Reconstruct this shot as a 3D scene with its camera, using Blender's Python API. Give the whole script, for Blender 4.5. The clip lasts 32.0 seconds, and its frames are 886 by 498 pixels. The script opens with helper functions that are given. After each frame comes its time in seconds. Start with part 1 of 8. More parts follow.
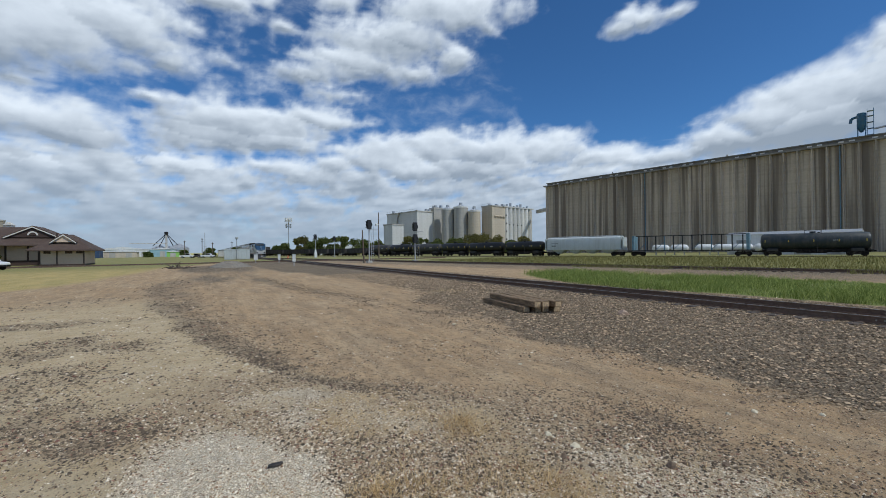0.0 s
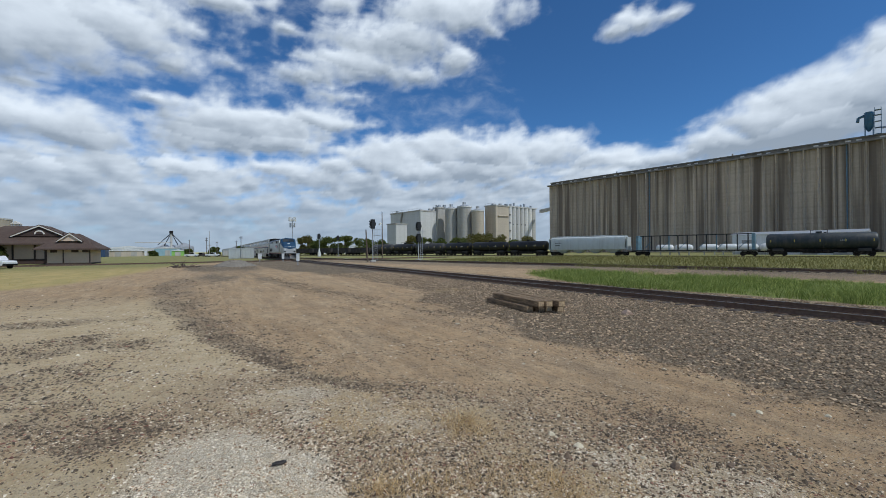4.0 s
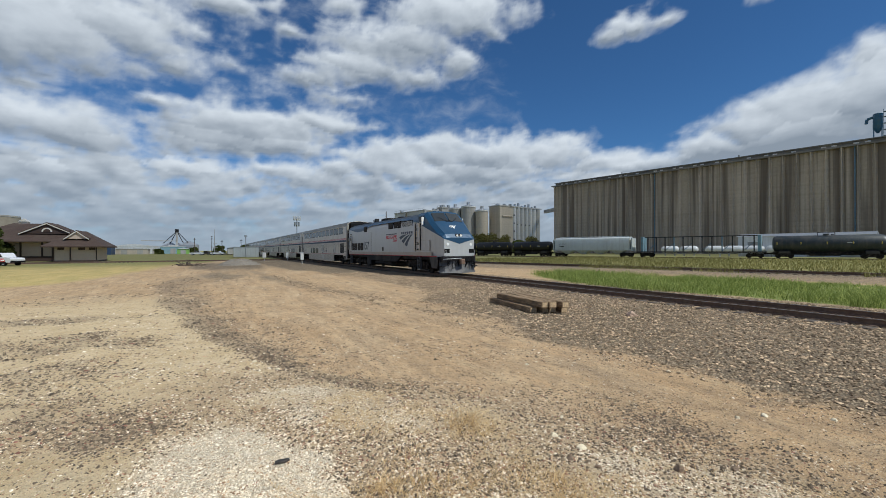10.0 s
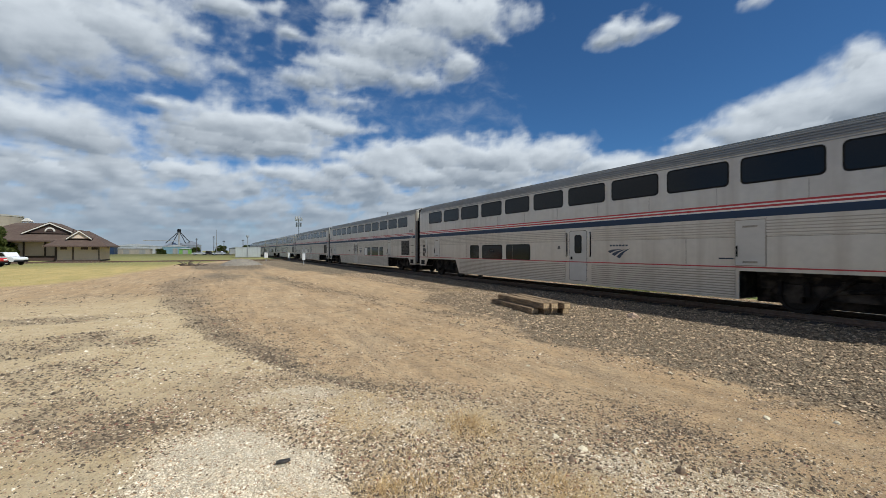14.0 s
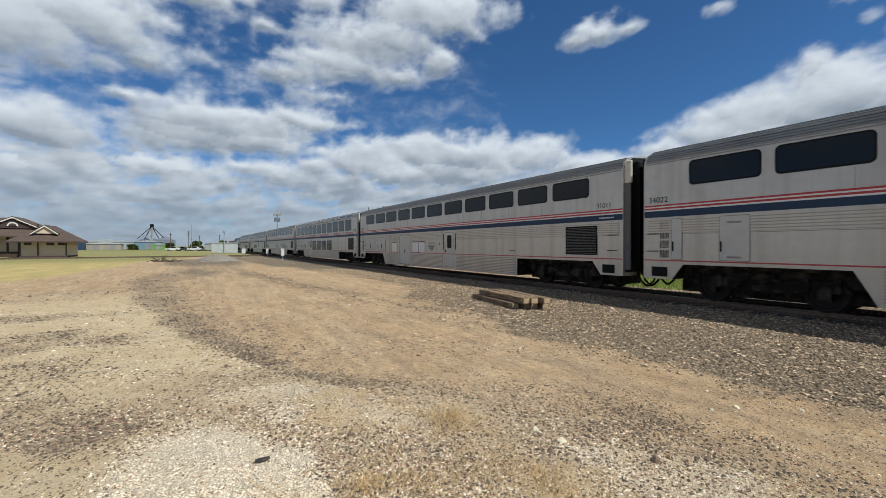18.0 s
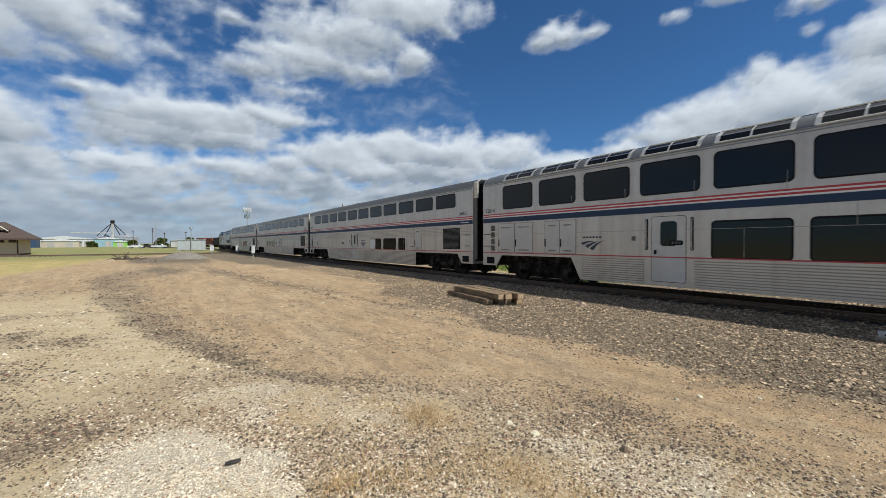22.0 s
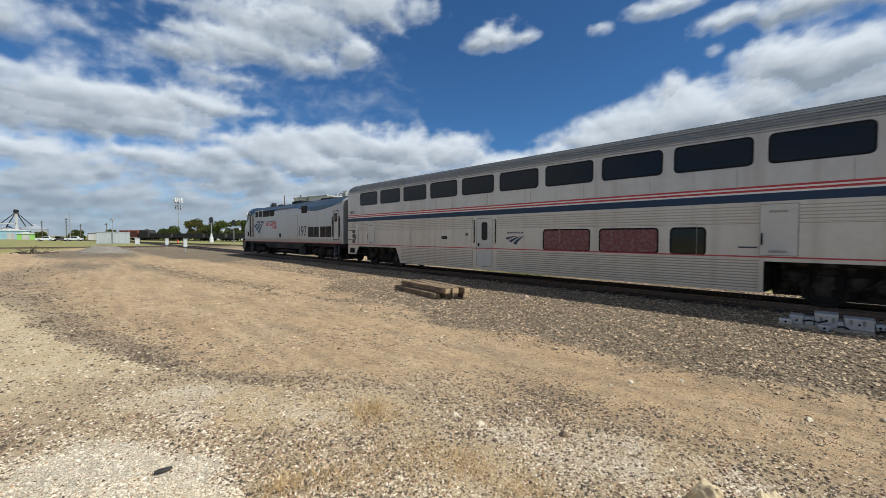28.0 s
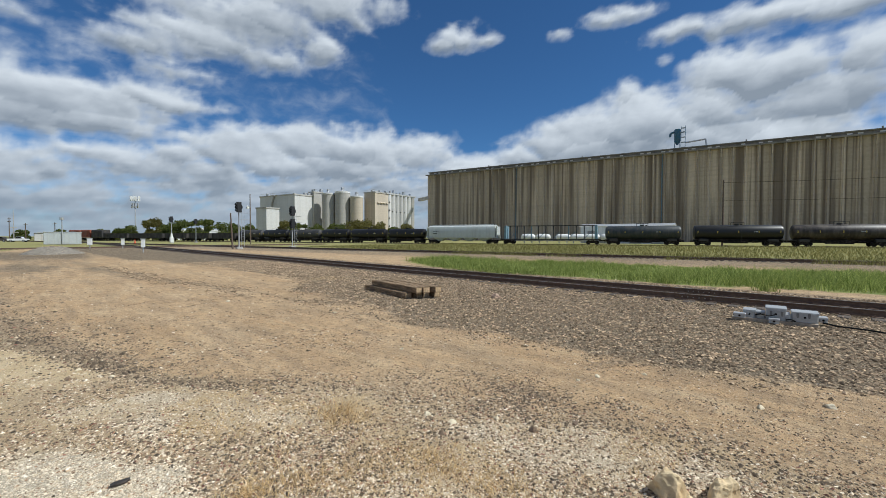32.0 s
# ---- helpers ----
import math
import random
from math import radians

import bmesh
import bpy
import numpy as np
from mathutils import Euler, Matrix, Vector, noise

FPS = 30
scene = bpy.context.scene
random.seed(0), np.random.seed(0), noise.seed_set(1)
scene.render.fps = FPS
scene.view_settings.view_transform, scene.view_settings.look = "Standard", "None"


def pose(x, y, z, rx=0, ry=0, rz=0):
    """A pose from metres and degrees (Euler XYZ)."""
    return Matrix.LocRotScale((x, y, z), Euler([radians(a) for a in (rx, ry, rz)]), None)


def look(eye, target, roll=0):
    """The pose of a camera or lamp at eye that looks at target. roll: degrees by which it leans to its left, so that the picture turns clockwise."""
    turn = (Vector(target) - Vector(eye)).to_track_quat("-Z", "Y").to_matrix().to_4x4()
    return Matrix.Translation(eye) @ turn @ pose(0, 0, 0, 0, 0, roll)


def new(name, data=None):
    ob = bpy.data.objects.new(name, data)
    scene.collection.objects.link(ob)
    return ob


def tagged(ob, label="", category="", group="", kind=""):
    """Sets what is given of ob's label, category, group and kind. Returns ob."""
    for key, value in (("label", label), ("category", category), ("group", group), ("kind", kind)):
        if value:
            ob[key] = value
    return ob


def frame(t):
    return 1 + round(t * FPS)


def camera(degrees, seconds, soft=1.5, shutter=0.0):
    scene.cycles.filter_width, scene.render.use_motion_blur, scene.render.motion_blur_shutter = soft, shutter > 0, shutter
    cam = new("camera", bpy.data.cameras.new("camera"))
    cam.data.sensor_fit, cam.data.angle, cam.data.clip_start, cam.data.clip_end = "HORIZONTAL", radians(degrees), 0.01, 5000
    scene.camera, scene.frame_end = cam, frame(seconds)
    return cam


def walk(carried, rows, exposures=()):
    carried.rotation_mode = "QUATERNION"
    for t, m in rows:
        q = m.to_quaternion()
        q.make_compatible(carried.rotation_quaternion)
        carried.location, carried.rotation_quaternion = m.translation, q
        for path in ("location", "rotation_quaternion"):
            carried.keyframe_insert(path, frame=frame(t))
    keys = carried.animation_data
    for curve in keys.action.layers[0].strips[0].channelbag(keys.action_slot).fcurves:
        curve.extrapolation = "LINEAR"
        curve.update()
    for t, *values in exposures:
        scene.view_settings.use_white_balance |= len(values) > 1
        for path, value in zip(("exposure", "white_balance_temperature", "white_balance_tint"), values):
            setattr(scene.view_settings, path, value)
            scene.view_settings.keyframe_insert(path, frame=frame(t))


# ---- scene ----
EYE = Vector((0.0, 0.0, 1.86))


def view(turn, tilt, lean):
    """A pose at EYE: degrees to the right of the way down the line (-x), up, and lean."""
    a, p = radians(turn), radians(tilt)
    ahead = Vector((-math.cos(a) * math.cos(p), math.sin(a) * math.cos(p), math.sin(p)))
    return look(EYE, EYE + ahead * 10, lean)


VIEWS = [
    (0, 29.849, 0.182, -0.622),
    (3, 29.487, 0.067, -0.479),
    (6, 29.205, 0.207, -0.597),
    (9, 28.955, 0.091, -0.281),
    (12, 28.698, 0.192, 0.036),
    (14, 28.629, 0.223, 0.032),
    (14.5, 28.646, 0.215, 0.107),
    (16.5, 29.629, -0.122, 0.155),
    (17, 30.010, -0.181, 0.102),
    (18, 31.218, -0.402, 0.009),
    (19, 32.389, -0.506, 0.003),
    (20, 33.273, -0.631, -0.064),
    (21, 34.007, -0.759, -0.086),
    (22, 34.679, -0.861, -0.087),
    (23, 35.157, -1.003, -0.111),
    (24, 35.539, -1.254, -0.183),
    (25, 36.217, -1.329, -0.114),
    (25.5, 36.772, -1.415, -0.041),
    (27.5, 40.710, -1.650, 0.170),
    (28, 41.945, -1.619, 0.255),
    (28.5, 43.219, -1.593, 0.296),
    (29, 44.216, -1.586, 0.251),
    (29.5, 44.944, -1.620, 0.224),
    (30, 45.347, -1.639, 0.271),
    (31, 45.871, -1.679, 0.184),
    (32, 45.968, -1.710, 0.089),
]
cam = camera(93.87, 32.0, soft=0.7, shutter=0.1)
walk(cam, [(t, view(a, p, r)) for t, a, p, r in VIEWS], [(0, 0.12, 5800, 6), (3.5, 0.12, 5800, 6), (7, 0.08, 5820, 6), (9, -0.06, 5870, 6), (11, -0.12, 5970, 6), (14, -0.1, 5980, 6), (20, -0.04, 5970, 6), (29, 0, 5950, 6), (30.5, -0.01, 5930, 6), (32, -0.1, 5900, 6)])

# ---- light ----
SUN = Vector((0.66, 0.37, 0.92)).normalized()
sun = new("sun", bpy.data.lights.new("sun", "SUN"))
sun.data.energy, sun.data.angle, sun.data.color = 5.0, radians(0.6), (1.0, 0.95, 0.86)
sun.matrix_world = look(SUN * 50, (0, 0, 0))
world = bpy.data.worlds.new("sky")
scene.world = world
world.use_nodes = True
wn = world.node_tree.nodes
sky = wn.new("ShaderNodeTexSky")
sky.sky_type, sky.sun_disc = "NISHITA", False
sky.sun_elevation, sky.sun_rotation = math.asin(SUN.z), math.atan2(SUN.x, SUN.y)
sky.altitude = 1500
sky.air_density, sky.dust_density, sky.ozone_density = 1.0, 0.0, 6.0
wn["Background"].inputs["Strength"].default_value = 0.076
wl = world.node_tree.links
# scattered cumulus overhead and behind, where the sky goes on beyond the two backdrops
wtc, wmap, wnoise, wramp = wn.new("ShaderNodeTexCoord"), wn.new("ShaderNodeMapping"), wn.new("ShaderNodeTexNoise"), wn.new("ShaderNodeMapRange")
wmap.inputs["Scale"].default_value = (1.0, 1.0, 2.2)
wnoise.inputs["Scale"].default_value, wnoise.inputs["Detail"].default_value = 2.6, 6
wramp.inputs["From Min"].default_value, wramp.inputs["From Max"].default_value, wramp.inputs["To Max"].default_value = 0.46, 0.60, 0.9
wl.new(wtc.outputs["Generated"], wmap.inputs["Vector"])
wl.new(wmap.outputs[0], wnoise.inputs["Vector"])
wl.new(wnoise.outputs[0], wramp.inputs["Value"])
wdot, wup, wmask, wmul, wmix = wn.new("ShaderNodeVectorMath"), wn.new("ShaderNodeSeparateXYZ"), wn.new("ShaderNodeMapRange"), wn.new("ShaderNodeMath"), wn.new("ShaderNodeMix")
wdot.operation, wdot.inputs[1].default_value = "DOT_PRODUCT", (-0.78, 0.48, -1.25)
wl.new(wtc.outputs["Generated"], wdot.inputs[0])
wmask.inputs["From Min"].default_value, wmask.inputs["From Max"].default_value = 0.0, -0.3
wl.new(wdot.outputs["Value"], wmask.inputs["Value"])
wmul.operation = "MULTIPLY"
wl.new(wmask.outputs[0], wmul.inputs[0])
wl.new(wramp.outputs[0], wmul.inputs[1])
wmix.data_type = "RGBA"
wl.new(wmul.outputs[0], wmix.inputs[0])
wtint = wn.new("ShaderNodeMix")
wtint.data_type, wtint.blend_type = "RGBA", "MULTIPLY"
wtint.inputs[0].default_value, wtint.inputs[7].default_value = 1.0, (0.72, 0.98, 1.12, 1)
wl.new(sky.outputs[0], wtint.inputs[6])
wl.new(wtint.outputs[2], wmix.inputs[6])
wmix.inputs[7].default_value = (7.6, 7.6, 7.8, 1)
wl.new(wmix.outputs[2], wn["Background"].inputs["Color"])
scene.view_settings.exposure = 0.0

# ---- clouds: two slow backdrops and the cloud that shades the yard at first ----
# each heap of cloud: bearing, height, half width, half height (degrees), thickness
LEFT_CLOUDS = [
    (-15.1, 22.5, 7.6, 4.3, 1.15), (-9.0, 24.4, 6.7, 4.1, 1.1), (-3.4, 21.2, 3.0, 1.8, 0.9), (1.3, 28.3, 4.3, 1.7, 0.9), (-16.7, 20.6, 4.5, 3.8, 1.1),
    (6.4, 29.3, 3.6, 1.2, 0.55), (15.5, 30.6, 4.0, 1.6, 0.7), (10.1, 26.8, 2.6, 1.5, 0.6), (2.2, 22.1, 3.7, 1.7, 0.5), (30.9, 30.1, 8.5, 2.8, 1.1),
    (22.3, 26.6, 8.0, 2.8, 1.1), (16.6, 24.1, 5.9, 2.5, 1.0), (11.1, 22.3, 4.2, 1.7, 0.75), (31.5, 24.7, 3.0, 1.9, 0.85), (25.0, 22.9, 4.7, 1.7, 0.75),
]
MID_CLOUDS = [
    (14.7, 20.2, 6.6, 1.5, 0.7), (-4.7, 17.1, 3.3, 1.1, 0.85), (-15.6, 16.5, 4.3, 0.8, 0.55), (-14.8, 13.3, 6.1, 2.2, 1.1), (-11.4, 12.0, 4.9, 1.5, 1.0),
    (5.0, 15.8, 8.4, 2.2, 1.15), (13.3, 17.2, 6.1, 1.6, 1.0), (0.0, 13.6, 6.5, 2.1, 1.0), (8.3, 13.6, 7.5, 1.5, 0.9),
]
LOW_CLOUDS = [
    (-14.0, 8.8, 6.2, 1.3, 1.1), (-3.4, 10.2, 6.6, 1.4, 1.0), (8.3, 10.6, 7.5, 1.4, 0.95), (-16.0, 6.8, 4.6, 0.8, 0.9), (1.2, 8.1, 7.3, 0.9, 0.85),
    (15.4, 11.3, 4.4, 1.9, 0.9), (22.2, 12.6, 5.8, 2.5, 1.15), (28.4, 13.8, 4.3, 2.2, 1.05), (37.0, 13.3, 6.1, 2.6, 1.15), (44.1, 13.2, 4.7, 2.2, 1.1),
    (32.3, 10.8, 15.2, 2.4, 1.05), (12.5, 7.9, 10.6, 1.0, 0.75), (-10.0, 5.6, 10.4, 0.6, 0.7), (29.2, 7.8, 15.3, 1.5, 0.9), (51.5, 11.4, 6.0, 1.8, 0.95),
]
RIGHT_CLOUDS = [
    (55.8, 26.7, 3.7, 1.5, 0.95), (53.3, 26.0, 2.2, 1.2, 0.9), (59.3, 26.8, 2.8, 1.2, 0.55),
    (72.9, 15.2, 4.6, 2.3, 1.1), (77.2, 15.5, 3.0, 3.2, 1.15),
    (77.2, 18.4, 1.8, 1.5, 0.75), (68.6, 13.8, 4.2, 2.5, 1.1), (64.6, 12.2, 3.7, 1.9, 1.05), (58.6, 10.8, 4.6, 1.4, 0.9), (72.5, 12.6, 8.9, 2.8, 1.1),
]
HIGH_CLOUDS = [
    (75.7, 27.4, 4.4, 1.2, 0.85), (83.4, 24.7, 5.5, 1.2, 0.85), (92.2, 24.1, 7.0, 1.4, 1.1), (97.7, 23.1, 3.5, 1.1, 1.0), (68.2, 26.2, 3.0, 1.2, 0.42),
    (88.4, 19.7, 4.6, 2.2, 1.1), (92.8, 18.5, 4.4, 2.4, 1.15), (98.8, 18.8, 2.3, 2.4, 1.1), (95.9, 16.0, 5.4, 2.5, 1.1), (81.3, 22.0, 2.2, 1.6, 0.35),
    (80.3, 15.3, 6.5, 3.0, 1.15), (85.6, 16.3, 5.5, 2.8, 1.1), (86.0, 12.5, 8.0, 2.8, 1.05), (93.0, 12.0, 8.0, 2.6, 1.0),
    (77.6, 19.1, 2.6, 1.9, 0.7),
]


def smooth(a, b, v):
    t = min(1.0, max(0.0, (v - a) / (b - a)))
    return t * t * (3 - 2 * t)


def soft(a, b, v):
    t = np.clip((v - a) / (b - a), 0, 1)
    return t * t * (3 - 2 * t)


TABLES = {}


def lumps(u, v, seed, octaves=5, billow=False):
    """Smooth random lumps over a grid, 0 to 1."""
    if seed not in TABLES:
        TABLES[seed] = np.random.RandomState(seed).rand(256, 256)
    table = TABLES[seed]
    total, amp, norm = 0.0, 1.0, 0.0
    for k in range(octaves):
        x, y = u * 2 ** k + 17.3 * k, v * 2 ** k + 5.1 * k
        i, j = np.floor(x).astype(int), np.floor(y).astype(int)
        fx, fy = x - i, y - j
        fx, fy = fx * fx * (3 - 2 * fx), fy * fy * (3 - 2 * fy)
        i, j, i1, j1 = i % 256, j % 256, (i + 1) % 256, (j + 1) % 256
        a = table[i, j] * (1 - fx) + table[i1, j] * fx
        c = table[i, j1] * (1 - fx) + table[i1, j1] * fx
        val = a * (1 - fy) + c * fy
        if billow:
            val = np.abs(2 * val - 1)
        total, norm, amp = total + amp * val, norm + amp, amp * 0.52
    return total / norm


def cloud_material():
    m = bpy.data.materials.new("clouds")
    m.use_nodes = True
    n, l = m.node_tree.nodes, m.node_tree.links
    n.remove(n["Principled BSDF"])
    at = {}
    for nm in ("cover", "shade", "haze", "place"):
        a = n.new("ShaderNodeAttribute")
        a.attribute_name = nm
        at[nm] = a

    def tex(sc, detail, rough=0.55):
        t = n.new("ShaderNodeTexNoise")
        for nm, v in (("Scale", sc), ("Detail", detail), ("Roughness", rough), ("Distortion", 0.4)):
            t.inputs[nm].default_value = v
        l.new(at["place"].outputs["Vector"], t.inputs["Vector"])
        return t.outputs[0]

    def madd(a, k, c):
        x = n.new("ShaderNodeMath")
        x.operation = "MULTIPLY_ADD"
        l.new(a, x.inputs[0])
        x.inputs[1].default_value = k
        if isinstance(c, float):
            x.inputs[2].default_value = c
        else:
            l.new(c, x.inputs[2])
        return x.outputs[0]

    def rng(sock, a, c, hi=1.0, kind="SMOOTHSTEP"):
        r = n.new("ShaderNodeMapRange")
        r.interpolation_type = kind
        r.inputs["From Min"].default_value, r.inputs["From Max"].default_value, r.inputs["To Max"].default_value = a, c, hi
        l.new(sock, r.inputs["Value"])
        return r.outputs[0]

    def mixc(fac, a, c):
        x = n.new("ShaderNodeMix")
        x.data_type = "RGBA"
        l.new(fac, x.inputs[0])
        for sock, v in ((x.inputs[6], a), (x.inputs[7], c)):
            if isinstance(v, tuple):
                sock.default_value = (*v, 1)
            else:
                l.new(v, sock)
        return x.outputs[2]

    fine = tex(0.75, 9, 0.56)
    dens = madd(fine, 1.0, madd(at["cover"].outputs["Fac"], 1.0, -0.5))
    alpha = rng(dens, -0.26, 0.78, 0.98)
    grey = rng(madd(fine, 0.55, madd(at["shade"].outputs["Fac"], 1.0, -0.24)), 0.0, 1.0, 1.0, "LINEAR")
    col = mixc(grey, (0.785, 0.795, 0.81), (0.30, 0.33, 0.372))
    col = mixc(at["haze"].outputs["Fac"], col, (0.32, 0.37, 0.435))
    em, tr, ms = n.new("ShaderNodeEmission"), n.new("ShaderNodeBsdfTransparent"), n.new("ShaderNodeMixShader")
    l.new(col, em.inputs[0])
    l.new(alpha, ms.inputs[0])
    l.new(tr.outputs[0], ms.inputs[1])
    l.new(em.outputs[0], ms.inputs[2])
    l.new(ms.outputs[0], n["Material Output"].inputs[0])
    m.cycles.emission_sampling = "NONE"
    return m


CLOUDS = cloud_material()


def cloud_backdrop(name, a0, a1, blobs, layered, label, far):
    """A far upright sheet of sky round the place, from bearing a0 to a1."""
    step = 0.26
    na, ne = int((a1 - a0) / step), int(39.5 / step)
    A, E = np.meshgrid(np.linspace(a0, a1, na + 1), np.linspace(-3, 36.5, ne + 1))
    # billowing outlines: bearings and heights are pushed about before the heaps are laid
    pa = A + 2.4 * (lumps(A * 0.16, E * 0.3, 1, 4) - 0.5)
    pe = E + 1.2 * (lumps(A * 0.2, E * 0.34, 2, 4) - 0.5)
    dens, low = -1.0 + (0.90 * soft(40, 12, A) * soft(38, 28, E) if layered else np.zeros(A.shape)), np.full(A.shape, 0.25)
    for ca, ce, wa, we, w in blobs:
        u, t = (pa - ca) / wa, (pe - ce) / we
        t = np.where(t < 0, t * 1.15, t)
        g = 1.08 * w - 0.92 * np.sqrt(u * u + t * t)
        low = np.where(g > dens, np.clip(0.40 - 0.55 * t, 0, 1), low) * 0.5 + low * 0.5
        dens = np.maximum(dens, g) + 0.18 * np.clip(np.minimum(dens, g) + 0.25, 0, 0.6)
    k = 1 / np.tan(np.radians(np.clip(E, 0, 90) + 9))
    if layered:
        lay = lumps(k * np.radians(A) * 5.0 + 40, k * 3.1, 5, 5)
        deck = (lay - 0.46) * 1.5 + 0.72
        deck = deck * soft(15.5, 9.0, E) - 1.0 * (1 - soft(15.5, 9.0, E)) - 0.5 * soft(50, 66, A)
        low = np.where(deck > dens, 0.02 + 0.85 * lumps(k * np.radians(A) * 6, k * 6.2 + 9, 6, 4), low)
        dens = np.maximum(dens, deck)
    puff = lumps(A * 0.32, E * 0.55, 8, 5, True)
    wisp = lumps(A * 0.5, E * 0.8, 12, 5)
    dens = dens + 0.75 * (0.40 - puff) * soft(-0.35, 0.1, dens) + 0.9 * (wisp - 0.5) * soft(-0.8, 0.0, dens)
    thick = np.sqrt(np.clip(dens, 0, 1.1))
    # sunlit upper and sunward flanks, grey bellies
    de = (np.roll(thick, -3, 0) - np.roll(thick, 3, 0))
    da = (np.roll(thick, -3, 1) - np.roll(thick, 3, 1))
    shade = 1.05 * low * soft(-0.1, 0.6, dens) + 0.6 * de + 0.3 * da + 0.7 * (lumps(A * 0.12, E * 0.34, 14, 4) - 0.40) * soft(0.2, 0.7, dens)
    haze = 0.85 * soft(12.0, 0.5, E)
    cover = dens
    if layered:
        veil = soft(13.0, 1.5, E)
        cover = np.maximum(cover, np.where(veil > 0, 0.78 * veil - 0.10, -1.0))
        # a thin veil between the heaps
        cover = np.maximum(cover, soft(58, 30, A) * (0.60 + 0.6 * (lumps(A * 0.09, E * 0.2, 19, 3) - 0.5)) - 0.70)
    edge = soft(0, 6, A - a0) * soft(0, 6, a1 - A)
    cover = np.where(edge < 1, cover * edge - 0.5 * (1 - edge), cover)
    ra = np.radians(A)
    v = np.stack([-far * np.cos(ra), far * np.sin(ra), 1.86 + far * np.tan(np.radians(E))], -1).reshape(-1, 3)
    place = np.stack([A * 0.32, E * 0.55, np.zeros(A.shape)], -1)
    q = (np.arange(ne)[:, None] * (na + 1) + np.arange(na)[None]).reshape(-1)
    f = np.stack([q, q + 1, q + na + 2, q + na + 1], 1)
    me = bpy.data.meshes.new(name)
    me.from_pydata(v.tolist(), [], f.tolist())
    for nm, val in (("cover", cover), ("shade", np.clip(shade, 0, 1)), ("haze", haze)):
        me.attributes.new(nm, "FLOAT", "POINT").data.foreach_set("value", np.ascontiguousarray(val.reshape(-1), dtype=np.float32))
    me.attributes.new("place", "FLOAT_VECTOR", "POINT").data.foreach_set("vector", np.ascontiguousarray(place.reshape(-1), dtype=np.float32))
    me.materials.append(CLOUDS)
    return tagged(new(name, me), label, "sky", kind="structure")


sky_near = cloud_backdrop("backdrop_1", -62, 112, LEFT_CLOUDS + MID_CLOUDS + LOW_CLOUDS, True, "broken white and grey cumulus low over the yard", 3000.0)
sky_right = cloud_backdrop("backdrop_2", 18, 150, RIGHT_CLOUDS + HIGH_CLOUDS, False, "bright cumulus drifting over the grain elevator", 2900.0)


def shade_cloud(rx, ry):
    """A thin cloud between the sun and the ground."""
    m = bpy.data.materials.new("thin_cloud")
    m.use_nodes = True
    n, l = m.node_tree.nodes, m.node_tree.links
    n.remove(n["Principled BSDF"])
    a = n.new("ShaderNodeAttribute")
    a.attribute_name = "cover"
    df, tr, ms = n.new("ShaderNodeBsdfDiffuse"), n.new("ShaderNodeBsdfTransparent"), n.new("ShaderNodeMixShader")
    df.inputs[0].default_value = (0.9, 0.9, 0.92, 1)
    l.new(a.outputs["Fac"], ms.inputs[0])
    l.new(tr.outputs[0], ms.inputs[1])
    l.new(df.outputs[0], ms.inputs[2])
    l.new(ms.outputs[0], n["Material Output"].inputs[0])
    rings, seg = 24, 48
    v, c, f = [], [], []
    for j in range(rings + 1):
        r = j / rings
        for i in range(seg):
            t = 2 * math.pi * i / seg
            edge = 1 + 0.05 * math.sin(3 * t) + 0.03 * math.sin(7 * t + 1)
            v.append((rx * r * edge * math.cos(t), ry * r * edge * math.sin(t), 18 * (1 - r * r) + 3 * math.sin(9 * r + 4 * t)))
            c.append(0.56 * smooth(1.0, 0.70, r))
    for j in range(rings):
        f += [(j * seg + i, j * seg + (i + 1) % seg, (j + 1) * seg + (i + 1) % seg, (j + 1) * seg + i) for i in range(seg)]
    me = bpy.data.meshes.new("cloud")
    me.from_pydata(v, [], f)
    me.attributes.new("cover", "FLOAT", "POINT").data.foreach_set("value", c)
    me.materials.append(m)
    return tagged(new("cloud", me), "thin white drifting cloud sheet high in front of the sun", "cloud")


cloud = shade_cloud(330, 330)
far_cloud = shade_cloud(280, 75)

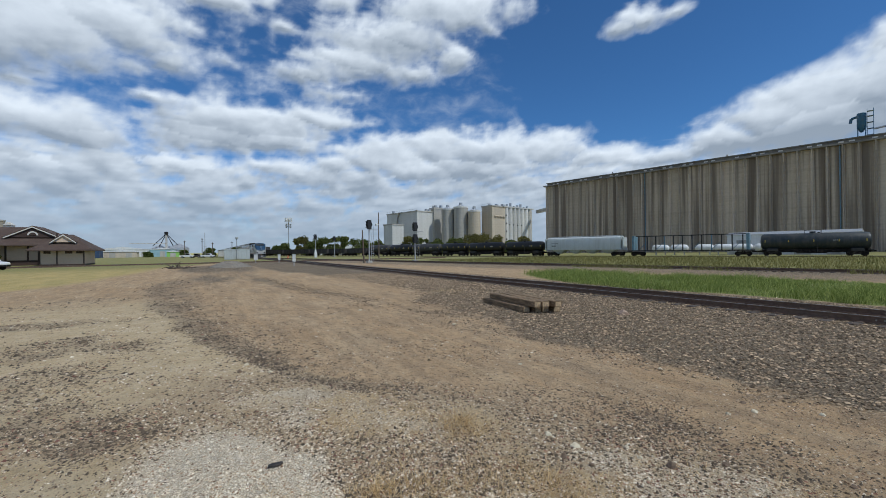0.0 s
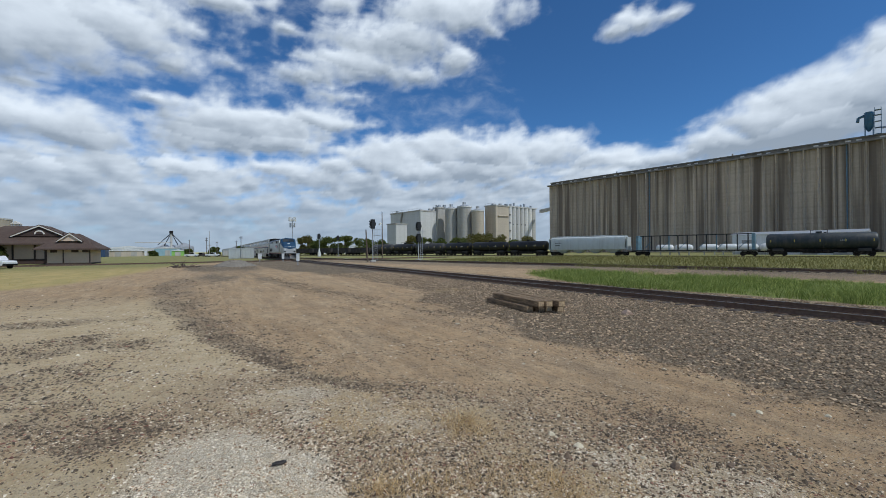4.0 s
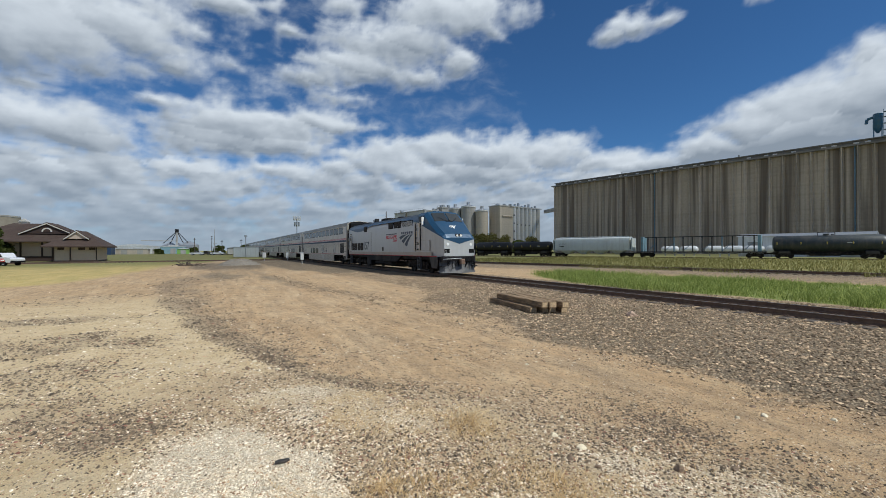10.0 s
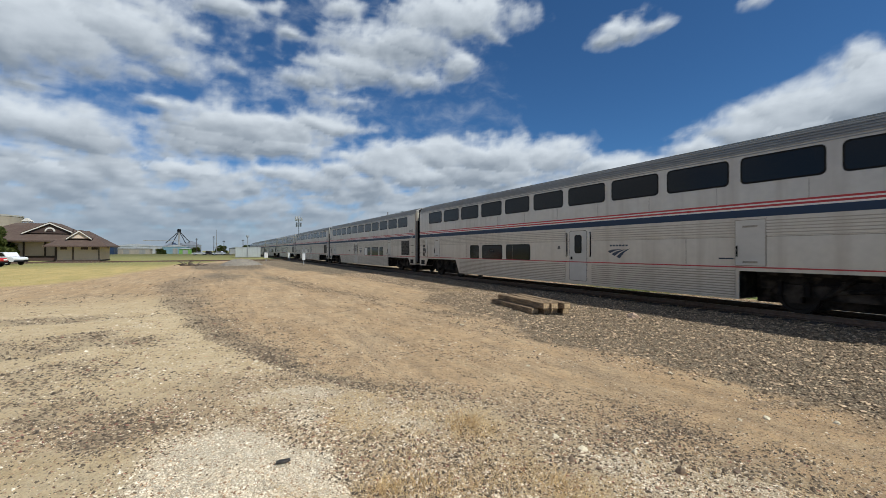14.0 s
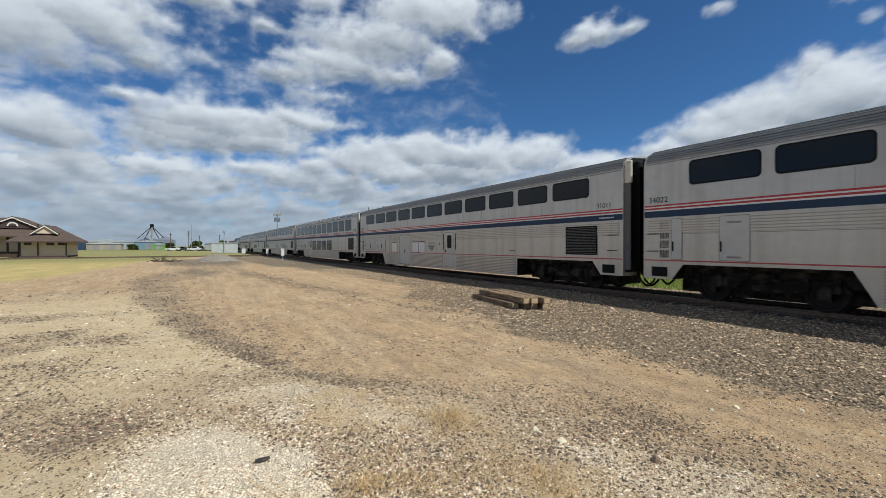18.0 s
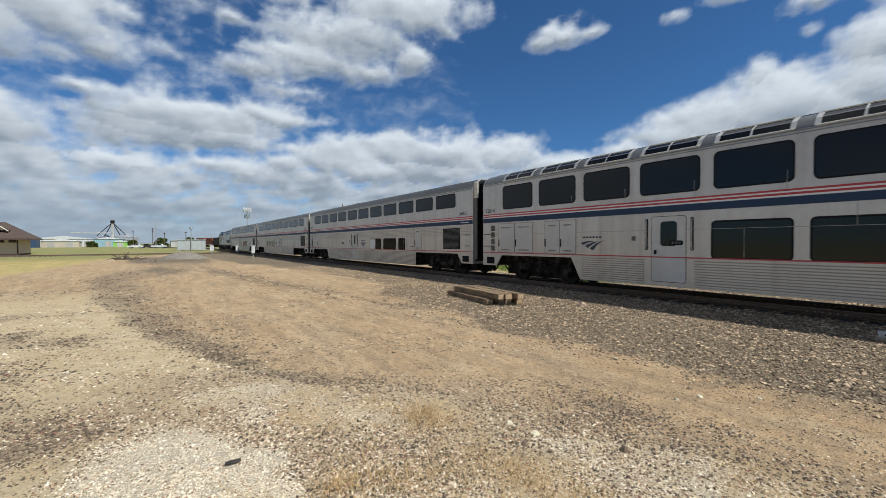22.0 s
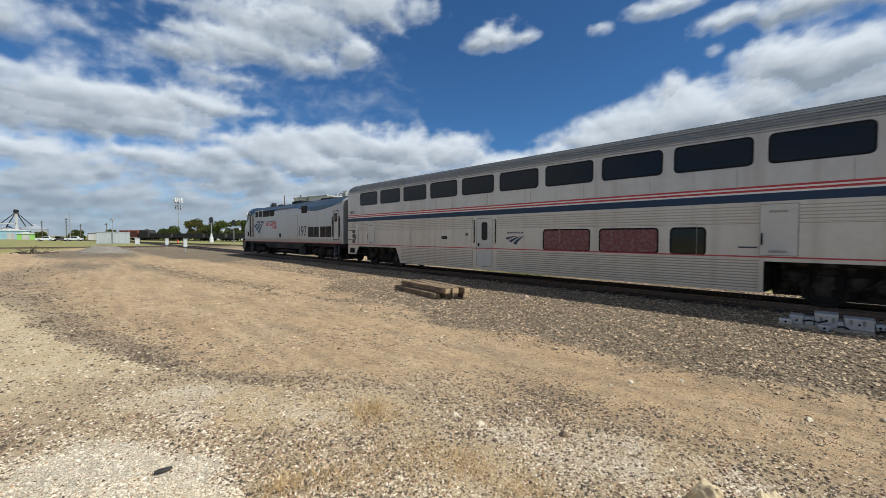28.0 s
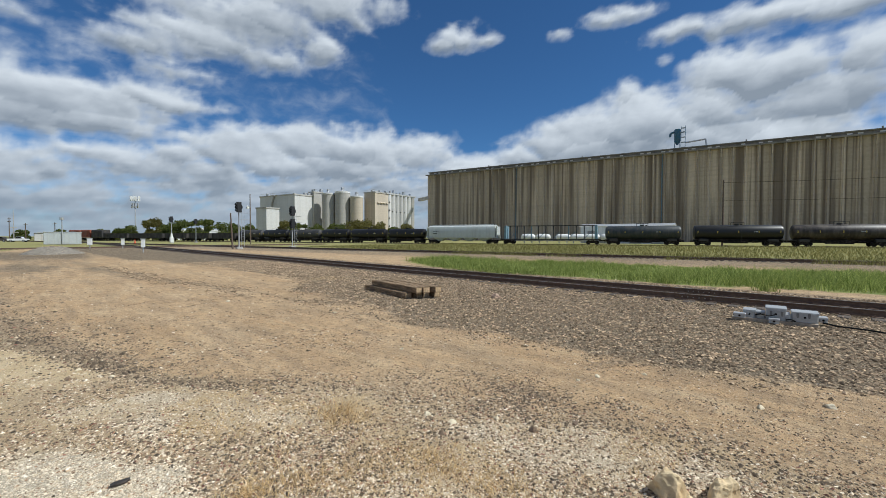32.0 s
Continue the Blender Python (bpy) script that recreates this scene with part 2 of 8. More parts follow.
# ---- materials ----
def mat(name, color, rough=0.6, metal=0.0, grain=0.0, scale=8.0, stain=0.0, stain_scale=0.6, bump=0.0, bump_scale=None,
        stretch=(1, 1, 1), dirt=(0.16, 0.13, 0.1), vary=0.0, coat=0.0, streak=0.0):
    """A surface with fine grain, broader stains, vertical streaks and relief, in real-world size."""
    m = bpy.data.materials.new(name)
    m.use_nodes = True
    n, l = m.node_tree.nodes, m.node_tree.links
    b = n["Principled BSDF"]
    b.inputs["Roughness"].default_value, b.inputs["Metallic"].default_value = rough, metal
    if coat:
        b.inputs["Coat Weight"].default_value = coat
    tc = n.new("ShaderNodeTexCoord")
    mp = n.new("ShaderNodeMapping")
    mp.inputs["Scale"].default_value = stretch
    l.new(tc.outputs["Object"], mp.inputs["Vector"])
    rgb = n.new("ShaderNodeRGB")
    rgb.outputs[0].default_value = (*color, 1)
    out = rgb.outputs[0]

    def noise_of(sc, detail=5.0, vec=mp):
        t = n.new("ShaderNodeTexNoise")
        t.inputs["Scale"].default_value, t.inputs["Detail"].default_value = sc, detail
        l.new(vec.outputs[0], t.inputs["Vector"])
        return t

    def ramp(sock, a, c):
        r = n.new("ShaderNodeMapRange")
        r.inputs["From Min"].default_value, r.inputs["From Max"].default_value = a, c
        l.new(sock, r.inputs["Value"])
        return r.outputs[0]

    def mix(fac, a, c, mode="MIX"):
        x = n.new("ShaderNodeMix")
        x.data_type, x.blend_type = "RGBA", mode
        if hasattr(fac, "links"):
            l.new(fac, x.inputs[0])
        else:
            x.inputs[0].default_value = fac
        for sock, v in ((x.inputs[6], a), (x.inputs[7], c)):
            if hasattr(v, "links"):
                l.new(v, sock)
            else:
                sock.default_value = (*v, 1)
        return x.outputs[2]

    if vary:
        oi = n.new("ShaderNodeObjectInfo")
        hs = n.new("ShaderNodeHueSaturation")
        r = n.new("ShaderNodeMapRange")
        r.inputs["To Min"].default_value, r.inputs["To Max"].default_value = 1 - vary, 1 + vary
        l.new(oi.outputs["Random"], r.inputs["Value"])
        l.new(r.outputs[0], hs.inputs["Value"])
        l.new(out, hs.inputs["Color"])
        out = hs.outputs[0]
    if grain:
        g = noise_of(scale)
        v = ramp(g.outputs[0], 0.3, 0.7)
        out = mix(grain, out, mix(v, tuple(k * 0.35 for k in color), tuple(min(1, k * 1.6) for k in color)))
    if stain:
        s = noise_of(stain_scale, 6)
        m2 = n.new("ShaderNodeMath")
        m2.operation = "MULTIPLY"
        m2.inputs[1].default_value = stain
        l.new(ramp(s.outputs[0], 0.45, 0.75), m2.inputs[0])
        out = mix(m2.outputs[0], out, dirt)
    if streak:
        mp2 = n.new("ShaderNodeMapping")
        mp2.inputs["Scale"].default_value = (3.0, 3.0, 0.12)
        l.new(tc.outputs["Object"], mp2.inputs["Vector"])
        s = noise_of(1.0, 4, mp2)
        m2 = n.new("ShaderNodeMath")
        m2.operation = "MULTIPLY"
        m2.inputs[1].default_value = streak
        l.new(ramp(s.outputs[0], 0.48, 0.72), m2.inputs[0])
        out = mix(m2.outputs[0], out, dirt)
    l.new(out, b.inputs["Base Color"])
    if bump:
        t = noise_of(bump_scale or scale * 2, 6)
        bp = n.new("ShaderNodeBump")
        bp.inputs["Strength"].default_value, bp.inputs["Distance"].default_value = bump, 0.02
        l.new(t.outputs[0], bp.inputs["Height"])
        l.new(bp.outputs[0], b.inputs["Normal"])
    return m


STEEL = mat("stainless", (0.585, 0.535, 0.465), 0.42, 0.45, 0.08, 5, 0.22, 0.5, streak=0.45, dirt=(0.36, 0.30, 0.24))
ROOF_STEEL = mat("roof_steel", (0.27, 0.26, 0.245), 0.38, 0.65, 0.06, 5, 0.3, 0.6, streak=0.2)
RED = mat("stripe_red", (0.42, 0.04, 0.045), 0.55)
BLUE = mat("stripe_blue", (0.009, 0.030, 0.075), 0.6)
WHITE = mat("stripe_white", (0.74, 0.72, 0.68), 0.45)
GLASS = mat("train_glass", (0.008, 0.0075, 0.007), 0.12)
GLASS.node_tree.nodes["Principled BSDF"].inputs["Specular IOR Level"].default_value = 0.22
# steel darkened for the shade between ribs; the first also draws seams and slots
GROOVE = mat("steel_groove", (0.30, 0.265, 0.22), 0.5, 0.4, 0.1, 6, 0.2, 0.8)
GROOVE_SHADE_PALE = mat("pale_groove_shade", (0.38, 0.345, 0.30), 0.5, 0.4, 0.1, 6, 0.2, 0.8)
BLACK = mat("black_rubber", (0.009, 0.009, 0.009), 0.7, 0, 0.2, 30)
UNDER = mat("running_gear", (0.013, 0.011, 0.010), 0.75, 0.1, 0.4, 20, 0.5, 3, bump=0.3)
WHEEL = mat("wheel_steel", (0.028, 0.024, 0.022), 0.5, 0.6, 0.3, 20)
LOUVER = mat("louver", (0.115, 0.108, 0.10), 0.6, 0.2, 0.2, 20)
SILVER = mat("loco_silver", (0.475, 0.472, 0.46), 0.38, 0.25, 0.05, 4, 0.2, 0.45, streak=0.18, dirt=(0.3, 0.26, 0.22), coat=0.1)
LOCO_BLUE = mat("loco_blue", (0.009, 0.050, 0.110), 0.42, 0.1, 0.10, 3, 0.25, 1.2, coat=0.15, dirt=(0.05, 0.07, 0.09))
LOCO_ROOF = mat("loco_roof", (0.020, 0.040, 0.068), 0.65, 0.0, 0.2, 4, 0.5, 0.8, dirt=(0.07, 0.065, 0.06))
LOCO_DARK = mat("loco_frame", (0.016, 0.016, 0.018), 0.7, 0.1, 0.25, 8, 0.3, 1.0)
GLASS.node_tree.nodes["Principled BSDF"].inputs["Specular IOR Level"].default_value = 0.3
for dull in (BLACK, UNDER, WHEEL, LOCO_DARK):
    dull.node_tree.nodes["Principled BSDF"].inputs["Specular IOR Level"].default_value = 0.15
LAMP_GLASS = mat("lamp_glass", (0.75, 0.75, 0.72), 0.12)
DECAL_RED = mat("decal_red", (0.5, 0.03, 0.06), 0.5)
DECAL_INK = mat("decal_ink", (0.03, 0.045, 0.075), 0.5)
NUM_INK = mat("number_ink", (0.022, 0.032, 0.052), 0.5)
RAIL_RUST = mat("rail_rust", (0.16, 0.10, 0.068), 0.7, 0.2, 0.4, 12, 0.4, 2)
RAIL_TOP = mat("rail_top", (0.36, 0.33, 0.3), 0.3, 0.9)
TIE = mat("tie_wood", (0.085, 0.066, 0.052), 0.9, 0, 0.5, 14, 0.4, 2, stretch=(3, 1, 1), bump=0.4, vary=0.25)
OLD_TIE = mat("old_timber", (0.25, 0.168, 0.092), 0.9, 0, 0.85, 10, 0.75, 3, stretch=(0.6, 5, 5), dirt=(0.05, 0.04, 0.03), bump=0.6, vary=0.2)
TRACK_Y, RAIL_Z = 14.35, 0.2
PITCH, LOCO = 27.0, 21.4

# ---- building helpers ----
class Geo:
    """Collects boxes, tubes, drums and extrusions into one mesh."""

    def __init__(self):
        self.v, self.f = [], []

    def add(self, verts, faces):
        o = len(self.v)
        self.v += [tuple(p) for p in verts]
        self.f += [tuple(i + o for i in q) for q in faces]
        return self

    def box(self, x0, x1, y0, y1, z0, z1, m=None, chamfer=0.0):
        if chamfer:
            c = chamfer
            ring = [(x0 + c, y0), (x1 - c, y0), (x1, y0 + c), (x1, y1 - c), (x1 - c, y1), (x0 + c, y1), (x0, y1 - c), (x0, y0 + c)]
            ins = [(min(max(x, x0 + c), x1 - c), min(max(y, y0 + c), y1 - c)) for x, y in ring]
            v = [(x, y, z0) for x, y in ring] + [(x, y, z1 - c) for x, y in ring] + [(x, y, z1) for x, y in ins]
            f = [tuple(range(7, -1, -1))]
            for k in (0, 8):
                f += [(k + i, k + (i + 1) % 8, k + 8 + (i + 1) % 8, k + 8 + i) for i in range(8)]
            f.append(tuple(range(16, 24)))
        else:
            v = [(x, y, z) for z in (z0, z1) for x, y in ((x0, y0), (x1, y0), (x1, y1), (x0, y1))]
            f = [(3, 2, 1, 0), (4, 5, 6, 7), (0, 1, 5, 4), (1, 2, 6, 5), (2, 3, 7, 6), (3, 0, 4, 7)]
        if m is not None:
            v = [m @ Vector(p) for p in v]
        return self.add(v, f)

    def prism(self, outline, a, b, axis="y"):
        """An outline of two numbers a point, extruded from a to b along an axis. axis y: (x, z); x: (y, z); z: (x, y)."""
        put = {"y": lambda p, s: (p[0], s, p[1]), "x": lambda p, s: (s, p[0], p[1]), "z": lambda p, s: (p[0], p[1], s)}[axis]
        n = len(outline)
        v = [put(p, a) for p in outline] + [put(p, b) for p in outline]
        f = [tuple(range(n)), tuple(range(2 * n - 1, n - 1, -1))] + [(i, i + n, (i + 1) % n + n, (i + 1) % n) for i in range(n)]
        return self.add(v, f)

    def tube(self, p, q, r, r2=None, n=10, cap=True):
        p, q = Vector(p), Vector(q)
        r2 = r if r2 is None else r2
        d = (q - p).normalized()
        s = d.orthogonal().normalized()
        u = d.cross(s)
        ang = [(math.cos(2 * math.pi * i / n), math.sin(2 * math.pi * i / n)) for i in range(n)]
        v = [p + (s * c + u * k) * r for c, k in ang] + [q + (s * c + u * k) * r2 for c, k in ang]
        f = [(i, (i + 1) % n, (i + 1) % n + n, i + n) for i in range(n)]
        if cap:
            f += [tuple(range(n - 1, -1, -1)), tuple(range(n, 2 * n))]
        return self.add(v, f)

    def path(self, pts, r, n=6):
        for p, q in zip(pts, pts[1:]):
            self.tube(p, q, r, n=n)
        return self

    def lathe(self, profile, origin, axis, n=20):
        """(distance along the axis, radius) pairs turned round an axis."""
        o, d = Vector(origin), Vector(axis).normalized()
        s = d.orthogonal().normalized()
        u = d.cross(s)
        v, f = [], []
        for h, r in profile:
            v += [o + d * h + (s * math.cos(2 * math.pi * i / n) + u * math.sin(2 * math.pi * i / n)) * r for i in range(n)]
        for k in range(len(profile) - 1):
            f += [(k * n + i, k * n + (i + 1) % n, (k + 1) * n + (i + 1) % n, (k + 1) * n + i) for i in range(n)]
        f += [tuple(range(n - 1, -1, -1)), tuple(range((len(profile) - 1) * n, len(profile) * n))]
        return self.add(v, f)

    def loft(self, rings, cap=True):
        n = len(rings[0])
        v = [p for r in rings for p in r]
        f = [(k * n + i, k * n + (i + 1) % n, (k + 1) * n + (i + 1) % n, (k + 1) * n + i) for k in range(len(rings) - 1) for i in range(n)]
        if cap:
            f += [tuple(range(n - 1, -1, -1)), tuple(range((len(rings) - 1) * n, len(rings) * n))]
        return self.add(v, f)

    def mesh(self, name, material, smooth=False):
        me = bpy.data.meshes.new(name)
        me.from_pydata(self.v, [], self.f)
        bm = bmesh.new()
        bm.from_mesh(me)
        bmesh.ops.recalc_face_normals(bm, faces=bm.faces)
        bm.to_mesh(me)
        bm.free()
        if material:
            me.materials.append(material)
        if smooth:
            for p in me.polygons:
                p.use_smooth = True
            me.set_sharp_from_angle(angle=radians(38))
        return me


def part(name, geo, material, parent=None, label="", smooth=False, at=None):
    me = geo if isinstance(geo, bpy.types.Mesh) else geo.mesh(name, material, smooth)
    ob = new(name, me)
    if parent is not None:
        ob.parent = parent
    if at is not None:
        ob.matrix_basis = at
    if label:
        ob["label"] = label
    return ob


def thing(name, label, category, group="", m=None, kind=""):
    ob = new(name)
    ob.empty_display_size = 0.2
    if m is not None:
        ob.matrix_basis = m
    return tagged(ob, label, category, group, kind)


def quad_strip(pts_a, pts_b):
    n = len(pts_a)
    return list(pts_a) + list(pts_b), [(i, i + 1, n + i + 1, n + i) for i in range(n - 1)]


def letters(name, body, size, m, material, parent, bold=0.0, shear=0.0, label="", space=1.0, wide=1.0):
    """Lettering as a flat mesh in its local xy plane."""
    cu = bpy.data.curves.new(name, "FONT")
    cu.body, cu.size, cu.offset, cu.shear, cu.space_character = body, size, bold, shear, space
    cu.extrude = 0.002
    tmp = bpy.data.objects.new("tmp", cu)
    me = bpy.data.meshes.new_from_object(tmp)
    bpy.data.objects.remove(tmp)
    bpy.data.curves.remove(cu)
    me.transform(Matrix.Diagonal((wide, 1, 1, 1)))
    me.materials.clear()
    me.materials.append(material)
    ob = new(name, me)
    ob.parent, ob.matrix_basis = parent, m
    if label:
        ob["label"] = label
    return ob

# ---- ground ----
def graded(lo, hi, d0, d1, step, far):
    """Lines that lie close between d0 and d1 and widen out to lo and hi."""
    out = list(np.arange(d0, d1, step))
    for start, end, sign in ((d1, hi, 1), (d0, lo, -1)):
        x, s = start, step
        while (x < end) if sign > 0 else (x > end):
            out.append(x)
            s = min(s * 1.13, far)
            x += sign * s
        out.append(end)
    return sorted(set(round(float(v), 4) for v in out))


def fuzz(x, y, sc, seed=0.0, octaves=3):
    return noise.fractal((x * sc + seed, y * sc - seed, seed * 0.7), 0.9, 2.0, octaves)


def drift(x, y, sc, seed, octaves=4, along=1.0):
    """Random lumps round nought over arrays of places; along: how far they are drawn out down the road."""
    a = 0.35 + 0.9 * (seed % 5) if along == 1.0 else 0.14
    c, k = math.cos(a), math.sin(a)
    u, v = (x * c - y * k) / along, x * k + y * c
    return (lumps(u * sc + 31.7 * seed, v * sc + 11.3 * seed, seed, octaves) - 0.5) * 2.6


def heap(x, y, cx, cy, rx, ry, w, turn=0.0):
    """1 inside a ragged oval, 0 outside."""
    c, k = math.cos(radians(turn)), math.sin(radians(turn))
    u, v = (x - cx) * c + (y - cy) * k, (y - cy) * c - (x - cx) * k
    return soft(1.35, 0.65, np.hypot(u / rx, v / ry) + w)


def interp(x, pts):
    return np.interp(x, [p[0] for p in pts], [p[1] for p in pts])


BAND = [(-46, 0.5), (-34, -1.6), (-26, -2.4), (-17.7, -1.3), (-12.6, -0.48), (-10, 0.1), (-8, 0.66), (-6.8, 1.1), (-5.9, 1.5), (-5.1, 1.95), (-4.3, 2.75), (-3.4, 3.0), (-2.3, 3.45), (-1.66, 4.0), (0, 4.1), (3, 4.4)]
BALLAST_EDGE = [(-70, 4.5), (-45, 6.0), (-24, 9.0), (-17, 8.9), (-14, 7.2), (-10.6, 6.3), (-8.6, 6.7), (-6.6, 6.2), (-4.5, 6.65), (0, 6.7), (4, 7.6), (60, 9)]
SIDE_BAR = [(-46, 2.6), (-30, 3.2), (-22, 4.1), (-17.7, 4.9), (-14, 5.3), (-10, 6.2), (-8, 7.0)]
LAWN_EDGE = [(-110, 3.0), (-78, 0.8), (-61, -4.0), (-48.8, -5.3), (-33, -6.4), (-29, -8.0), (-24, -14.0), (-10, -30.0)]
GREEN_NEAR = [(-29, 26), (-24, 20.6), (-16, 16.8), (-12, 16.2), (-9.3, 17.6), (-4, 18.0), (-2.8, 18.5), (0.2, 19.3), (5, 21), (40, 22)]
GREEN_FAR = [(-29, 25), (-22, 26), (-9, 28), (40, 33)]


def line2(x):
    return 41.0 + 0.19 * x


def freight_line(x):
    return 103.6 + 0.377 * x


def zones(x, y):
    """How much of each cover lies at a place: pale gravel, dark stones, ballast, green grass, dry grass, worn road, mixed stones, parched lawn."""
    x, y = np.asarray(x, dtype=float), np.asarray(y, dtype=float)
    w = 0.30 * drift(x, y, 0.9, 3) + 0.16 * drift(x, y, 3.6, 9)
    w2 = 1.1 * drift(x, y, 0.16, 5)
    d = y - interp(x, BAND) + w * (0.35 + 0.03 * np.clip(-x - 6, 0, 20))
    wide = 0.22 + np.clip(-x - 5, 0, 30) * 0.045
    left = soft(0.15, -0.1, d)
    # a line of dark stones, sharp on the side of the packed pale dirt and fading into the road
    dark = np.where(d < 0, np.exp(-(d / (0.55 * wide)) ** 2), np.exp(-(d / (1.6 * wide)) ** 2)) * np.clip(1.0 + 0.8 * drift(x, y, 1.0, 2), 0.25, 1.2) * soft(-46, -30, x)
    dark = dark * (1 - 0.75 * soft(-5.6, -4.4, x))
    # darker stony bars across the pale side
    dark = np.maximum(dark, 1.0 * heap(x, y, -10.7, -3.4, 1.1, 2.6, w * 1.5, -6) * (0.7 + 0.5 * drift(x, y, 1.6, 6)))
    dark = np.maximum(dark, 0.85 * heap(x, y, -14.6, -4.6, 0.6, 3.0, w * 1.5, -5) * (0.8 + 0.5 * drift(x, y, 1.6, 7)))
    dark = np.maximum(dark, 0.5 * heap(x, y, -20.5, -5.0, 2.2, 2.4, w * 1.2, 0) * (0.8 + 0.6 * drift(x, y, 0.8, 8)))
    dark = np.maximum(dark, 0.62 * heap(x, y, -5.9, -1.25, 1.7, 0.62, w * 1.6, 30) * (0.85 + 0.7 * drift(x, y, 1.9, 26)))
    dark = np.maximum(dark, 0.55 * heap(x, y, -8.2, -2.0, 1.3, 0.8, w * 1.6, 20) * (0.7 + 0.8 * drift(x, y, 1.5, 27)))
    dark = np.maximum(dark, 0.35 * heap(x, y, -3.2, 4.0, 1.6, 0.45, w * 1.3, 12) * (0.9 + 0.6 * drift(x, y, 1.6, 10)))
    dark = np.maximum(dark, 0.45 * soft(0.25, 0.9, drift(x, y, 0.55, 12, 5, 2.4)) * soft(-0.2, 0.6, d) * soft(6.8, 5.8, y) * soft(-22, -12, x))
    # crushed limestone: the heap by the scrap plate, the strip before the boulders, traces between
    pale = 1.25 * heap(x, y, -3.62, 0.16, 1.35, 0.72, w * 0.7, 18)
    pale = np.maximum(pale, 0.45 * heap(x, y, -1.5, 3.42, 1.15, 0.42, w * 0.8, 22))
    pale = np.maximum(pale, 0.62 * heap(x, y, -4.9, 1.2, 1.3, 0.7, w * 1.2, 35) * np.clip(0.75 + 0.7 * drift(x, y, 1.7, 14), 0, 1.2))
    pale = np.maximum(pale, 0.35 * heap(x, y, -1.4, 1.4, 1.6, 1.4, w * 1.2))
    pale = np.maximum(pale, 0.3 * left * soft(-4.0, -6.5, x) * soft(-19, -12, x) * np.clip(0.3 + 0.9 * drift(x, y, 0.5, 16), 0, 1))
    mixed = left * soft(-9.0, -6.6, x + 0.5 * d + 1.2 * w) * (1 - soft(0.55, 1.0, pale)) * np.clip(0.8 + 0.7 * drift(x, y, 1.3, 18), 0.1, 1)
    mixed = mixed * (1 - 0.75 * heap(x, y, -4.4, -1.2, 0.55, 0.9, w))
    mixed = np.maximum(mixed, 0.8 * soft(1.1, 0.1, d) * soft(-0.4, 0.1, d) * soft(-6.5, -4.8, x) * np.clip(0.8 + 0.6 * drift(x, y, 1.2, 19), 0, 1))
    edge = interp(x, BALLAST_EDGE)
    ball = soft(-1.0, 0.8, y - edge + w * 1.6 + 0.5 * drift(x, y, 0.5, 20)) * soft(18.2, 17.0, y + w * 0.5) * np.where(x > -120, 1, 0.6)
    ball = np.maximum(ball, 0.6 * np.exp(-((y - interp(x, SIDE_BAR) + w) / (0.45 + 0.02 * np.clip(-x - 8, 0, 40))) ** 2) * soft(-50, -34, x) * soft(-8, -10, x) * np.clip(0.95 + 0.7 * drift(x, y, 0.7, 22), 0.2, 1.2))
    ball = np.maximum(ball, 0.95 * heap(x, y, -55, 1.2, 14, 4.2, w * 0.8, 4) * np.clip(0.85 + 0.6 * drift(x, y, 0.28, 24), 0.1, 1.1))
    ball = np.maximum(ball, 0.8 * heap(x, y, -36, 0.9, 7.5, 1.7, w * 0.8, -6) * np.clip(0.85 + 0.6 * drift(x, y, 0.4, 25), 0.1, 1.1))
    near2 = np.abs(y + 2.5 - line2(x)) + w * 0.6
    ball = np.maximum.reduce([ball, 0.6 * soft(8.5, 6.0, near2), soft(3.0, 2.0, np.abs(y - line2(x)) + w * 0.6), soft(4.5, 3.0, np.abs(y - freight_line(x)) + w)])
    green = soft(-0.5, 0.7, y - interp(x, GREEN_NEAR) + w) * soft(0.8, -0.4, y - interp(x, GREEN_FAR) + w) * soft(-25.5, -23.5, x + w)
    dry = soft(1.5, 4.5, y - line2(x) + w2) * soft(-140, -60, x)
    dry = np.maximum(dry, soft(1.2, -2.4, y - interp(x, LAWN_EDGE) + w2))
    parched = soft(-72, -52, x + 2 * w2) * soft(6, 0, y)
    dry = np.maximum.reduce([dry, soft(-75, -95, x), soft(-25, -45, y), soft(60, 90, x)])
    ball = ball * (1 - soft(-150, -190, x) * 0.5) * (1 - soft(0.4, 0.9, dry) * soft(13, 8, y))
    road = 1 - soft(0.35, -0.15, d) * soft(-24, -15, x + w * 3)
    return [np.clip(k, 0.0, 1.0) for k in (pale, dark, ball, green, dry, road, mixed, parched)]


def ground_height(x, y):
    x, y = np.asarray(x, dtype=float), np.asarray(y, dtype=float)
    z = 0.014 * drift(x, y, 1.4, 4) + 0.016 * drift(x, y, 0.3, 8) + 0.006 * drift(x, y, 5.0, 11)
    for line, deep in ((3.9, 0.02), (4.6, 0.014), (5.5, 0.022), (6.0, 0.012)):
        z = z - deep * np.exp(-((y - (line - 0.16 * x) + 0.12 * drift(x, y, 0.5, 13)) / 0.2) ** 2) * soft(-24, -18, x)
    k = soft(10.8, 12.0, y) * soft(18.0, 16.8, y)
    z = z * (1 - k * 0.8) + 0.02 * k
    return np.where((np.abs(x) > 80) | (np.abs(y) > 70), 0.0, z)


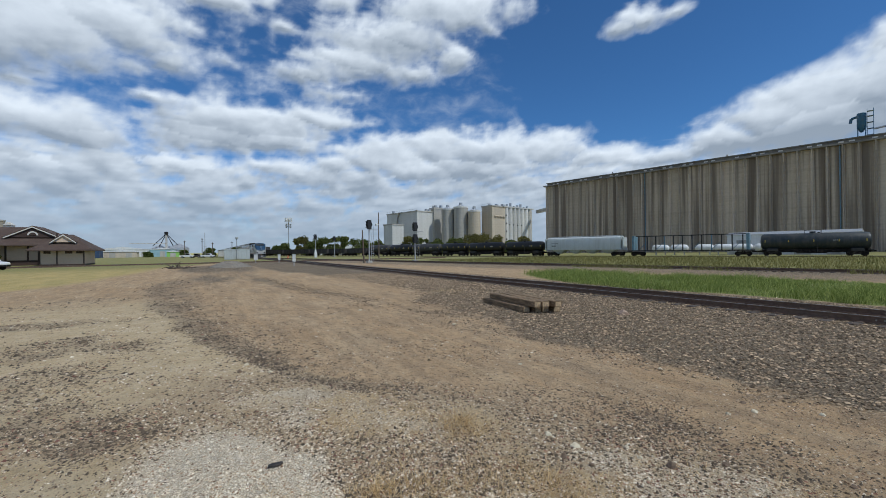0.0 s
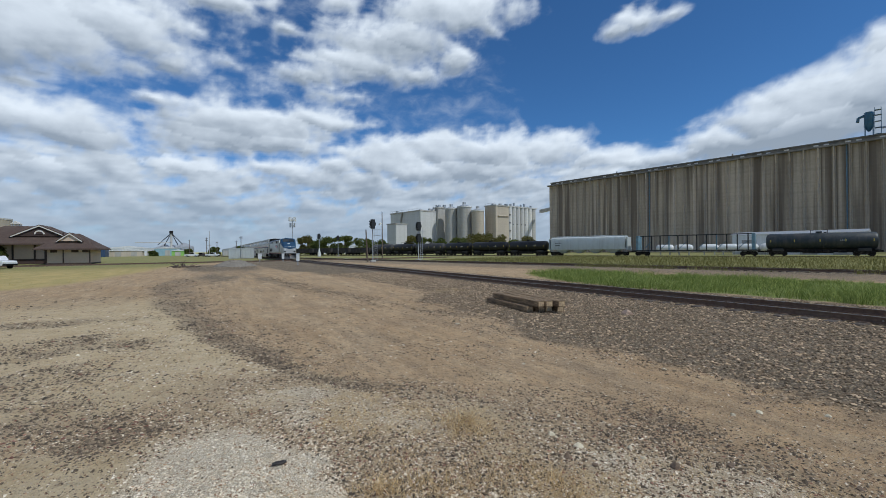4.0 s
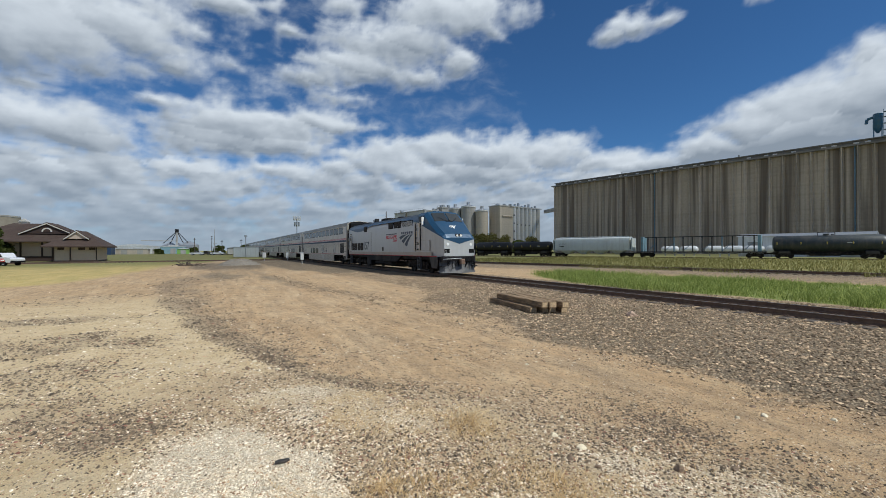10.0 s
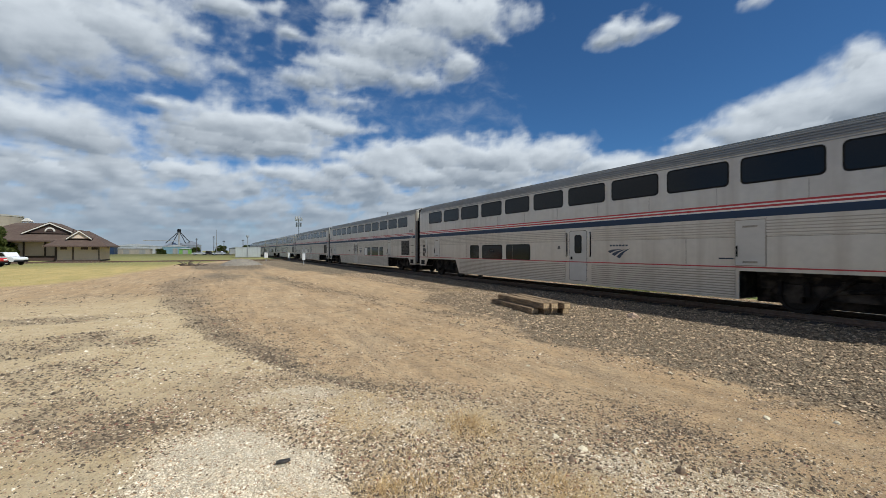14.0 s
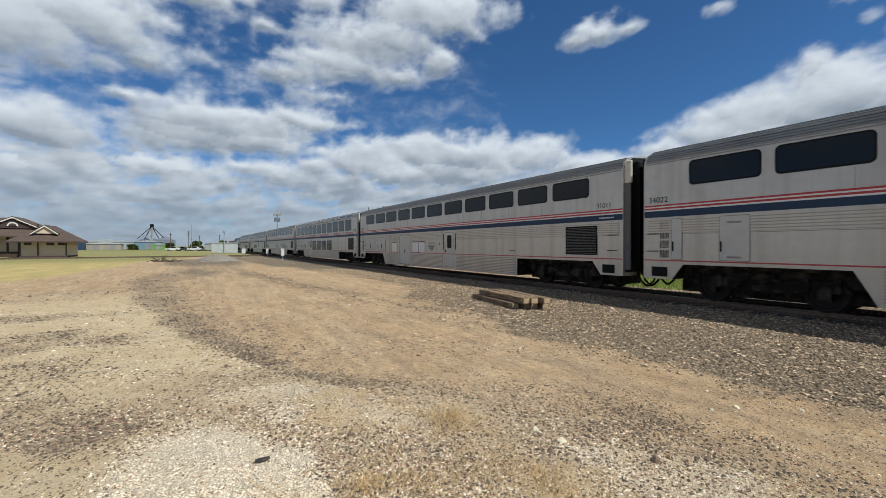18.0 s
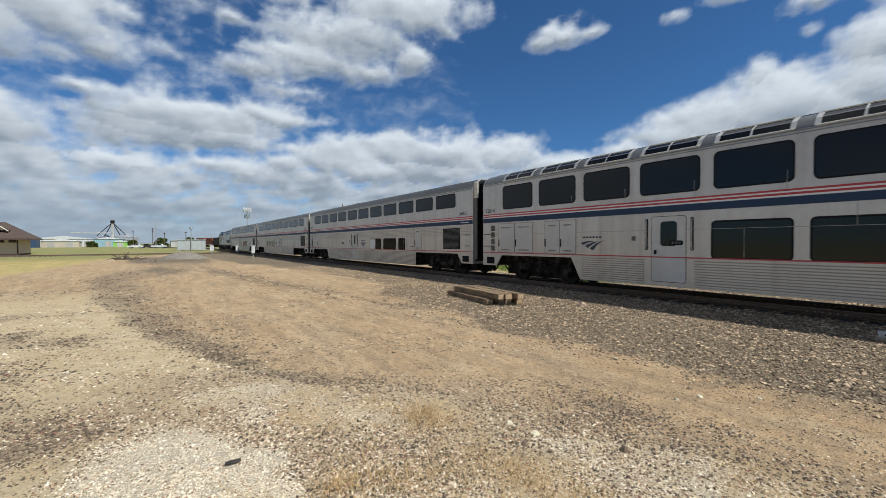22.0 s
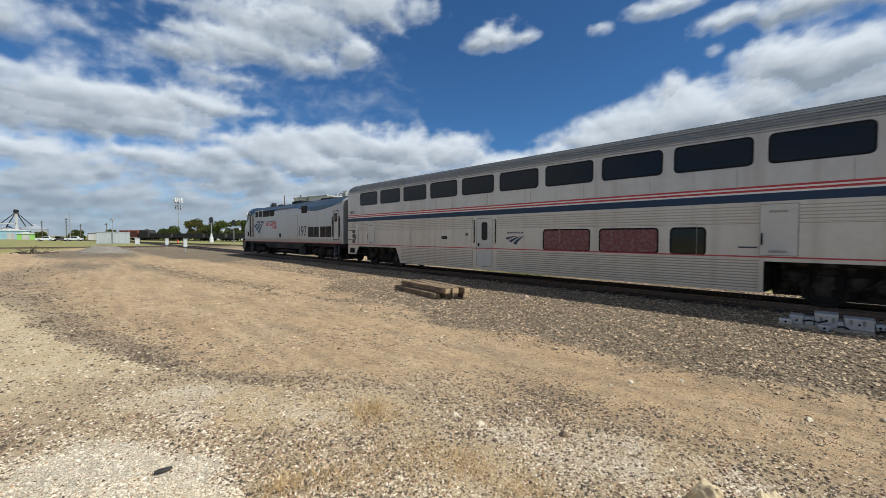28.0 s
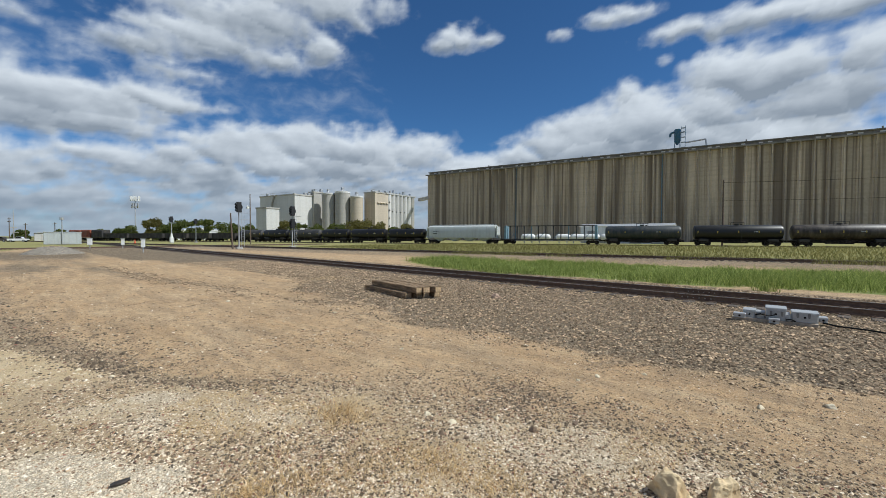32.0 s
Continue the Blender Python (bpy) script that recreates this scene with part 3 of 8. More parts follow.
xs = graded(-4800, 4800, -9.0, 1.5, 0.085, 420)
ys = graded(-4800, 4800, -3.2, 8.5, 0.085, 420)
nx, ny = len(xs), len(ys)
gx, gy = np.meshgrid(np.array(xs), np.array(ys))
gz = ground_height(gx, gy)
q = (np.arange(ny - 1)[:, None] * nx + np.arange(nx - 1)[None]).reshape(-1)
me = bpy.data.meshes.new("ground")
me.from_pydata(np.stack([gx, gy, gz], -1).reshape(-1, 3).tolist(), [], np.stack([q, q + 1, q + nx + 1, q + nx], 1).tolist())
for nm, val in zip(("pale", "dark", "ballast", "green", "dry", "road", "mixed", "parched"), zones(gx, gy)):
    me.attributes.new(nm, "FLOAT", "POINT").data.foreach_set("value", np.ascontiguousarray(val.reshape(-1), dtype=np.float32))
for p in me.polygons:
    p.use_smooth = True


def ground_material():
    m = bpy.data.materials.new("yard_ground")
    m.use_nodes = True
    n, l = m.node_tree.nodes, m.node_tree.links
    b = n["Principled BSDF"]
    b.inputs["Roughness"].default_value = 0.95
    b.inputs["Specular IOR Level"].default_value = 0.2
    tc = n.new("ShaderNodeTexCoord")

    def tex(kind, sc, detail=6.0, rough=0.6):
        t = n.new("ShaderNodeTexNoise" if kind == "n" else "ShaderNodeTexVoronoi")
        t.inputs["Scale"].default_value = sc
        if kind == "n":
            t.inputs["Detail"].default_value, t.inputs["Roughness"].default_value = detail, rough
        l.new(tc.outputs["Object"], t.inputs["Vector"])
        return t

    def rng(sock, a, c, lo=0.0, hi=1.0):
        r = n.new("ShaderNodeMapRange")
        for nm, v in (("From Min", a), ("From Max", c), ("To Min", lo), ("To Max", hi)):
            r.inputs[nm].default_value = v
        l.new(sock, r.inputs["Value"])
        return r.outputs[0]

    def mixc(fac, a, c):
        x = n.new("ShaderNodeMix")
        x.data_type = "RGBA"
        l.new(fac, x.inputs[0])
        for sock, v in ((x.inputs[6], a), (x.inputs[7], c)):
            if isinstance(v, tuple):
                sock.default_value = (*v, 1)
            else:
                l.new(v, sock)
        return x.outputs[2]

    def mul(a, c):
        x = n.new("ShaderNodeMath")
        x.operation = "MULTIPLY"
        l.new(a, x.inputs[0])
        if isinstance(c, float):
            x.inputs[1].default_value = c
        else:
            l.new(c, x.inputs[1])
        return x.outputs[0]

    def attr(nm):
        a = n.new("ShaderNodeAttribute")
        a.attribute_name = nm
        return a.outputs["Fac"]

    big, mid, fine = tex("n", 0.28), tex("n", 2.2), tex("n", 26, 8, 0.7)
    pebble, stone, grit = tex("v", 42), tex("v", 25), tex("v", 95)
    # wheel-worn streaks run along the road
    mp = n.new("ShaderNodeMapping")
    mp.inputs["Scale"].default_value, mp.inputs["Rotation"].default_value = (0.22, 1.7, 1.0), (0, 0, radians(9))
    l.new(tc.outputs["Object"], mp.inputs["Vector"])
    rut = tex("n", 1.6, 6, 0.6)
    l.new(mp.outputs[0], rut.inputs["Vector"])
    mp2 = n.new("ShaderNodeMapping")
    mp2.inputs["Scale"].default_value, mp2.inputs["Rotation"].default_value = (0.8, 3.2, 1.0), (0, 0, radians(12))
    l.new(tc.outputs["Object"], mp2.inputs["Vector"])
    scuff = tex("n", 2.4, 8, 0.66)
    l.new(mp2.outputs[0], scuff.inputs["Vector"])
    clod = tex("n", 9, 7, 0.72)
    dirt = mixc(rng(big.outputs[0], 0.35, 0.65), (0.50, 0.325, 0.168), (0.555, 0.385, 0.218))
    mp3 = n.new("ShaderNodeMapping")
    mp3.inputs["Scale"].default_value, mp3.inputs["Rotation"].default_value = (0.35, 1.0, 1.0), (0, 0, radians(6))
    l.new(tc.outputs["Object"], mp3.inputs["Vector"])
    patch, patch2 = tex("n", 0.75, 7, 0.62), tex("n", 1.3, 7, 0.65)
    l.new(mp3.outputs[0], patch.inputs["Vector"])
    l.new(mp3.outputs[0], patch2.inputs["Vector"])
    dirt = mixc(rng(patch.outputs[0], 0.49, 0.60, 0, 0.85), dirt, (0.60, 0.432, 0.256))
    dirt = mixc(rng(patch2.outputs[0], 0.55, 0.68, 0, 0.55), dirt, (0.30, 0.225, 0.145))
    dirt = mixc(rng(rut.outputs[0], 0.46, 0.68, 0, 0.75), dirt, (0.29, 0.205, 0.125))
    dirt = mixc(rng(rut.outputs[0], 0.44, 0.30, 0, 0.7), dirt, (0.48, 0.365, 0.22))
    dirt = mixc(rng(scuff.outputs[0], 0.52, 0.68, 0, 0.6), dirt, (0.25, 0.165, 0.092))
    dirt = mixc(rng(mid.outputs[0], 0.48, 0.74, 0, 0.7), dirt, (0.24, 0.17, 0.105))
    dirt = mixc(rng(clod.outputs[0], 0.52, 0.68, 0, 0.85), dirt, (0.16, 0.115, 0.075))
    dirt = mixc(rng(fine.outputs[0], 0.50, 0.70, 0, 0.9), dirt, (0.575, 0.43, 0.262))
    crumb = tex("n", 62, 5, 0.72)
    dirt = mixc(rng(crumb.outputs[0], 0.53, 0.64, 0, 0.85), dirt, (0.12, 0.085, 0.055))
    beige = mixc(rng(mid.outputs[0], 0.38, 0.62), (0.51, 0.38, 0.215), (0.62, 0.485, 0.30))
    beige = mixc(rng(clod.outputs[0], 0.52, 0.70, 0, 0.55), beige, (0.21, 0.165, 0.105))
    beige = mixc(rng(fine.outputs[0], 0.48, 0.75, 0, 0.75), beige, (0.64, 0.525, 0.345))
    beige = mixc(rng(crumb.outputs[0], 0.56, 0.68, 0, 0.65), beige, (0.20, 0.155, 0.105))
    dirt = mixc(rng(attr("road"), -0.05, 1.0), beige, dirt)
    # scattered small stones in the dirt
    peb = rng(pebble.outputs["Distance"], 0.33, 0.22)
    pick = n.new("ShaderNodeSeparateColor")
    l.new(pebble.outputs["Color"], pick.inputs[0])
    few = mul(rng(pick.outputs[0], 0.58, 0.62), rng(clod.outputs[0], 0.40, 0.52))
    tone = mixc(pick.outputs[1], (0.06, 0.046, 0.034), (0.6, 0.53, 0.43))
    dirt = mixc(mul(mul(peb, few), 0.8), dirt, tone)
    # pale limestone gravel
    gcol = n.new("ShaderNodeSeparateColor")
    l.new(grit.outputs["Color"], gcol.inputs[0])
    lime = mixc(gcol.outputs[0], (0.56, 0.46, 0.325), (0.91, 0.815, 0.64))
    # darker at the cell edges: shade between the chips, put into the colour
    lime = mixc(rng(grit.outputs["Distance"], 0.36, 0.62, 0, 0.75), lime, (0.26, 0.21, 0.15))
    lime = mixc(mul(mul(peb, few), 0.3), lime, tone)
    edge = rng(mid.outputs[0], 0.3, 0.7, -0.22, 0.22)

    def fuzzy(nm, a=0.3, c=0.7, k=1.0):
        s = n.new("ShaderNodeMath")
        l.new(attr(nm), s.inputs[0])
        l.new(edge, s.inputs[1])
        return mul(rng(s.outputs[0], a, c), k)

    # mixed stones bedded in grey-beige dirt
    mx = mixc(rng(clod.outputs[0], 0.42, 0.62), (0.43, 0.318, 0.192), (0.275, 0.195, 0.12))
    mx = mixc(mul(peb, 0.8), mx, mixc(pick.outputs[2], (0.12, 0.09, 0.062), (0.66, 0.56, 0.41)))
    dirt = mixc(fuzzy("mixed", 0.2, 0.9, 0.75), dirt, mx)
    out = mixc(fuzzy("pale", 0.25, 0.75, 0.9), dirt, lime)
    # dark angular stones
    scol = n.new("ShaderNodeSeparateColor")
    l.new(stone.outputs["Color"], scol.inputs[0])
    dk = mixc(scol.outputs[0], (0.06, 0.048, 0.036), (0.27, 0.215, 0.15))
    dk = mixc(rng(fine.outputs[0], 0.35, 0.75, 0, 0.5), dk, (0.25, 0.19, 0.14))
    out = mixc(mul(fuzzy("dark", 0.3, 0.95, 0.62), rng(fine.outputs[0], 0.3, 0.55, 0.45, 1.0)), out, dk)
    # crushed ballast
    bl = mixc(scol.outputs[1], (0.225, 0.17, 0.11), (0.55, 0.43, 0.285))
    # shade in the gaps between ballast stones, mixed into the colour as dark edges
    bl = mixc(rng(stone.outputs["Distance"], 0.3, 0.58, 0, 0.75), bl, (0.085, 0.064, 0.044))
    bl = mixc(rng(big.outputs[0], 0.5, 0.75, 0, 0.35), bl, (0.3, 0.235, 0.17))
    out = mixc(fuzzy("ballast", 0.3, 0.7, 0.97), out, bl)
    # grass covers
    gr = mixc(rng(mid.outputs[0], 0.35, 0.65), (0.14, 0.20, 0.045), (0.26, 0.27, 0.09))
    dry = mixc(rng(big.outputs[0], 0.38, 0.62), (0.27, 0.245, 0.095), (0.21, 0.215, 0.075))
    dry = mixc(rng(mid.outputs[0], 0.5, 0.75, 0, 0.5), dry, (0.38, 0.32, 0.15))
    gold = mixc(rng(patch.outputs[0], 0.40, 0.62), (0.50, 0.375, 0.15), (0.36, 0.30, 0.11))
    dry = mixc(attr("parched"), dry, mixc(rng(mid.outputs[0], 0.5, 0.75, 0, 0.5), gold, (0.56, 0.45, 0.24)))
    out = mixc(fuzzy("dry", 0.3, 0.8, 0.95), out, dry)
    out = mixc(fuzzy("green", 0.3, 0.6, 0.95), out, gr)
    l.new(out, b.inputs["Base Color"])
    hgt = n.new("ShaderNodeMath")
    hgt.operation = "ADD"
    l.new(mul(rng(pebble.outputs["Distance"], 0.5, 0.0), rng(attr("road"), 0.0, 1.0, 0.3, 0.06)), hgt.inputs[0])
    l.new(fine.outputs[0], hgt.inputs[1])
    h2 = n.new("ShaderNodeMath")
    h2.operation = "ADD"
    h3 = n.new("ShaderNodeMath")
    h3.operation = "ADD"
    l.new(hgt.outputs[0], h3.inputs[0])
    l.new(mul(clod.outputs[0], 1.1), h3.inputs[1])
    l.new(h3.outputs[0], h2.inputs[0])
    l.new(mul(rng(stone.outputs["Distance"], 0.6, 0.0, 0, 1.6), attr("ballast")), h2.inputs[1])
    bp = n.new("ShaderNodeBump")
    bp.inputs["Strength"].default_value, bp.inputs["Distance"].default_value = 1.0, 0.028
    l.new(h2.outputs[0], bp.inputs["Height"])
    l.new(bp.outputs[0], b.inputs["Normal"])
    return m


me.materials.append(ground_material())
ground = tagged(new("ground", me), "bare tan dirt yard with pale gravel, ballast and grass", "ground", kind="structure")


def pebble_material(name, dark, light, tint):
    m = bpy.data.materials.new(name)
    m.use_nodes = True
    n, l = m.node_tree.nodes, m.node_tree.links
    g = n.new("ShaderNodeNewGeometry")
    r = n.new("ShaderNodeValToRGB")
    e = r.color_ramp.elements
    e[0].color, e[1].color = (*dark, 1), (*light, 1)
    k = e.new(0.72)
    k.color = (*tint, 1)
    l.new(g.outputs["Random Per Island"], r.inputs[0])
    t = n.new("ShaderNodeTexNoise")
    t.inputs["Scale"].default_value = 60
    x = n.new("ShaderNodeMix")
    x.data_type, x.blend_type = "RGBA", "OVERLAY"
    x.inputs[0].default_value = 0.5
    l.new(r.outputs[0], x.inputs[6])
    l.new(t.outputs[0], x.inputs[7])
    l.new(x.outputs[2], n["Principled BSDF"].inputs["Base Color"])
    n["Principled BSDF"].inputs["Roughness"].default_value = 0.9
    return m


OCTA = np.array([(1, 0, 0), (-1, 0, 0), (0, 1, 0), (0, -1, 0), (0, 0, 1), (0, 0, -1), (0.6, 0.6, 0.55), (-0.6, -0.55, 0.6)])
OCTA_F = [(0, 2, 6), (2, 4, 6), (4, 0, 6), (2, 1, 4), (1, 3, 7), (3, 4, 7), (4, 1, 7), (3, 0, 4), (2, 0, 5), (1, 2, 5), (3, 1, 5), (0, 3, 5)]


def scatter(name, spots, sizes, material, label, seed, flat=0.65, sink=0.25):
    """Many small angular stones in one mesh."""
    rs = np.random.RandomState(seed)
    n = len(spots)
    base = OCTA[None] * (1 + rs.uniform(-0.3, 0.3, (n, 8, 3)))
    s = np.asarray(sizes)[:, None] * rs.uniform(0.7, 1.3, (n, 3))
    s[:, 2] *= flat
    v = base * s[:, None, :]
    a = rs.uniform(0, 6.283, n)
    c, k = np.cos(a)[:, None], np.sin(a)[:, None]
    x, y = v[..., 0] * c - v[..., 1] * k, v[..., 0] * k + v[..., 1] * c
    p = np.asarray(spots)
    v = np.stack([x + p[:, :1], y + p[:, 1:2], v[..., 2] + p[:, 2:3] + s[:, 2:3] * (1 - 2 * sink) * 0.5], -1).reshape(-1, 3)
    f = (np.array(OCTA_F)[None] + (np.arange(n) * 8)[:, None, None]).reshape(-1, 3)
    m = bpy.data.meshes.new(name)
    m.from_pydata(v.tolist(), [], f.tolist())
    m.materials.append(material)
    return tagged(new(name, m), label, "gravel", kind="stuff")


def gritty(x, y):
    """Mixed gravel near the dry tufts, thinning out towards the worn road."""
    return soft(0.5, -0.3, y - interp(x, BAND) + 0.5 * drift(x, y, 0.7, 31)) * soft(-9.0, -5.0, x + 0.5 * drift(x, y, 0.5, 13))


CHIP = np.array([(1, 0.1, 0), (0.1, 1, 0), (-1, 0.2, 0), (-0.1, -1, 0), (0.15, -0.1, 1)])
CHIP_F = np.array([(0, 1, 4), (1, 2, 4), (2, 3, 4), (3, 0, 4)])


def chips(name, spots, sizes, material, label, seed, flat=0.55):
    """Gravel chips that are bedded in the ground: low four-sided points, many in one mesh."""
    r = np.random.RandomState(seed)
    n = len(spots)
    s = np.asarray(sizes)[:, None] * r.uniform(0.6, 1.35, (n, 3))
    s[:, 2] *= flat
    v = CHIP[None] * (1 + r.uniform(-0.35, 0.35, (n, 5, 3))) * s[:, None, :]
    v[:, 4, :2] += r.uniform(-0.5, 0.5, (n, 2)) * s[:, :2]
    a = r.uniform(0, 6.283, n)
    c, k = np.cos(a)[:, None], np.sin(a)[:, None]
    p = np.asarray(spots)
    x, y = v[..., 0] * c - v[..., 1] * k + p[:, :1], v[..., 0] * k + v[..., 1] * c + p[:, 1:2]
    v = np.stack([x, y, v[..., 2] + p[:, 2:3] - 0.003], -1).reshape(-1, 3)
    f = (CHIP_F[None] + (np.arange(n) * 5)[:, None, None]).reshape(-1, 3)
    m = bpy.data.meshes.new(name)
    m.from_pydata(v.tolist(), [], f.tolist())
    m.materials.append(material)
    return tagged(new(name, m), label, "gravel", kind="stuff")


rs = np.random.RandomState(11)
heaps = {"dark": [], "pale": [], "tan": [], "red": []}


def strew(kind, keep, x, y, size):
    heaps[kind].append(np.stack([x[keep], y[keep], ground_height(x[keep], y[keep]), size[keep]], 1))


def sprinkle(n, r0, r1, a0, a1, coarse):
    """Stones as thick as the eye sees them, fewer to the square metre farther out, sorted by the cover that they lie on."""
    r, a = r0 / (1 - rs.rand(n) * (1 - r0 / r1)), np.radians(rs.uniform(a0, a1, n))
    x, y = -r * np.cos(a), r * np.sin(a)
    pale, dark, ball, green, dry, road, mixed, parched = zones(x, y)
    q, t = rs.rand(n), rs.rand(n)
    spots = 0.15 + 0.85 * soft(-0.1, 0.7, drift(x, y, 0.9, 41) + 0.5 * drift(x, y, 3.0, 43))
    open_ = soft(0.6, 0.3, ball) * soft(0.7, 0.4, dry)
    keep = open_ * np.clip(0.18 + 0.42 * spots ** 2 + 0.85 * dark + 0.85 * mixed * (0.35 + 0.65 * spots) + 0.95 * pale, 0, 1)
    fine = (0.004 + 0.011 * rs.rand(n) ** 2.4) * (1 + 0.03 * r) * coarse
    big = fine * (1 + 0.4 * mixed + 0.6 * dark)
    on = q < keep
    # clean limestone keeps the other stones out
    clean = 1 - 0.8 * soft(0.45, 0.95, pale)
    dark, mixed = dark * clean, mixed * clean
    tot = 1e-6 + 1.2 * dark + mixed + 1.6 * pale + 0.25
    pd, pp = (1.05 * dark + 0.23 * mixed + 0.11 * clean) / tot, (1.5 * pale + 0.30 * mixed + 0.05 + 0.1 * dark) / tot
    pr = (0.045 * mixed + 0.02 * dark + 0.005) / tot
    strew("dark", on & (t < pd), x, y, big)
    strew("pale", on & (t >= pd) & (t < pd + pp), x, y, fine * (1 + 0.25 * mixed))
    strew("red", on & (t >= pd + pp) & (t < pd + pp + pr), x, y, big)
    strew("tan", on & (t >= pd + pp + pr), x, y, fine)


sprinkle(640000, 2.7, 30, -24, 100, 1.0)
sprinkle(60000, 7, 42, -24, 75, 1.7)
# the same gravel goes on round the place where the eye stands
sprinkle(70000, 1.6, 12, 98, 336, 1.3)
sprinkle(30000, 1.4, 2.75, -24, 100, 1.0)
sprinkle(9000, 0.5, 1.6, 0, 360, 1.0)
dark_at, pale_at, tan_at, red_at = [np.concatenate(heaps[k]) for k in ("dark", "pale", "tan", "red")]
STONE_DARK = pebble_material("dark_stone", (0.055, 0.040, 0.027), (0.37, 0.28, 0.18), (0.185, 0.135, 0.085))
STONE_PALE = pebble_material("pale_stone", (0.45, 0.355, 0.235), (0.92, 0.82, 0.655), (0.72, 0.605, 0.445))
STONE_TAN = pebble_material("tan_stone", (0.16, 0.092, 0.052), (0.60, 0.42, 0.25), (0.36, 0.22, 0.125))
STONE_BALLAST = pebble_material("ballast_stone", (0.11, 0.077, 0.046), (0.65, 0.475, 0.30), (0.36, 0.258, 0.16))
STONE_RED = pebble_material("red_stone_chips", (0.12, 0.05, 0.035), (0.42, 0.22, 0.15), (0.24, 0.11, 0.075))
chips("dark_stones", dark_at[:, :3], dark_at[:, 3] * 1.1, STONE_DARK, "small dark angular stones strewn over the dirt", 1, 0.6)
chips("pale_gravel", pale_at[:, :3], pale_at[:, 3], STONE_PALE, "pale crushed limestone chips on the ground", 2)
chips("tan_gravel", tan_at[:, :3], tan_at[:, 3], STONE_TAN, "tan and brown pebbles mixed into the dirt", 4)
chips("red_gravel", red_at[:, :3], red_at[:, 3], STONE_RED, "reddish stones mixed into the gravel", 5)
bx, by = 7 - 40 * rs.rand(260000) ** 1.25, rs.uniform(3.6, 17.6, 260000)
keep = (np.abs(np.abs(by - TRACK_Y) - 0.75) > 0.1) & (zones(bx, by)[2] + 0.02 > rs.uniform(0.04, 0.95, len(bx)))
bx, by = bx[keep][:76000], by[keep][:76000]
scatter("ballast_stones", np.stack([bx, by, ground_height(bx, by)], 1), rs.uniform(0.011, 0.034, len(bx)) * (1 + 0.01 * np.hypot(bx, by)), STONE_BALLAST, "grey-brown crushed ballast stones beside the rails", 3, 0.6, 0.2)

def gravel_pile(x, y, rx, ry, high, seed):
    """A low dumped heap: a bumpy cone with slumped flanks, and loose stones over it."""
    rings, seg = 18, 56
    t = np.linspace(0, 2 * math.pi, seg, endpoint=False)
    R, T = np.meshgrid(np.linspace(0, 1, rings + 1), t, indexing="ij")
    far = 1 + 0.22 * (lumps(2 + np.cos(T) * 1.4, 2 + np.sin(T) * 1.4, seed, 3) - 0.5)
    px, py = R * far * rx * np.cos(T), R * far * ry * np.sin(T)
    pz = high * (1 - R) ** 0.85 * (1 - 0.25 * np.exp(-(R / 0.25) ** 2)) + 0.10 * (lumps(px * 0.9 + 9, py * 0.9 + 9, seed + 1, 5) - 0.5) * (1 - R ** 4) - 0.05
    f = [(j * seg + i, j * seg + (i + 1) % seg, (j + 1) * seg + (i + 1) % seg, (j + 1) * seg + i) for j in range(rings) for i in range(seg)]
    v = np.stack([px, py, pz], -1).reshape(-1, 3)
    pile = thing("gravel_pile", "low dumped pile of pale grey gravel", "gravel pile", m=pose(x, y, 0))
    m = bpy.data.meshes.new("heap")
    m.from_pydata(v.tolist(), [], f)
    m.materials.append(mat("pile_gravel", (0.22, 0.195, 0.16), 0.95, 0, 0.8, 7, 0.4, 0.8, dirt=(0.22, 0.19, 0.15), bump=1.0, bump_scale=9))
    for p in m.polygons:
        p.use_smooth = True
    part("mound", m, None, pile)
    r = np.random.RandomState(seed)
    i = r.randint(0, len(v), 700)
    stones = scatter("loose_stones", v[i] + r.uniform(-0.12, 0.12, (700, 3)) * (1, 1, 0), r.uniform(0.015, 0.045, 700), STONE_BALLAST, "grey stones on the pile", seed)
    stones.parent = pile
    del stones["category"]
    return pile


gravel_pile(-59.5, 2.7, 2.5, 2.6, 1.15, 61)

# ---- tracks ----
def rail_profile(y):
    return [(y - 0.07, 0), (y + 0.07, 0), (y + 0.07, 0.02), (y + 0.012, 0.04), (y + 0.012, 0.12), (y + 0.036, 0.13), (y + 0.036, 0.155), (y - 0.036, 0.155), (y - 0.036, 0.13), (y - 0.012, 0.12), (y - 0.012, 0.04), (y - 0.07, 0.02)]


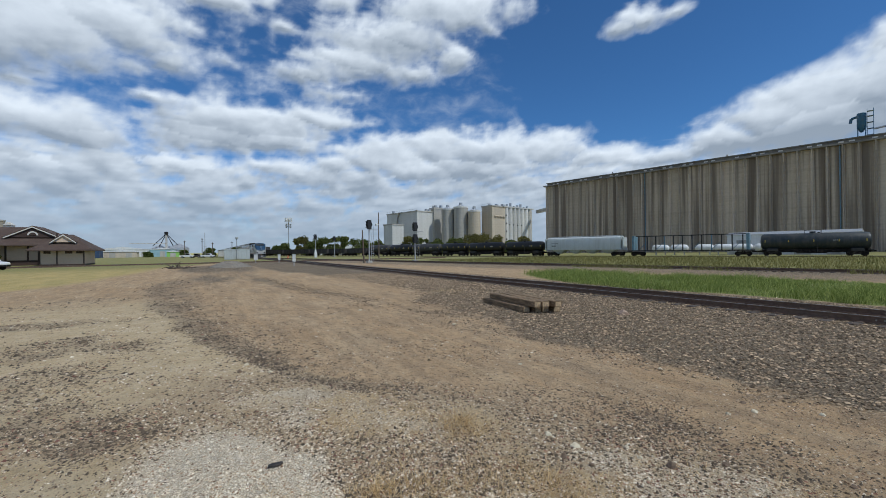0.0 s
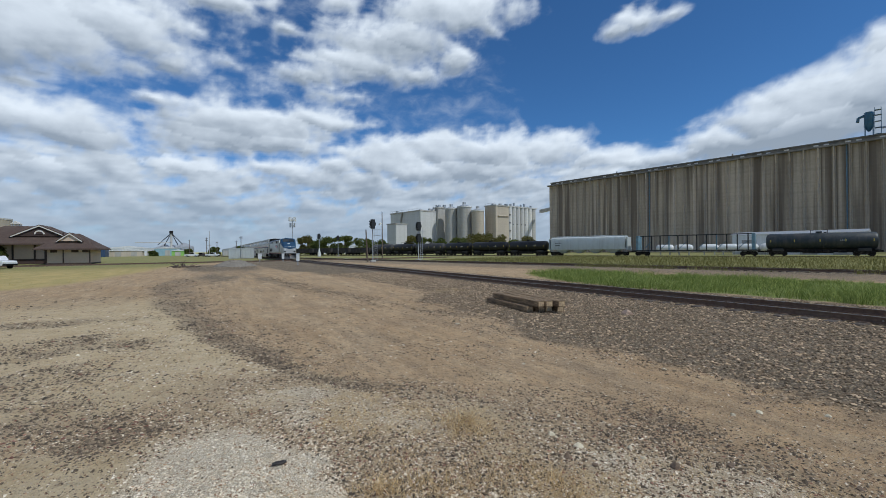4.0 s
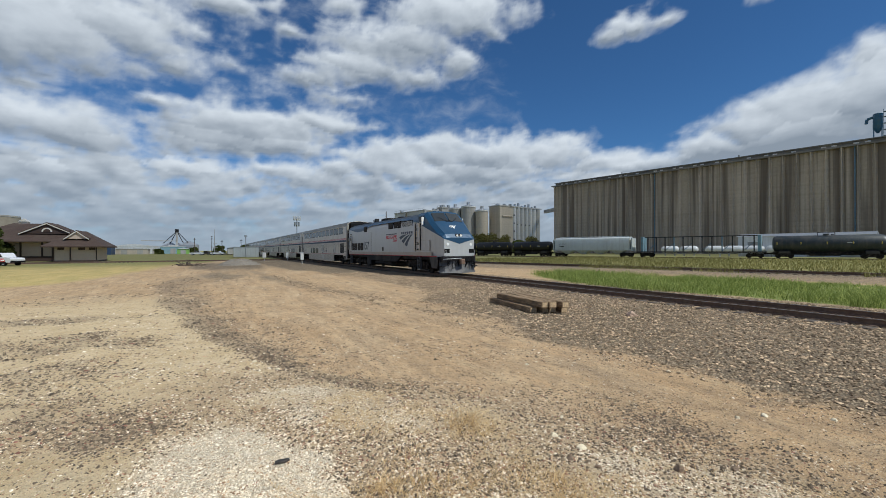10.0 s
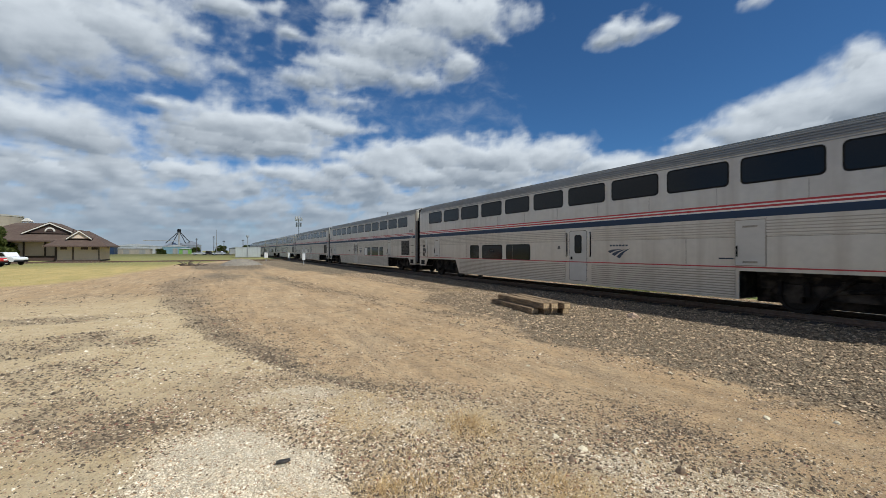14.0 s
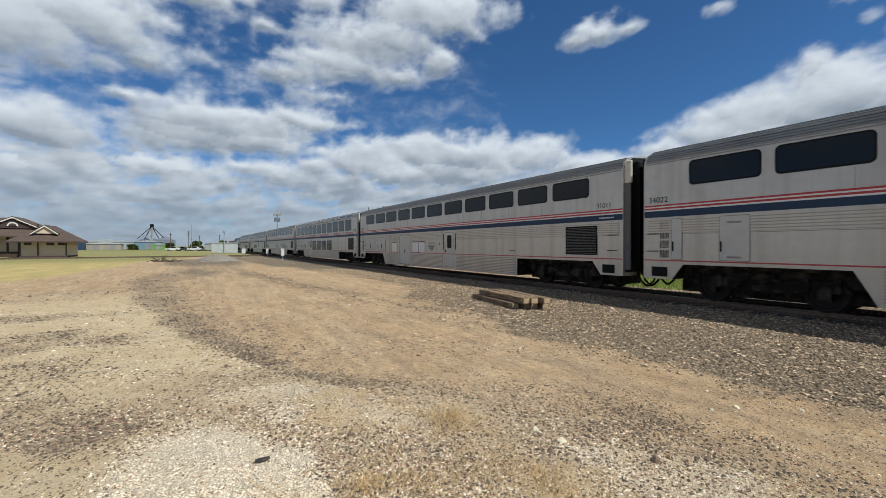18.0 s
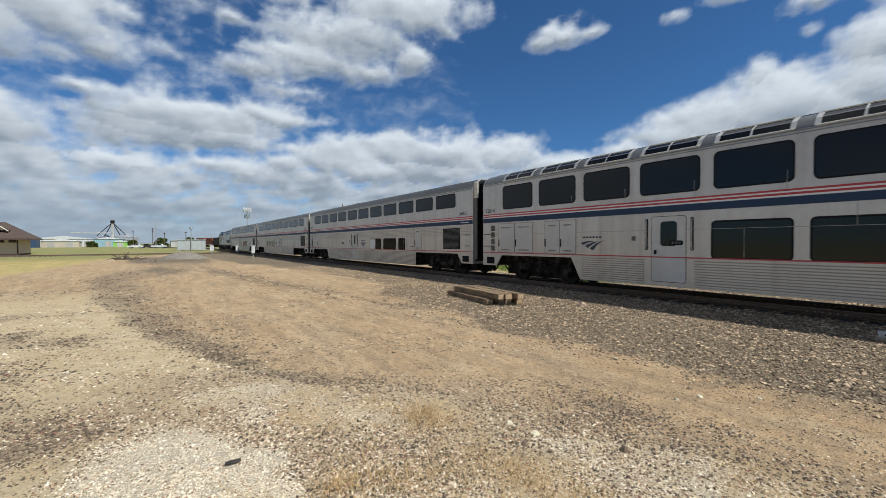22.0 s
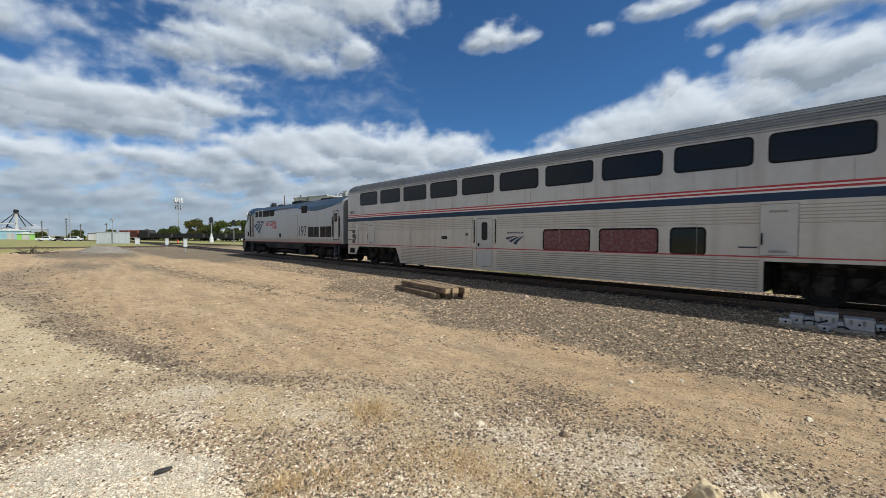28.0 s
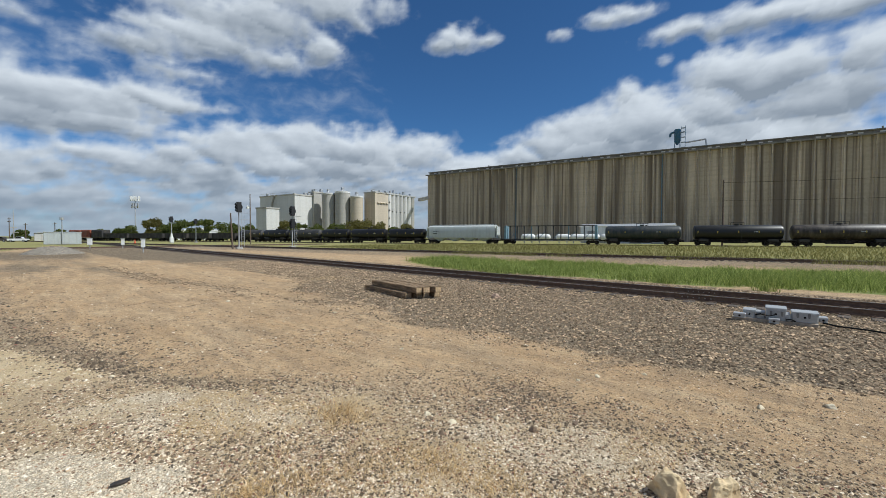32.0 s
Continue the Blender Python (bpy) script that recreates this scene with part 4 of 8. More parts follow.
def track(name, label, m, x0, x1, near, z=0.045, bolts=()):
    """Two rails with bright heads on ties; near: the stretch of x whose ties are single parts."""
    tr = thing(name, label, "railway track", m=m)
    for s in (-0.75, 0.75):
        r = part("rail", Geo().prism([(y, zz + z) for y, zz in rail_profile(s)], x0, x1, "x"), RAIL_RUST, tr)
        part("rail_head", Geo().box(x0, x1, s - 0.03, s + 0.03, z + 0.152, z + 0.158), RAIL_TOP, r, "worn bright rail head")
    tie = Geo().box(-0.115, 0.115, -1.3, 1.3, -0.12, z + 0.002, chamfer=0.012).mesh("tie", TIE)
    plate = Geo().box(-0.09, 0.09, -0.17, 0.17, z, z + 0.018).box(-0.06, -0.035, -0.105, -0.075, z + 0.01, z + 0.05).mesh("tie_plate", RAIL_RUST)
    rest = Geo()
    x, k = x0 + 0.3, 0
    while x < x1:
        if near[0] < x < near[1]:
            t = part("tie", tie, None, tr, at=pose(x, random.uniform(-0.04, 0.04), 0, 0, 0, random.uniform(-0.8, 0.8)))
            for s in (-0.75, 0.75):
                part("tie_plate", plate, None, t, at=pose(0, s, 0))
        elif (x > -120 or k % 2):
            rest.box(x - 0.115, x + 0.115, -1.3, 1.3, -0.12, z)
        x += 0.53
        k += 1
    if rest.v:
        tagged(part("tie_row", rest, TIE, tr), kind="stuff")
    for bx, s in bolts:
        j = part("joint_bar", Geo().box(bx - 0.45, bx + 0.45, s - 0.035, s + 0.035, z + 0.035, z + 0.115), RAIL_RUST, tr)
        g = Geo()
        for q in range(6):
            g.tube((bx - 0.36 + q * 0.144, s - 0.05, z + 0.075), (bx - 0.36 + q * 0.144, s - 0.03, z + 0.075), 0.018, n=6)
        part("bolts", g, RAIL_TOP, j)
    return tr


track("main_track", "rusty main line rails on dark wooden ties", pose(0, TRACK_Y, 0), -420, 60, (-46, 12), bolts=((-3.0, -0.75), (-3.2, 0.75), (-15.0, -0.75)))
track("side_track", "second railway track half hidden by grass", pose(0, 41.0, 0, 0, 0, math.degrees(math.atan(0.19))), -300, 70, (-38, 4))
track("freight_track", "freight siding under standing rail cars", pose(0, 103.6, 0, 0, 0, math.degrees(math.atan(0.377))), -330, 90, (0, 0))
track("crossing_track", "distant branch line crossing the main track", pose(-84, 11, 0, 0, 0, 96), -130, 40, (0, 0), 0.04)

# ---- old ties, rocks and loose stones ----
def tie_timber(length, seed):
    r = random.Random(seed)
    rings = []
    for k in range(7):
        x = length * (k / 6 - 0.5)
        j = lambda: r.uniform(-0.006, 0.006)
        w, h, c = 0.115, 0.09, 0.02
        rings.append([(x, y + j(), z + h + j()) for y, z in ((-w + c, -h), (w - c, -h), (w, -h + c), (w, h - c), (w - c, h), (-w + c, h), (-w, h - c), (-w, -h + c))])
    g = Geo().loft(rings)
    return g


END_GRAIN = mat("end_grain", (0.46, 0.33, 0.19), 0.9, 0, 0.5, 22, 0.5, 9, dirt=(0.12, 0.085, 0.055), bump=0.4, vary=0.2)
turn = math.degrees(math.atan2(8.16 - 8.61, -9.3 + 11.98))
base = pose(-10.63, 8.37, 0, 0, 0, turn)
for k, (dx, dy, dz, yaw) in enumerate(((0.0, 0.0, 0.0, 0), (0.10, 0.30, 0.0, 1.2), (0.15, 0.57, 0.0, -0.8), (0.25, 0.85, 0.0, 1.0), (0.34, 0.13, 0.186, 1.6), (0.40, 0.42, 0.186, -1.2), (0.52, 0.71, 0.186, 0.9))):
    ob = part("timber", tie_timber(2.66, k), OLD_TIE, at=base @ pose(dx, dy, dz + 0.005, 0, 0, yaw))
    for e in (-1, 1):
        part("end_grain", Geo().box(e * 1.33 - 0.006, e * 1.33 + 0.006, -0.09, 0.09, 0.025, 0.155), END_GRAIN, ob, "pale sawn end grain")
    tagged(ob, "weathered brown used railway tie in a stack by the track", "railway tie", "stack of old ties")


def rock(name, x, y, w, h, seed, material, label, category="rock", squash=0.8):
    bm = bmesh.new()
    bmesh.ops.create_icosphere(bm, subdivisions=4 if w > 0.2 else 2, radius=1.0)
    r = random.Random(seed)
    cuts = [(Vector((r.uniform(-1, 1), r.uniform(-1, 1), r.uniform(-0.5, 1))).normalized(), r.uniform(0.48, 0.82)) for _ in range(14)]
    for v in bm.verts:
        for nrm, d in cuts:
            over = v.co.dot(nrm) - d
            if over > 0:
                v.co -= nrm * over
        v.co += v.normal * (0.10 * noise.fractal(v.co * 2.5 + Vector((seed, 0, 0)), 0.9, 2, 3) + 0.03 * noise.fractal(v.co * 9 + Vector((seed, 3, 0)), 0.8, 2, 3))
        v.co = Vector((v.co.x * w * 0.62, v.co.y * w * squash * 0.62, max(-0.25, v.co.z) * h * 0.85))
    me = bpy.data.meshes.new(name)
    bm.to_mesh(me)
    bm.free()
    me.materials.append(material)
    lowest = min(v.co.z for v in me.vertices)
    return tagged(part(name, me, None, at=pose(x, y, ground_height(x, y) - lowest - 0.02 * min(1, h * 5), 0, 0, seed * 47)), label, category)


LIMESTONE = mat("limestone", (0.68, 0.52, 0.31), 0.85, 0, 0.4, 11, 0.6, 6, dirt=(0.36, 0.2, 0.08), bump=0.7, bump_scale=14)
PALE_ROCK = mat("pale_rock", (0.70, 0.59, 0.42), 0.85, 0, 0.3, 20, 0.3, 9, bump=0.6)
DARK_ROCK = mat("dark_rock", (0.19, 0.13, 0.085), 0.85, 0, 0.4, 20, 0.3, 9, bump=0.6)
rock("boulder", -0.885, 3.25, 0.29, 0.25, 1, LIMESTONE, "large cream and ochre limestone boulder on gravel")
rock("boulder", -0.585, 3.48, 0.26, 0.195, 2, LIMESTONE, "smaller cream limestone boulder on gravel")
rock("boulder", -0.72, 3.2, 0.14, 0.09, 3, LIMESTONE, "small cream limestone rock between the boulders")
rock("stone", -7.54, 10.13, 0.36, 0.21, 4, mat("red_stone", (0.54, 0.38, 0.27), 0.85, 0, 0.3, 14, 0.4, 6, bump=0.5), "reddish stone lying on the ballast", "stone")
for k, (x, y, w) in enumerate(((-0.61, 5.64, 0.11), (-0.06, 6.17, 0.13), (-3.07, 2.95, 0.085), (-2.76, 2.99, 0.10), (-2.5, 3.38, 0.075), (-4.06, 1.0, 0.06), (-3.39, 3.36, 0.055), (-2.32, 3.31, 0.06), (-2.31, 5.33, 0.08), (-2.43, 5.03, 0.06), (-7.57, 0.58, 0.09), (-6.9, 0.86, 0.08), (-1.9, 5.9, 0.07), (-3.9, 6.1, 0.09), (-8.9, 5.4, 0.1), (-12.6, 4.2, 0.12), (-5.2, 4.4, 0.07))):
    rock("stone", x, y, w, w * 0.5, 10 + k, PALE_ROCK, "pale loose stone lying on the dirt", "stone")
for k, (x, y, w) in enumerate(((-2.68, 2.76, 0.08), (-2.1, 3.41, 0.10), (-1.87, 3.82, 0.08), (-2.05, 3.55, 0.07), (-2.45, 2.85, 0.07), (-7.2, 0.45, 0.09), (-5.9, 1.25, 0.07), (-2.5, 5.5, 0.07), (-1.2, 4.3, 0.06))):
    rock("stone", x, y, w, w * 0.5, 40 + k, DARK_ROCK, "dark loose stone lying on the dirt", "stone")
SCRAP = mat("scrap_steel", (0.030, 0.026, 0.023), 0.75, 0, 0.4, 40, 0.4, 14)
# flat dark scrap lying on the pale gravel
tagged(part("scrap_plate", Geo().prism([(-0.065, -0.012), (0.02, -0.032), (0.062, -0.012), (0.068, 0.012), (-0.02, 0.026), (-0.055, 0.016)], 0.0, 0.012, "z"), SCRAP, at=pose(-3.86, 0.51, ground_height(-3.86, 0.51) + 0.012, 4, 3, 100)), "flat dark scrap plate on pale gravel", "scrap")

# ---- switch machine beside the rails ----
GALV = mat("galvanised", (0.45, 0.46, 0.47), 0.42, 0.35, 0.15, 14, 0.25, 3, dirt=(0.3, 0.28, 0.26))
DULL = mat("dull_steel", (0.22, 0.22, 0.22), 0.5, 0.6, 0.2, 14)
sw = thing("switch_machine", "silver galvanised electric switch machine on timbers beside the track", "switch machine", m=pose(-1.08, 11.6, ground_height(-1.08, 11.6) + 0.01, 0, 0, 6) @ Matrix.Scale(0.73, 4))
part("base_timber", Geo().box(-1.0, 1.0, -0.42, -0.18, -0.08, 0.07, chamfer=0.01), mat("sleeper_pale", (0.4, 0.33, 0.25), 0.9, 0, 0.4, 12, bump=0.4), sw, "pale timber bearer")
part("base_timber", Geo().box(-1.0, 1.0, 0.1, 0.34, -0.08, 0.07, chamfer=0.01), TIE, sw)
for nm, x0, x1, y0, y1, z0, z1 in (("gear_case", -0.18, 0.3, -0.32, 0.26, 0.07, 0.42), ("motor_case", 0.42, 1.0, -0.34, 0.2, 0.08, 0.36), ("relay_box", -0.72, -0.42, -0.3, 0.2, 0.07, 0.30), ("relay_box", -0.40, -0.2, -0.28, 0.1, 0.07, 0.27), ("junction_box", -0.95, -0.66, -0.5, -0.28, 0.07, 0.2), ("junction_box", -0.1, 0.14, -0.55, -0.36, 0.0, 0.13), ("end_cap", 1.02, 1.2, -0.2, 0.1, 0.1, 0.24)):
    b = part(nm, Geo().box(x0, x1, y0, y1, z0, z1, chamfer=0.025), GALV, sw)
    part("lid", Geo().box(x0 - 0.012, x1 + 0.012, y0 - 0.012, y1 + 0.012, z1 - 0.05, z1 + 0.012, chamfer=0.012), GALV, b)
    part("bolt", Geo().tube(((x0 + x1) / 2, y0 - 0.03, (z0 + z1) / 2), ((x0 + x1) / 2, y0, (z0 + z1) / 2), 0.03, n=8), BLACK, b)
for x, y, z, r in ((-0.3, -0.34, 0.2, 0.045), (0.36, -0.4, 0.14, 0.05), (0.9, -0.38, 0.3, 0.04), (-0.62, -0.33, 0.22, 0.04), (0.12, -0.36, 0.33, 0.035)):
    part("cable_gland", Geo().tube((x, y, z), (x, y + 0.12, z), r, n=10).tube((x, y - 0.02, z), (x, y, z), r * 1.35, n=6), GALV, sw)
for x in (-0.05, 0.2, 0.55, 0.8):
    part("hasp", Geo().box(x - 0.03, x + 0.03, -0.37, -0.33, 0.24, 0.34).tube((x, -0.38, 0.22), (x, -0.34, 0.22), 0.025, n=8), DULL, sw, "dull steel hasp and padlock")
part("cable", Geo().path([(-0.42, -0.36, 0.18), (-0.3, -0.5, 0.24), (-0.1, -0.48, 0.2), (0.05, -0.4, 0.24)], 0.02), BLACK, sw)
part("cable", Geo().path([(0.3, -0.4, 0.12), (0.4, -0.52, 0.16), (0.5, -0.45, 0.1)], 0.02), BLACK, sw)
part("crank", Geo().tube((0.34, -0.36, 0.2), (0.34, 0.2, 0.2), 0.07, n=12), GALV, sw)
part("conduit", Geo().path([(1.1, -0.2, 0.1), (1.4, -0.3, 0.06), (1.9, -0.35, 0.05), (2.4, -0.5, 0.03), (2.8, -0.75, 0.02)], 0.025), BLACK, sw, "black cable conduit")
part("throw_rod", Geo().path([(0.1, 0.26, 0.12), (0.1, 2.6, 0.1)], 0.02), RAIL_RUST, sw)

# ---- the passenger train ----
def body_outline(zb, w=1.55, ztop=4.93):
    side = [(w, zb), (w, 4.28), (w - 0.04, 4.44), (w - 0.16, 4.62), (w - 0.42, 4.77), (w - 0.85, ztop - 0.06), (0, ztop)]
    return [(-y, z) for y, z in side] + [(y, z) for y, z in reversed(side[:-1])]


def round_rect(x0, x1, z0, z1, r, n=4):
    out = []
    for cx, cz, a0 in ((x1 - r, z1 - r, 0), (x0 + r, z1 - r, 90), (x0 + r, z0 + r, 180), (x1 - r, z0 + r, 270)):
        out += [(cx + r * math.cos(radians(a0 + 90 * k / n)), cz + r * math.sin(radians(a0 + 90 * k / n))) for k in range(n + 1)]
    return out


def side_panel(name, outline, depth, material, parent, s, w=1.55, label="", lift=0.0):
    """A plate on the body's side; s: -1 or 1."""
    return part(name, Geo().prism(outline, s * (w - 0.05 + lift), s * (w + depth + lift)), material, parent, label)


def wheelset(parent, x, r=0.46):
    g = Geo()
    for s in (-1, 1):
        g.lathe([(0, r + 0.03), (0.03, r + 0.03), (0.04, r), (0.13, r), (0.13, r - 0.09), (0.10, r - 0.1), (0.10, 0.16), (0.15, 0.14), (0.15, 0.0)], (x, s * 0.70, r), (0, s, 0), 20)
    g.tube((x, -0.7, r), (x, 0.7, r), 0.09, n=8)
    return part("wheelset", g, WHEEL, parent, smooth=True)


def truck(parent, x, axles=(-1.3, 1.3), half=1.12):
    """A bogie: side frames with axle boxes and springs, wheelsets as sub-parts."""
    a, b = axles[0] - 0.55, axles[-1] + 0.55
    g = Geo()
    for s in (-1, 1):
        g.prism([(x + a, 0.55), (x + a + 0.2, 0.78), (x + b - 0.2, 0.78), (x + b, 0.55), (x + b - 0.3, 0.5), (x + 0.4, 0.42), (x - 0.4, 0.42), (x + a + 0.3, 0.5)], s * (half - 0.14), s * half)
        for ax in axles:
            g.box(x + ax - 0.17, x + ax + 0.17, s * (half - 0.1) - 0.09, s * (half - 0.1) + 0.14, 0.3, 0.62, chamfer=0.03)
            for d in (-0.3, 0.3):
                g.tube((x + ax + d, s * half, 0.5), (x + ax + d, s * half, 0.85), 0.09, n=8)
        g.tube((x - 0.5, s * (half + 0.06), 0.62), (x + 0.5, s * (half + 0.06), 0.75), 0.05, n=6)
    g.box(x - 0.35, x + 0.35, -half, half, 0.5, 0.9)
    # added dark block between the wheels, in place of the shade under the body
    g.box(x + a + 0.1, x + b - 0.1, -0.6, 0.6, 0.16, 0.95)
    ob = part("truck", g, UNDER, parent)
    for ax in axles:
        wheelset(ob, x + ax)
    return ob


COACH_WINDOWS = [(1.88 + 2.148 * k, 3.65 + 2.148 * k) for k in range(11)]
def ribbon(p0, p1, p2, q0, q1, q2, n=8):
    """A tapering stroke between two curves, each through a start, a bend and an end."""
    bend = lambda a, b, c, t: tuple((1 - t) ** 2 * a[k] + 2 * t * (1 - t) * b[k] + t * t * c[k] for k in (0, 1))
    top = [bend(p0, p1, p2, k / n) for k in range(n + 1)]
    low = [bend(q0, q1, q2, k / n) for k in range(n)]
    return top + low[::-1]


SWOOSH = [ribbon((-1.18, 0.53), (-0.70, 0.74), (0.30, 0.69), (-0.90, 0.36), (-0.45, 0.63), (0.30, 0.68)),
          ribbon((-0.77, 0.27), (-0.22, 0.61), (0.72, 0.70), (-0.44, 0.11), (0.02, 0.50), (0.72, 0.69)),
          ribbon((-0.27, 0.03), (0.22, 0.55), (1.18, 0.78), (0.10, -0.09), (0.42, 0.48), (1.18, 0.77))]


def swoosh(parent, x, z, k, s, material, w=1.55, label="dark three-stroke emblem"):
    """Three sweeping strokes; they rise towards the way of travel of this side."""
    g = Geo()
    for stroke in SWOOSH:
        g.prism([(x + k * px, z + k * pz) for px, pz in stroke], s * (w + 0.001), s * (w + 0.006))
    return part("emblem", g, material, parent, label)


def superliner(label, lower, door, logo_x, number="", lounge=False, service=False, group="cars of the passenger train"):
    """A two-storey passenger car, centred on its own origin at rail height; x runs from the rear gap."""
    car = thing("passenger_car", label, "train car", group)
    h = PITCH / 2
    L0, L1 = 0.385 - h, PITCH - 0.385 - h
    cuts = [(1.32 - h, 5.87 - h), (PITCH - 5.87 - h, PITCH - 1.32 - h)]
    part("body", Geo().prism(body_outline(1.1), L0, L1, "x"), STEEL, car, "brushed stainless steel shell", smooth=True)
    for x0, x1, zb in ((L0, cuts[0][0], 0.62), (cuts[0][1], cuts[1][0], 0.31), (cuts[1][1], L1, 0.62)):
        part("lower_body", Geo().box(x0, x1, -1.55, 1.55, zb, 1.1), STEEL, car)
    # slanted skirt ends beside the truck openings
    for (c0, c1) in cuts:
        for s in (-1, 1):
            for xa, xb in ((c0, c0 + 0.35), (c1, c1 - 0.4)) if c0 < 0 else ((c1, c1 - 0.35),):
                part("skirt", Geo().prism([(xa, 0.33 if abs(xa) < 8.5 else 0.63), (xa, 1.1), (xb, 1.1)], s * 1.50, s * 1.548), STEEL, car)
    g = Geo()
    for k in range(-3, 4):
        y = k * 0.3
        z = 4.93 - 0.06 * (abs(y) / 0.7) ** 2
        g.box(L0 + 0.3, L1 - 0.3, y - 0.02, y + 0.02, z - 0.02, z + 0.018)
    for s in (-1, 1):
        for w, z in ((1.545, 4.30), (1.535, 4.37)) if lounge else ((1.545, 4.30), (1.535, 4.37), (1.512, 4.45), (1.462, 4.53), (1.407, 4.61), (1.30, 4.685), (1.16, 4.765)):
            g.box(L0 + 0.1, L1 - 0.1, s * w - 0.014, s * w + 0.016, z - 0.012, z + 0.016)
    part("roof_ribs", g, ROOF_STEEL, car, "ribbed metal roof")
    skin = [(1.5245, 4.40), (1.514, 4.444), (1.394, 4.625), (1.134, 4.775), (0.702, 4.875), (0, 4.935)]
    part("roof_skin", Geo().prism([(-y, z) for y, z in skin] + [(y, z) for y, z in reversed(skin[:-1])], L0 + 0.05, L1 - 0.05, "x"), ROOF_STEEL, car, "dull grey metal roof sheet", smooth=True)
    for s in (-1, 1):
        # stripes
        def band(nm, z0, z1, m, lab=""):
            return part(nm, Geo().box(L0 + 0.02, L1 - 0.02, s * 1.553 - 0.005, s * 1.553 + 0.003, z0, z1), m, car, lab)
        band("red_stripe", 2.925, 2.975, RED)
        band("white_stripe", 2.885, 2.925, WHITE)
        band("red_stripe", 2.83, 2.885, RED)
        band("white_stripe", 2.785, 2.83, WHITE)
        band("blue_stripe", 2.58, 2.785, BLUE)
        # seams of the side sheets, marker light and door key box
        g = Geo().box(L0 + 0.2, L1 - 0.2, s * 1.5515 - 0.003, s * 1.5515 + 0.0015, 2.035, 2.047)
        for k in range(9):
            x = L0 + 4.2 + 2.15 * k
            g.box(x, x + 0.012, s * 1.5515 - 0.003, s * 1.5515 + 0.0015, 1.24 if k % 2 else 2.05, 2.03 if k % 2 else 2.56)
            g.box(x + 0.9, x + 0.912, s * 1.5515 - 0.003, s * 1.5515 + 0.0015, 2.98, 3.45)
        part("sheet_seam", g, GROOVE, car)
        lamp = side_panel("marker_light", round_rect(9.1 - h, 9.5 - h, 1.58, 1.72, 0.06), 0.012, BLACK, car, s, label="dark oval marker light")
        for x in (9.2, 9.3, 9.4):
            side_panel("lens", round_rect(x - 0.035 - h, x + 0.035 - h, 1.615, 1.685, 0.03), 0.016, LOUVER, lamp, s)
        side_panel("key_box", round_rect(door[0] - 0.62 - h, door[0] - 0.48 - h, 1.72, 1.86, 0.02), 0.012, LOUVER, car, s)
        side_panel("data_plate", round_rect(20.6 - h, 21.0 - h, 1.42, 1.46, 0.01), 0.004, NUM_INK, car, s)
        band("red_stripe", 1.19, 1.225, RED)
        # fluting: backing plates darker than the ribs, with groove shade put into their colour
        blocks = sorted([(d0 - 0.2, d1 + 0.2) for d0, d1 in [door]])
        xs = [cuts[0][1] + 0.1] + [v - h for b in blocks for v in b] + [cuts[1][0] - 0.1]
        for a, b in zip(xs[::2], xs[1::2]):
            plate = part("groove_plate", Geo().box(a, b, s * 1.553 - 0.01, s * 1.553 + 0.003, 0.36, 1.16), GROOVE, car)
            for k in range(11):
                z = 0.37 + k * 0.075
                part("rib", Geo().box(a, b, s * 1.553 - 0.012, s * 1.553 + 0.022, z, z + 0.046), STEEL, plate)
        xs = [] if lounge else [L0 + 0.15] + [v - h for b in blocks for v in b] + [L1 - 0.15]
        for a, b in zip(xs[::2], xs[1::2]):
            plate = part("groove_plate", Geo().box(a, b, s * 1.553 - 0.01, s * 1.553 + 0.002, 2.07, 2.53), GROOVE_SHADE_PALE, car)
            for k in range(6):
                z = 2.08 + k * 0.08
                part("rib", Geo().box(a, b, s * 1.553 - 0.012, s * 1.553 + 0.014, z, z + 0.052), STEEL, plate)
        # windows
        if lounge:
            for k in range(11):
                x0 = 1.77 + 2.14 * k - h
                win = side_panel("window", round_rect(x0, x0 + 1.72, 3.18, 4.14, 0.12), 0.004, GLASS, car, s)
                side_panel("gasket", round_rect(x0 - 0.04, x0 + 1.76, 3.14, 4.18, 0.15), 0.002, BLACK, win, s)
                g = Geo()
                rows = []
                for y, z in ((1.505, 4.43), (1.39, 4.605), (1.15, 4.755)):
                    rows.append([(x0 + 0.08, s * (y + 0.012), z + 0.012), (x0 + 1.64, s * (y + 0.012), z + 0.012)])
                v = [p for r in rows for p in r]
                g.add(v, [(0, 1, 3, 2), (2, 3, 5, 4)])
                roof_pane = part("roof_window", g, GLASS, car, "curved roof window pane")
                arc = [(1.53, 4.40), (1.505, 4.43), (1.39, 4.605), (1.15, 4.755), (1.08, 4.79)]
                for xa in (x0 - 0.04, x0 + 0.80, x0 + 1.64):
                    wide = 0.12 if xa != x0 + 0.80 else 0.05
                    bar = Geo()
                    up = [(xa, s * (y + 0.02), z + 0.02) for y, z in arc]
                    v, f = quad_strip(up, [(p[0] + wide, p[1], p[2]) for p in up])
                    part("glazing_bar", bar.add(v, f), DOOR_STEEL, roof_pane, "pale metal glazing bar")
                part("glazing_rail", Geo().tube((x0, s * 1.525, 4.42), (x0 + 1.72, s * 1.525, 4.42), 0.028, n=6), DOOR_STEEL, roof_pane)
                part("glazing_rail", Geo().tube((x0, s * 1.13, 4.79), (x0 + 1.72, s * 1.13, 4.79), 0.028, n=6), DOOR_STEEL, roof_pane)
        else:
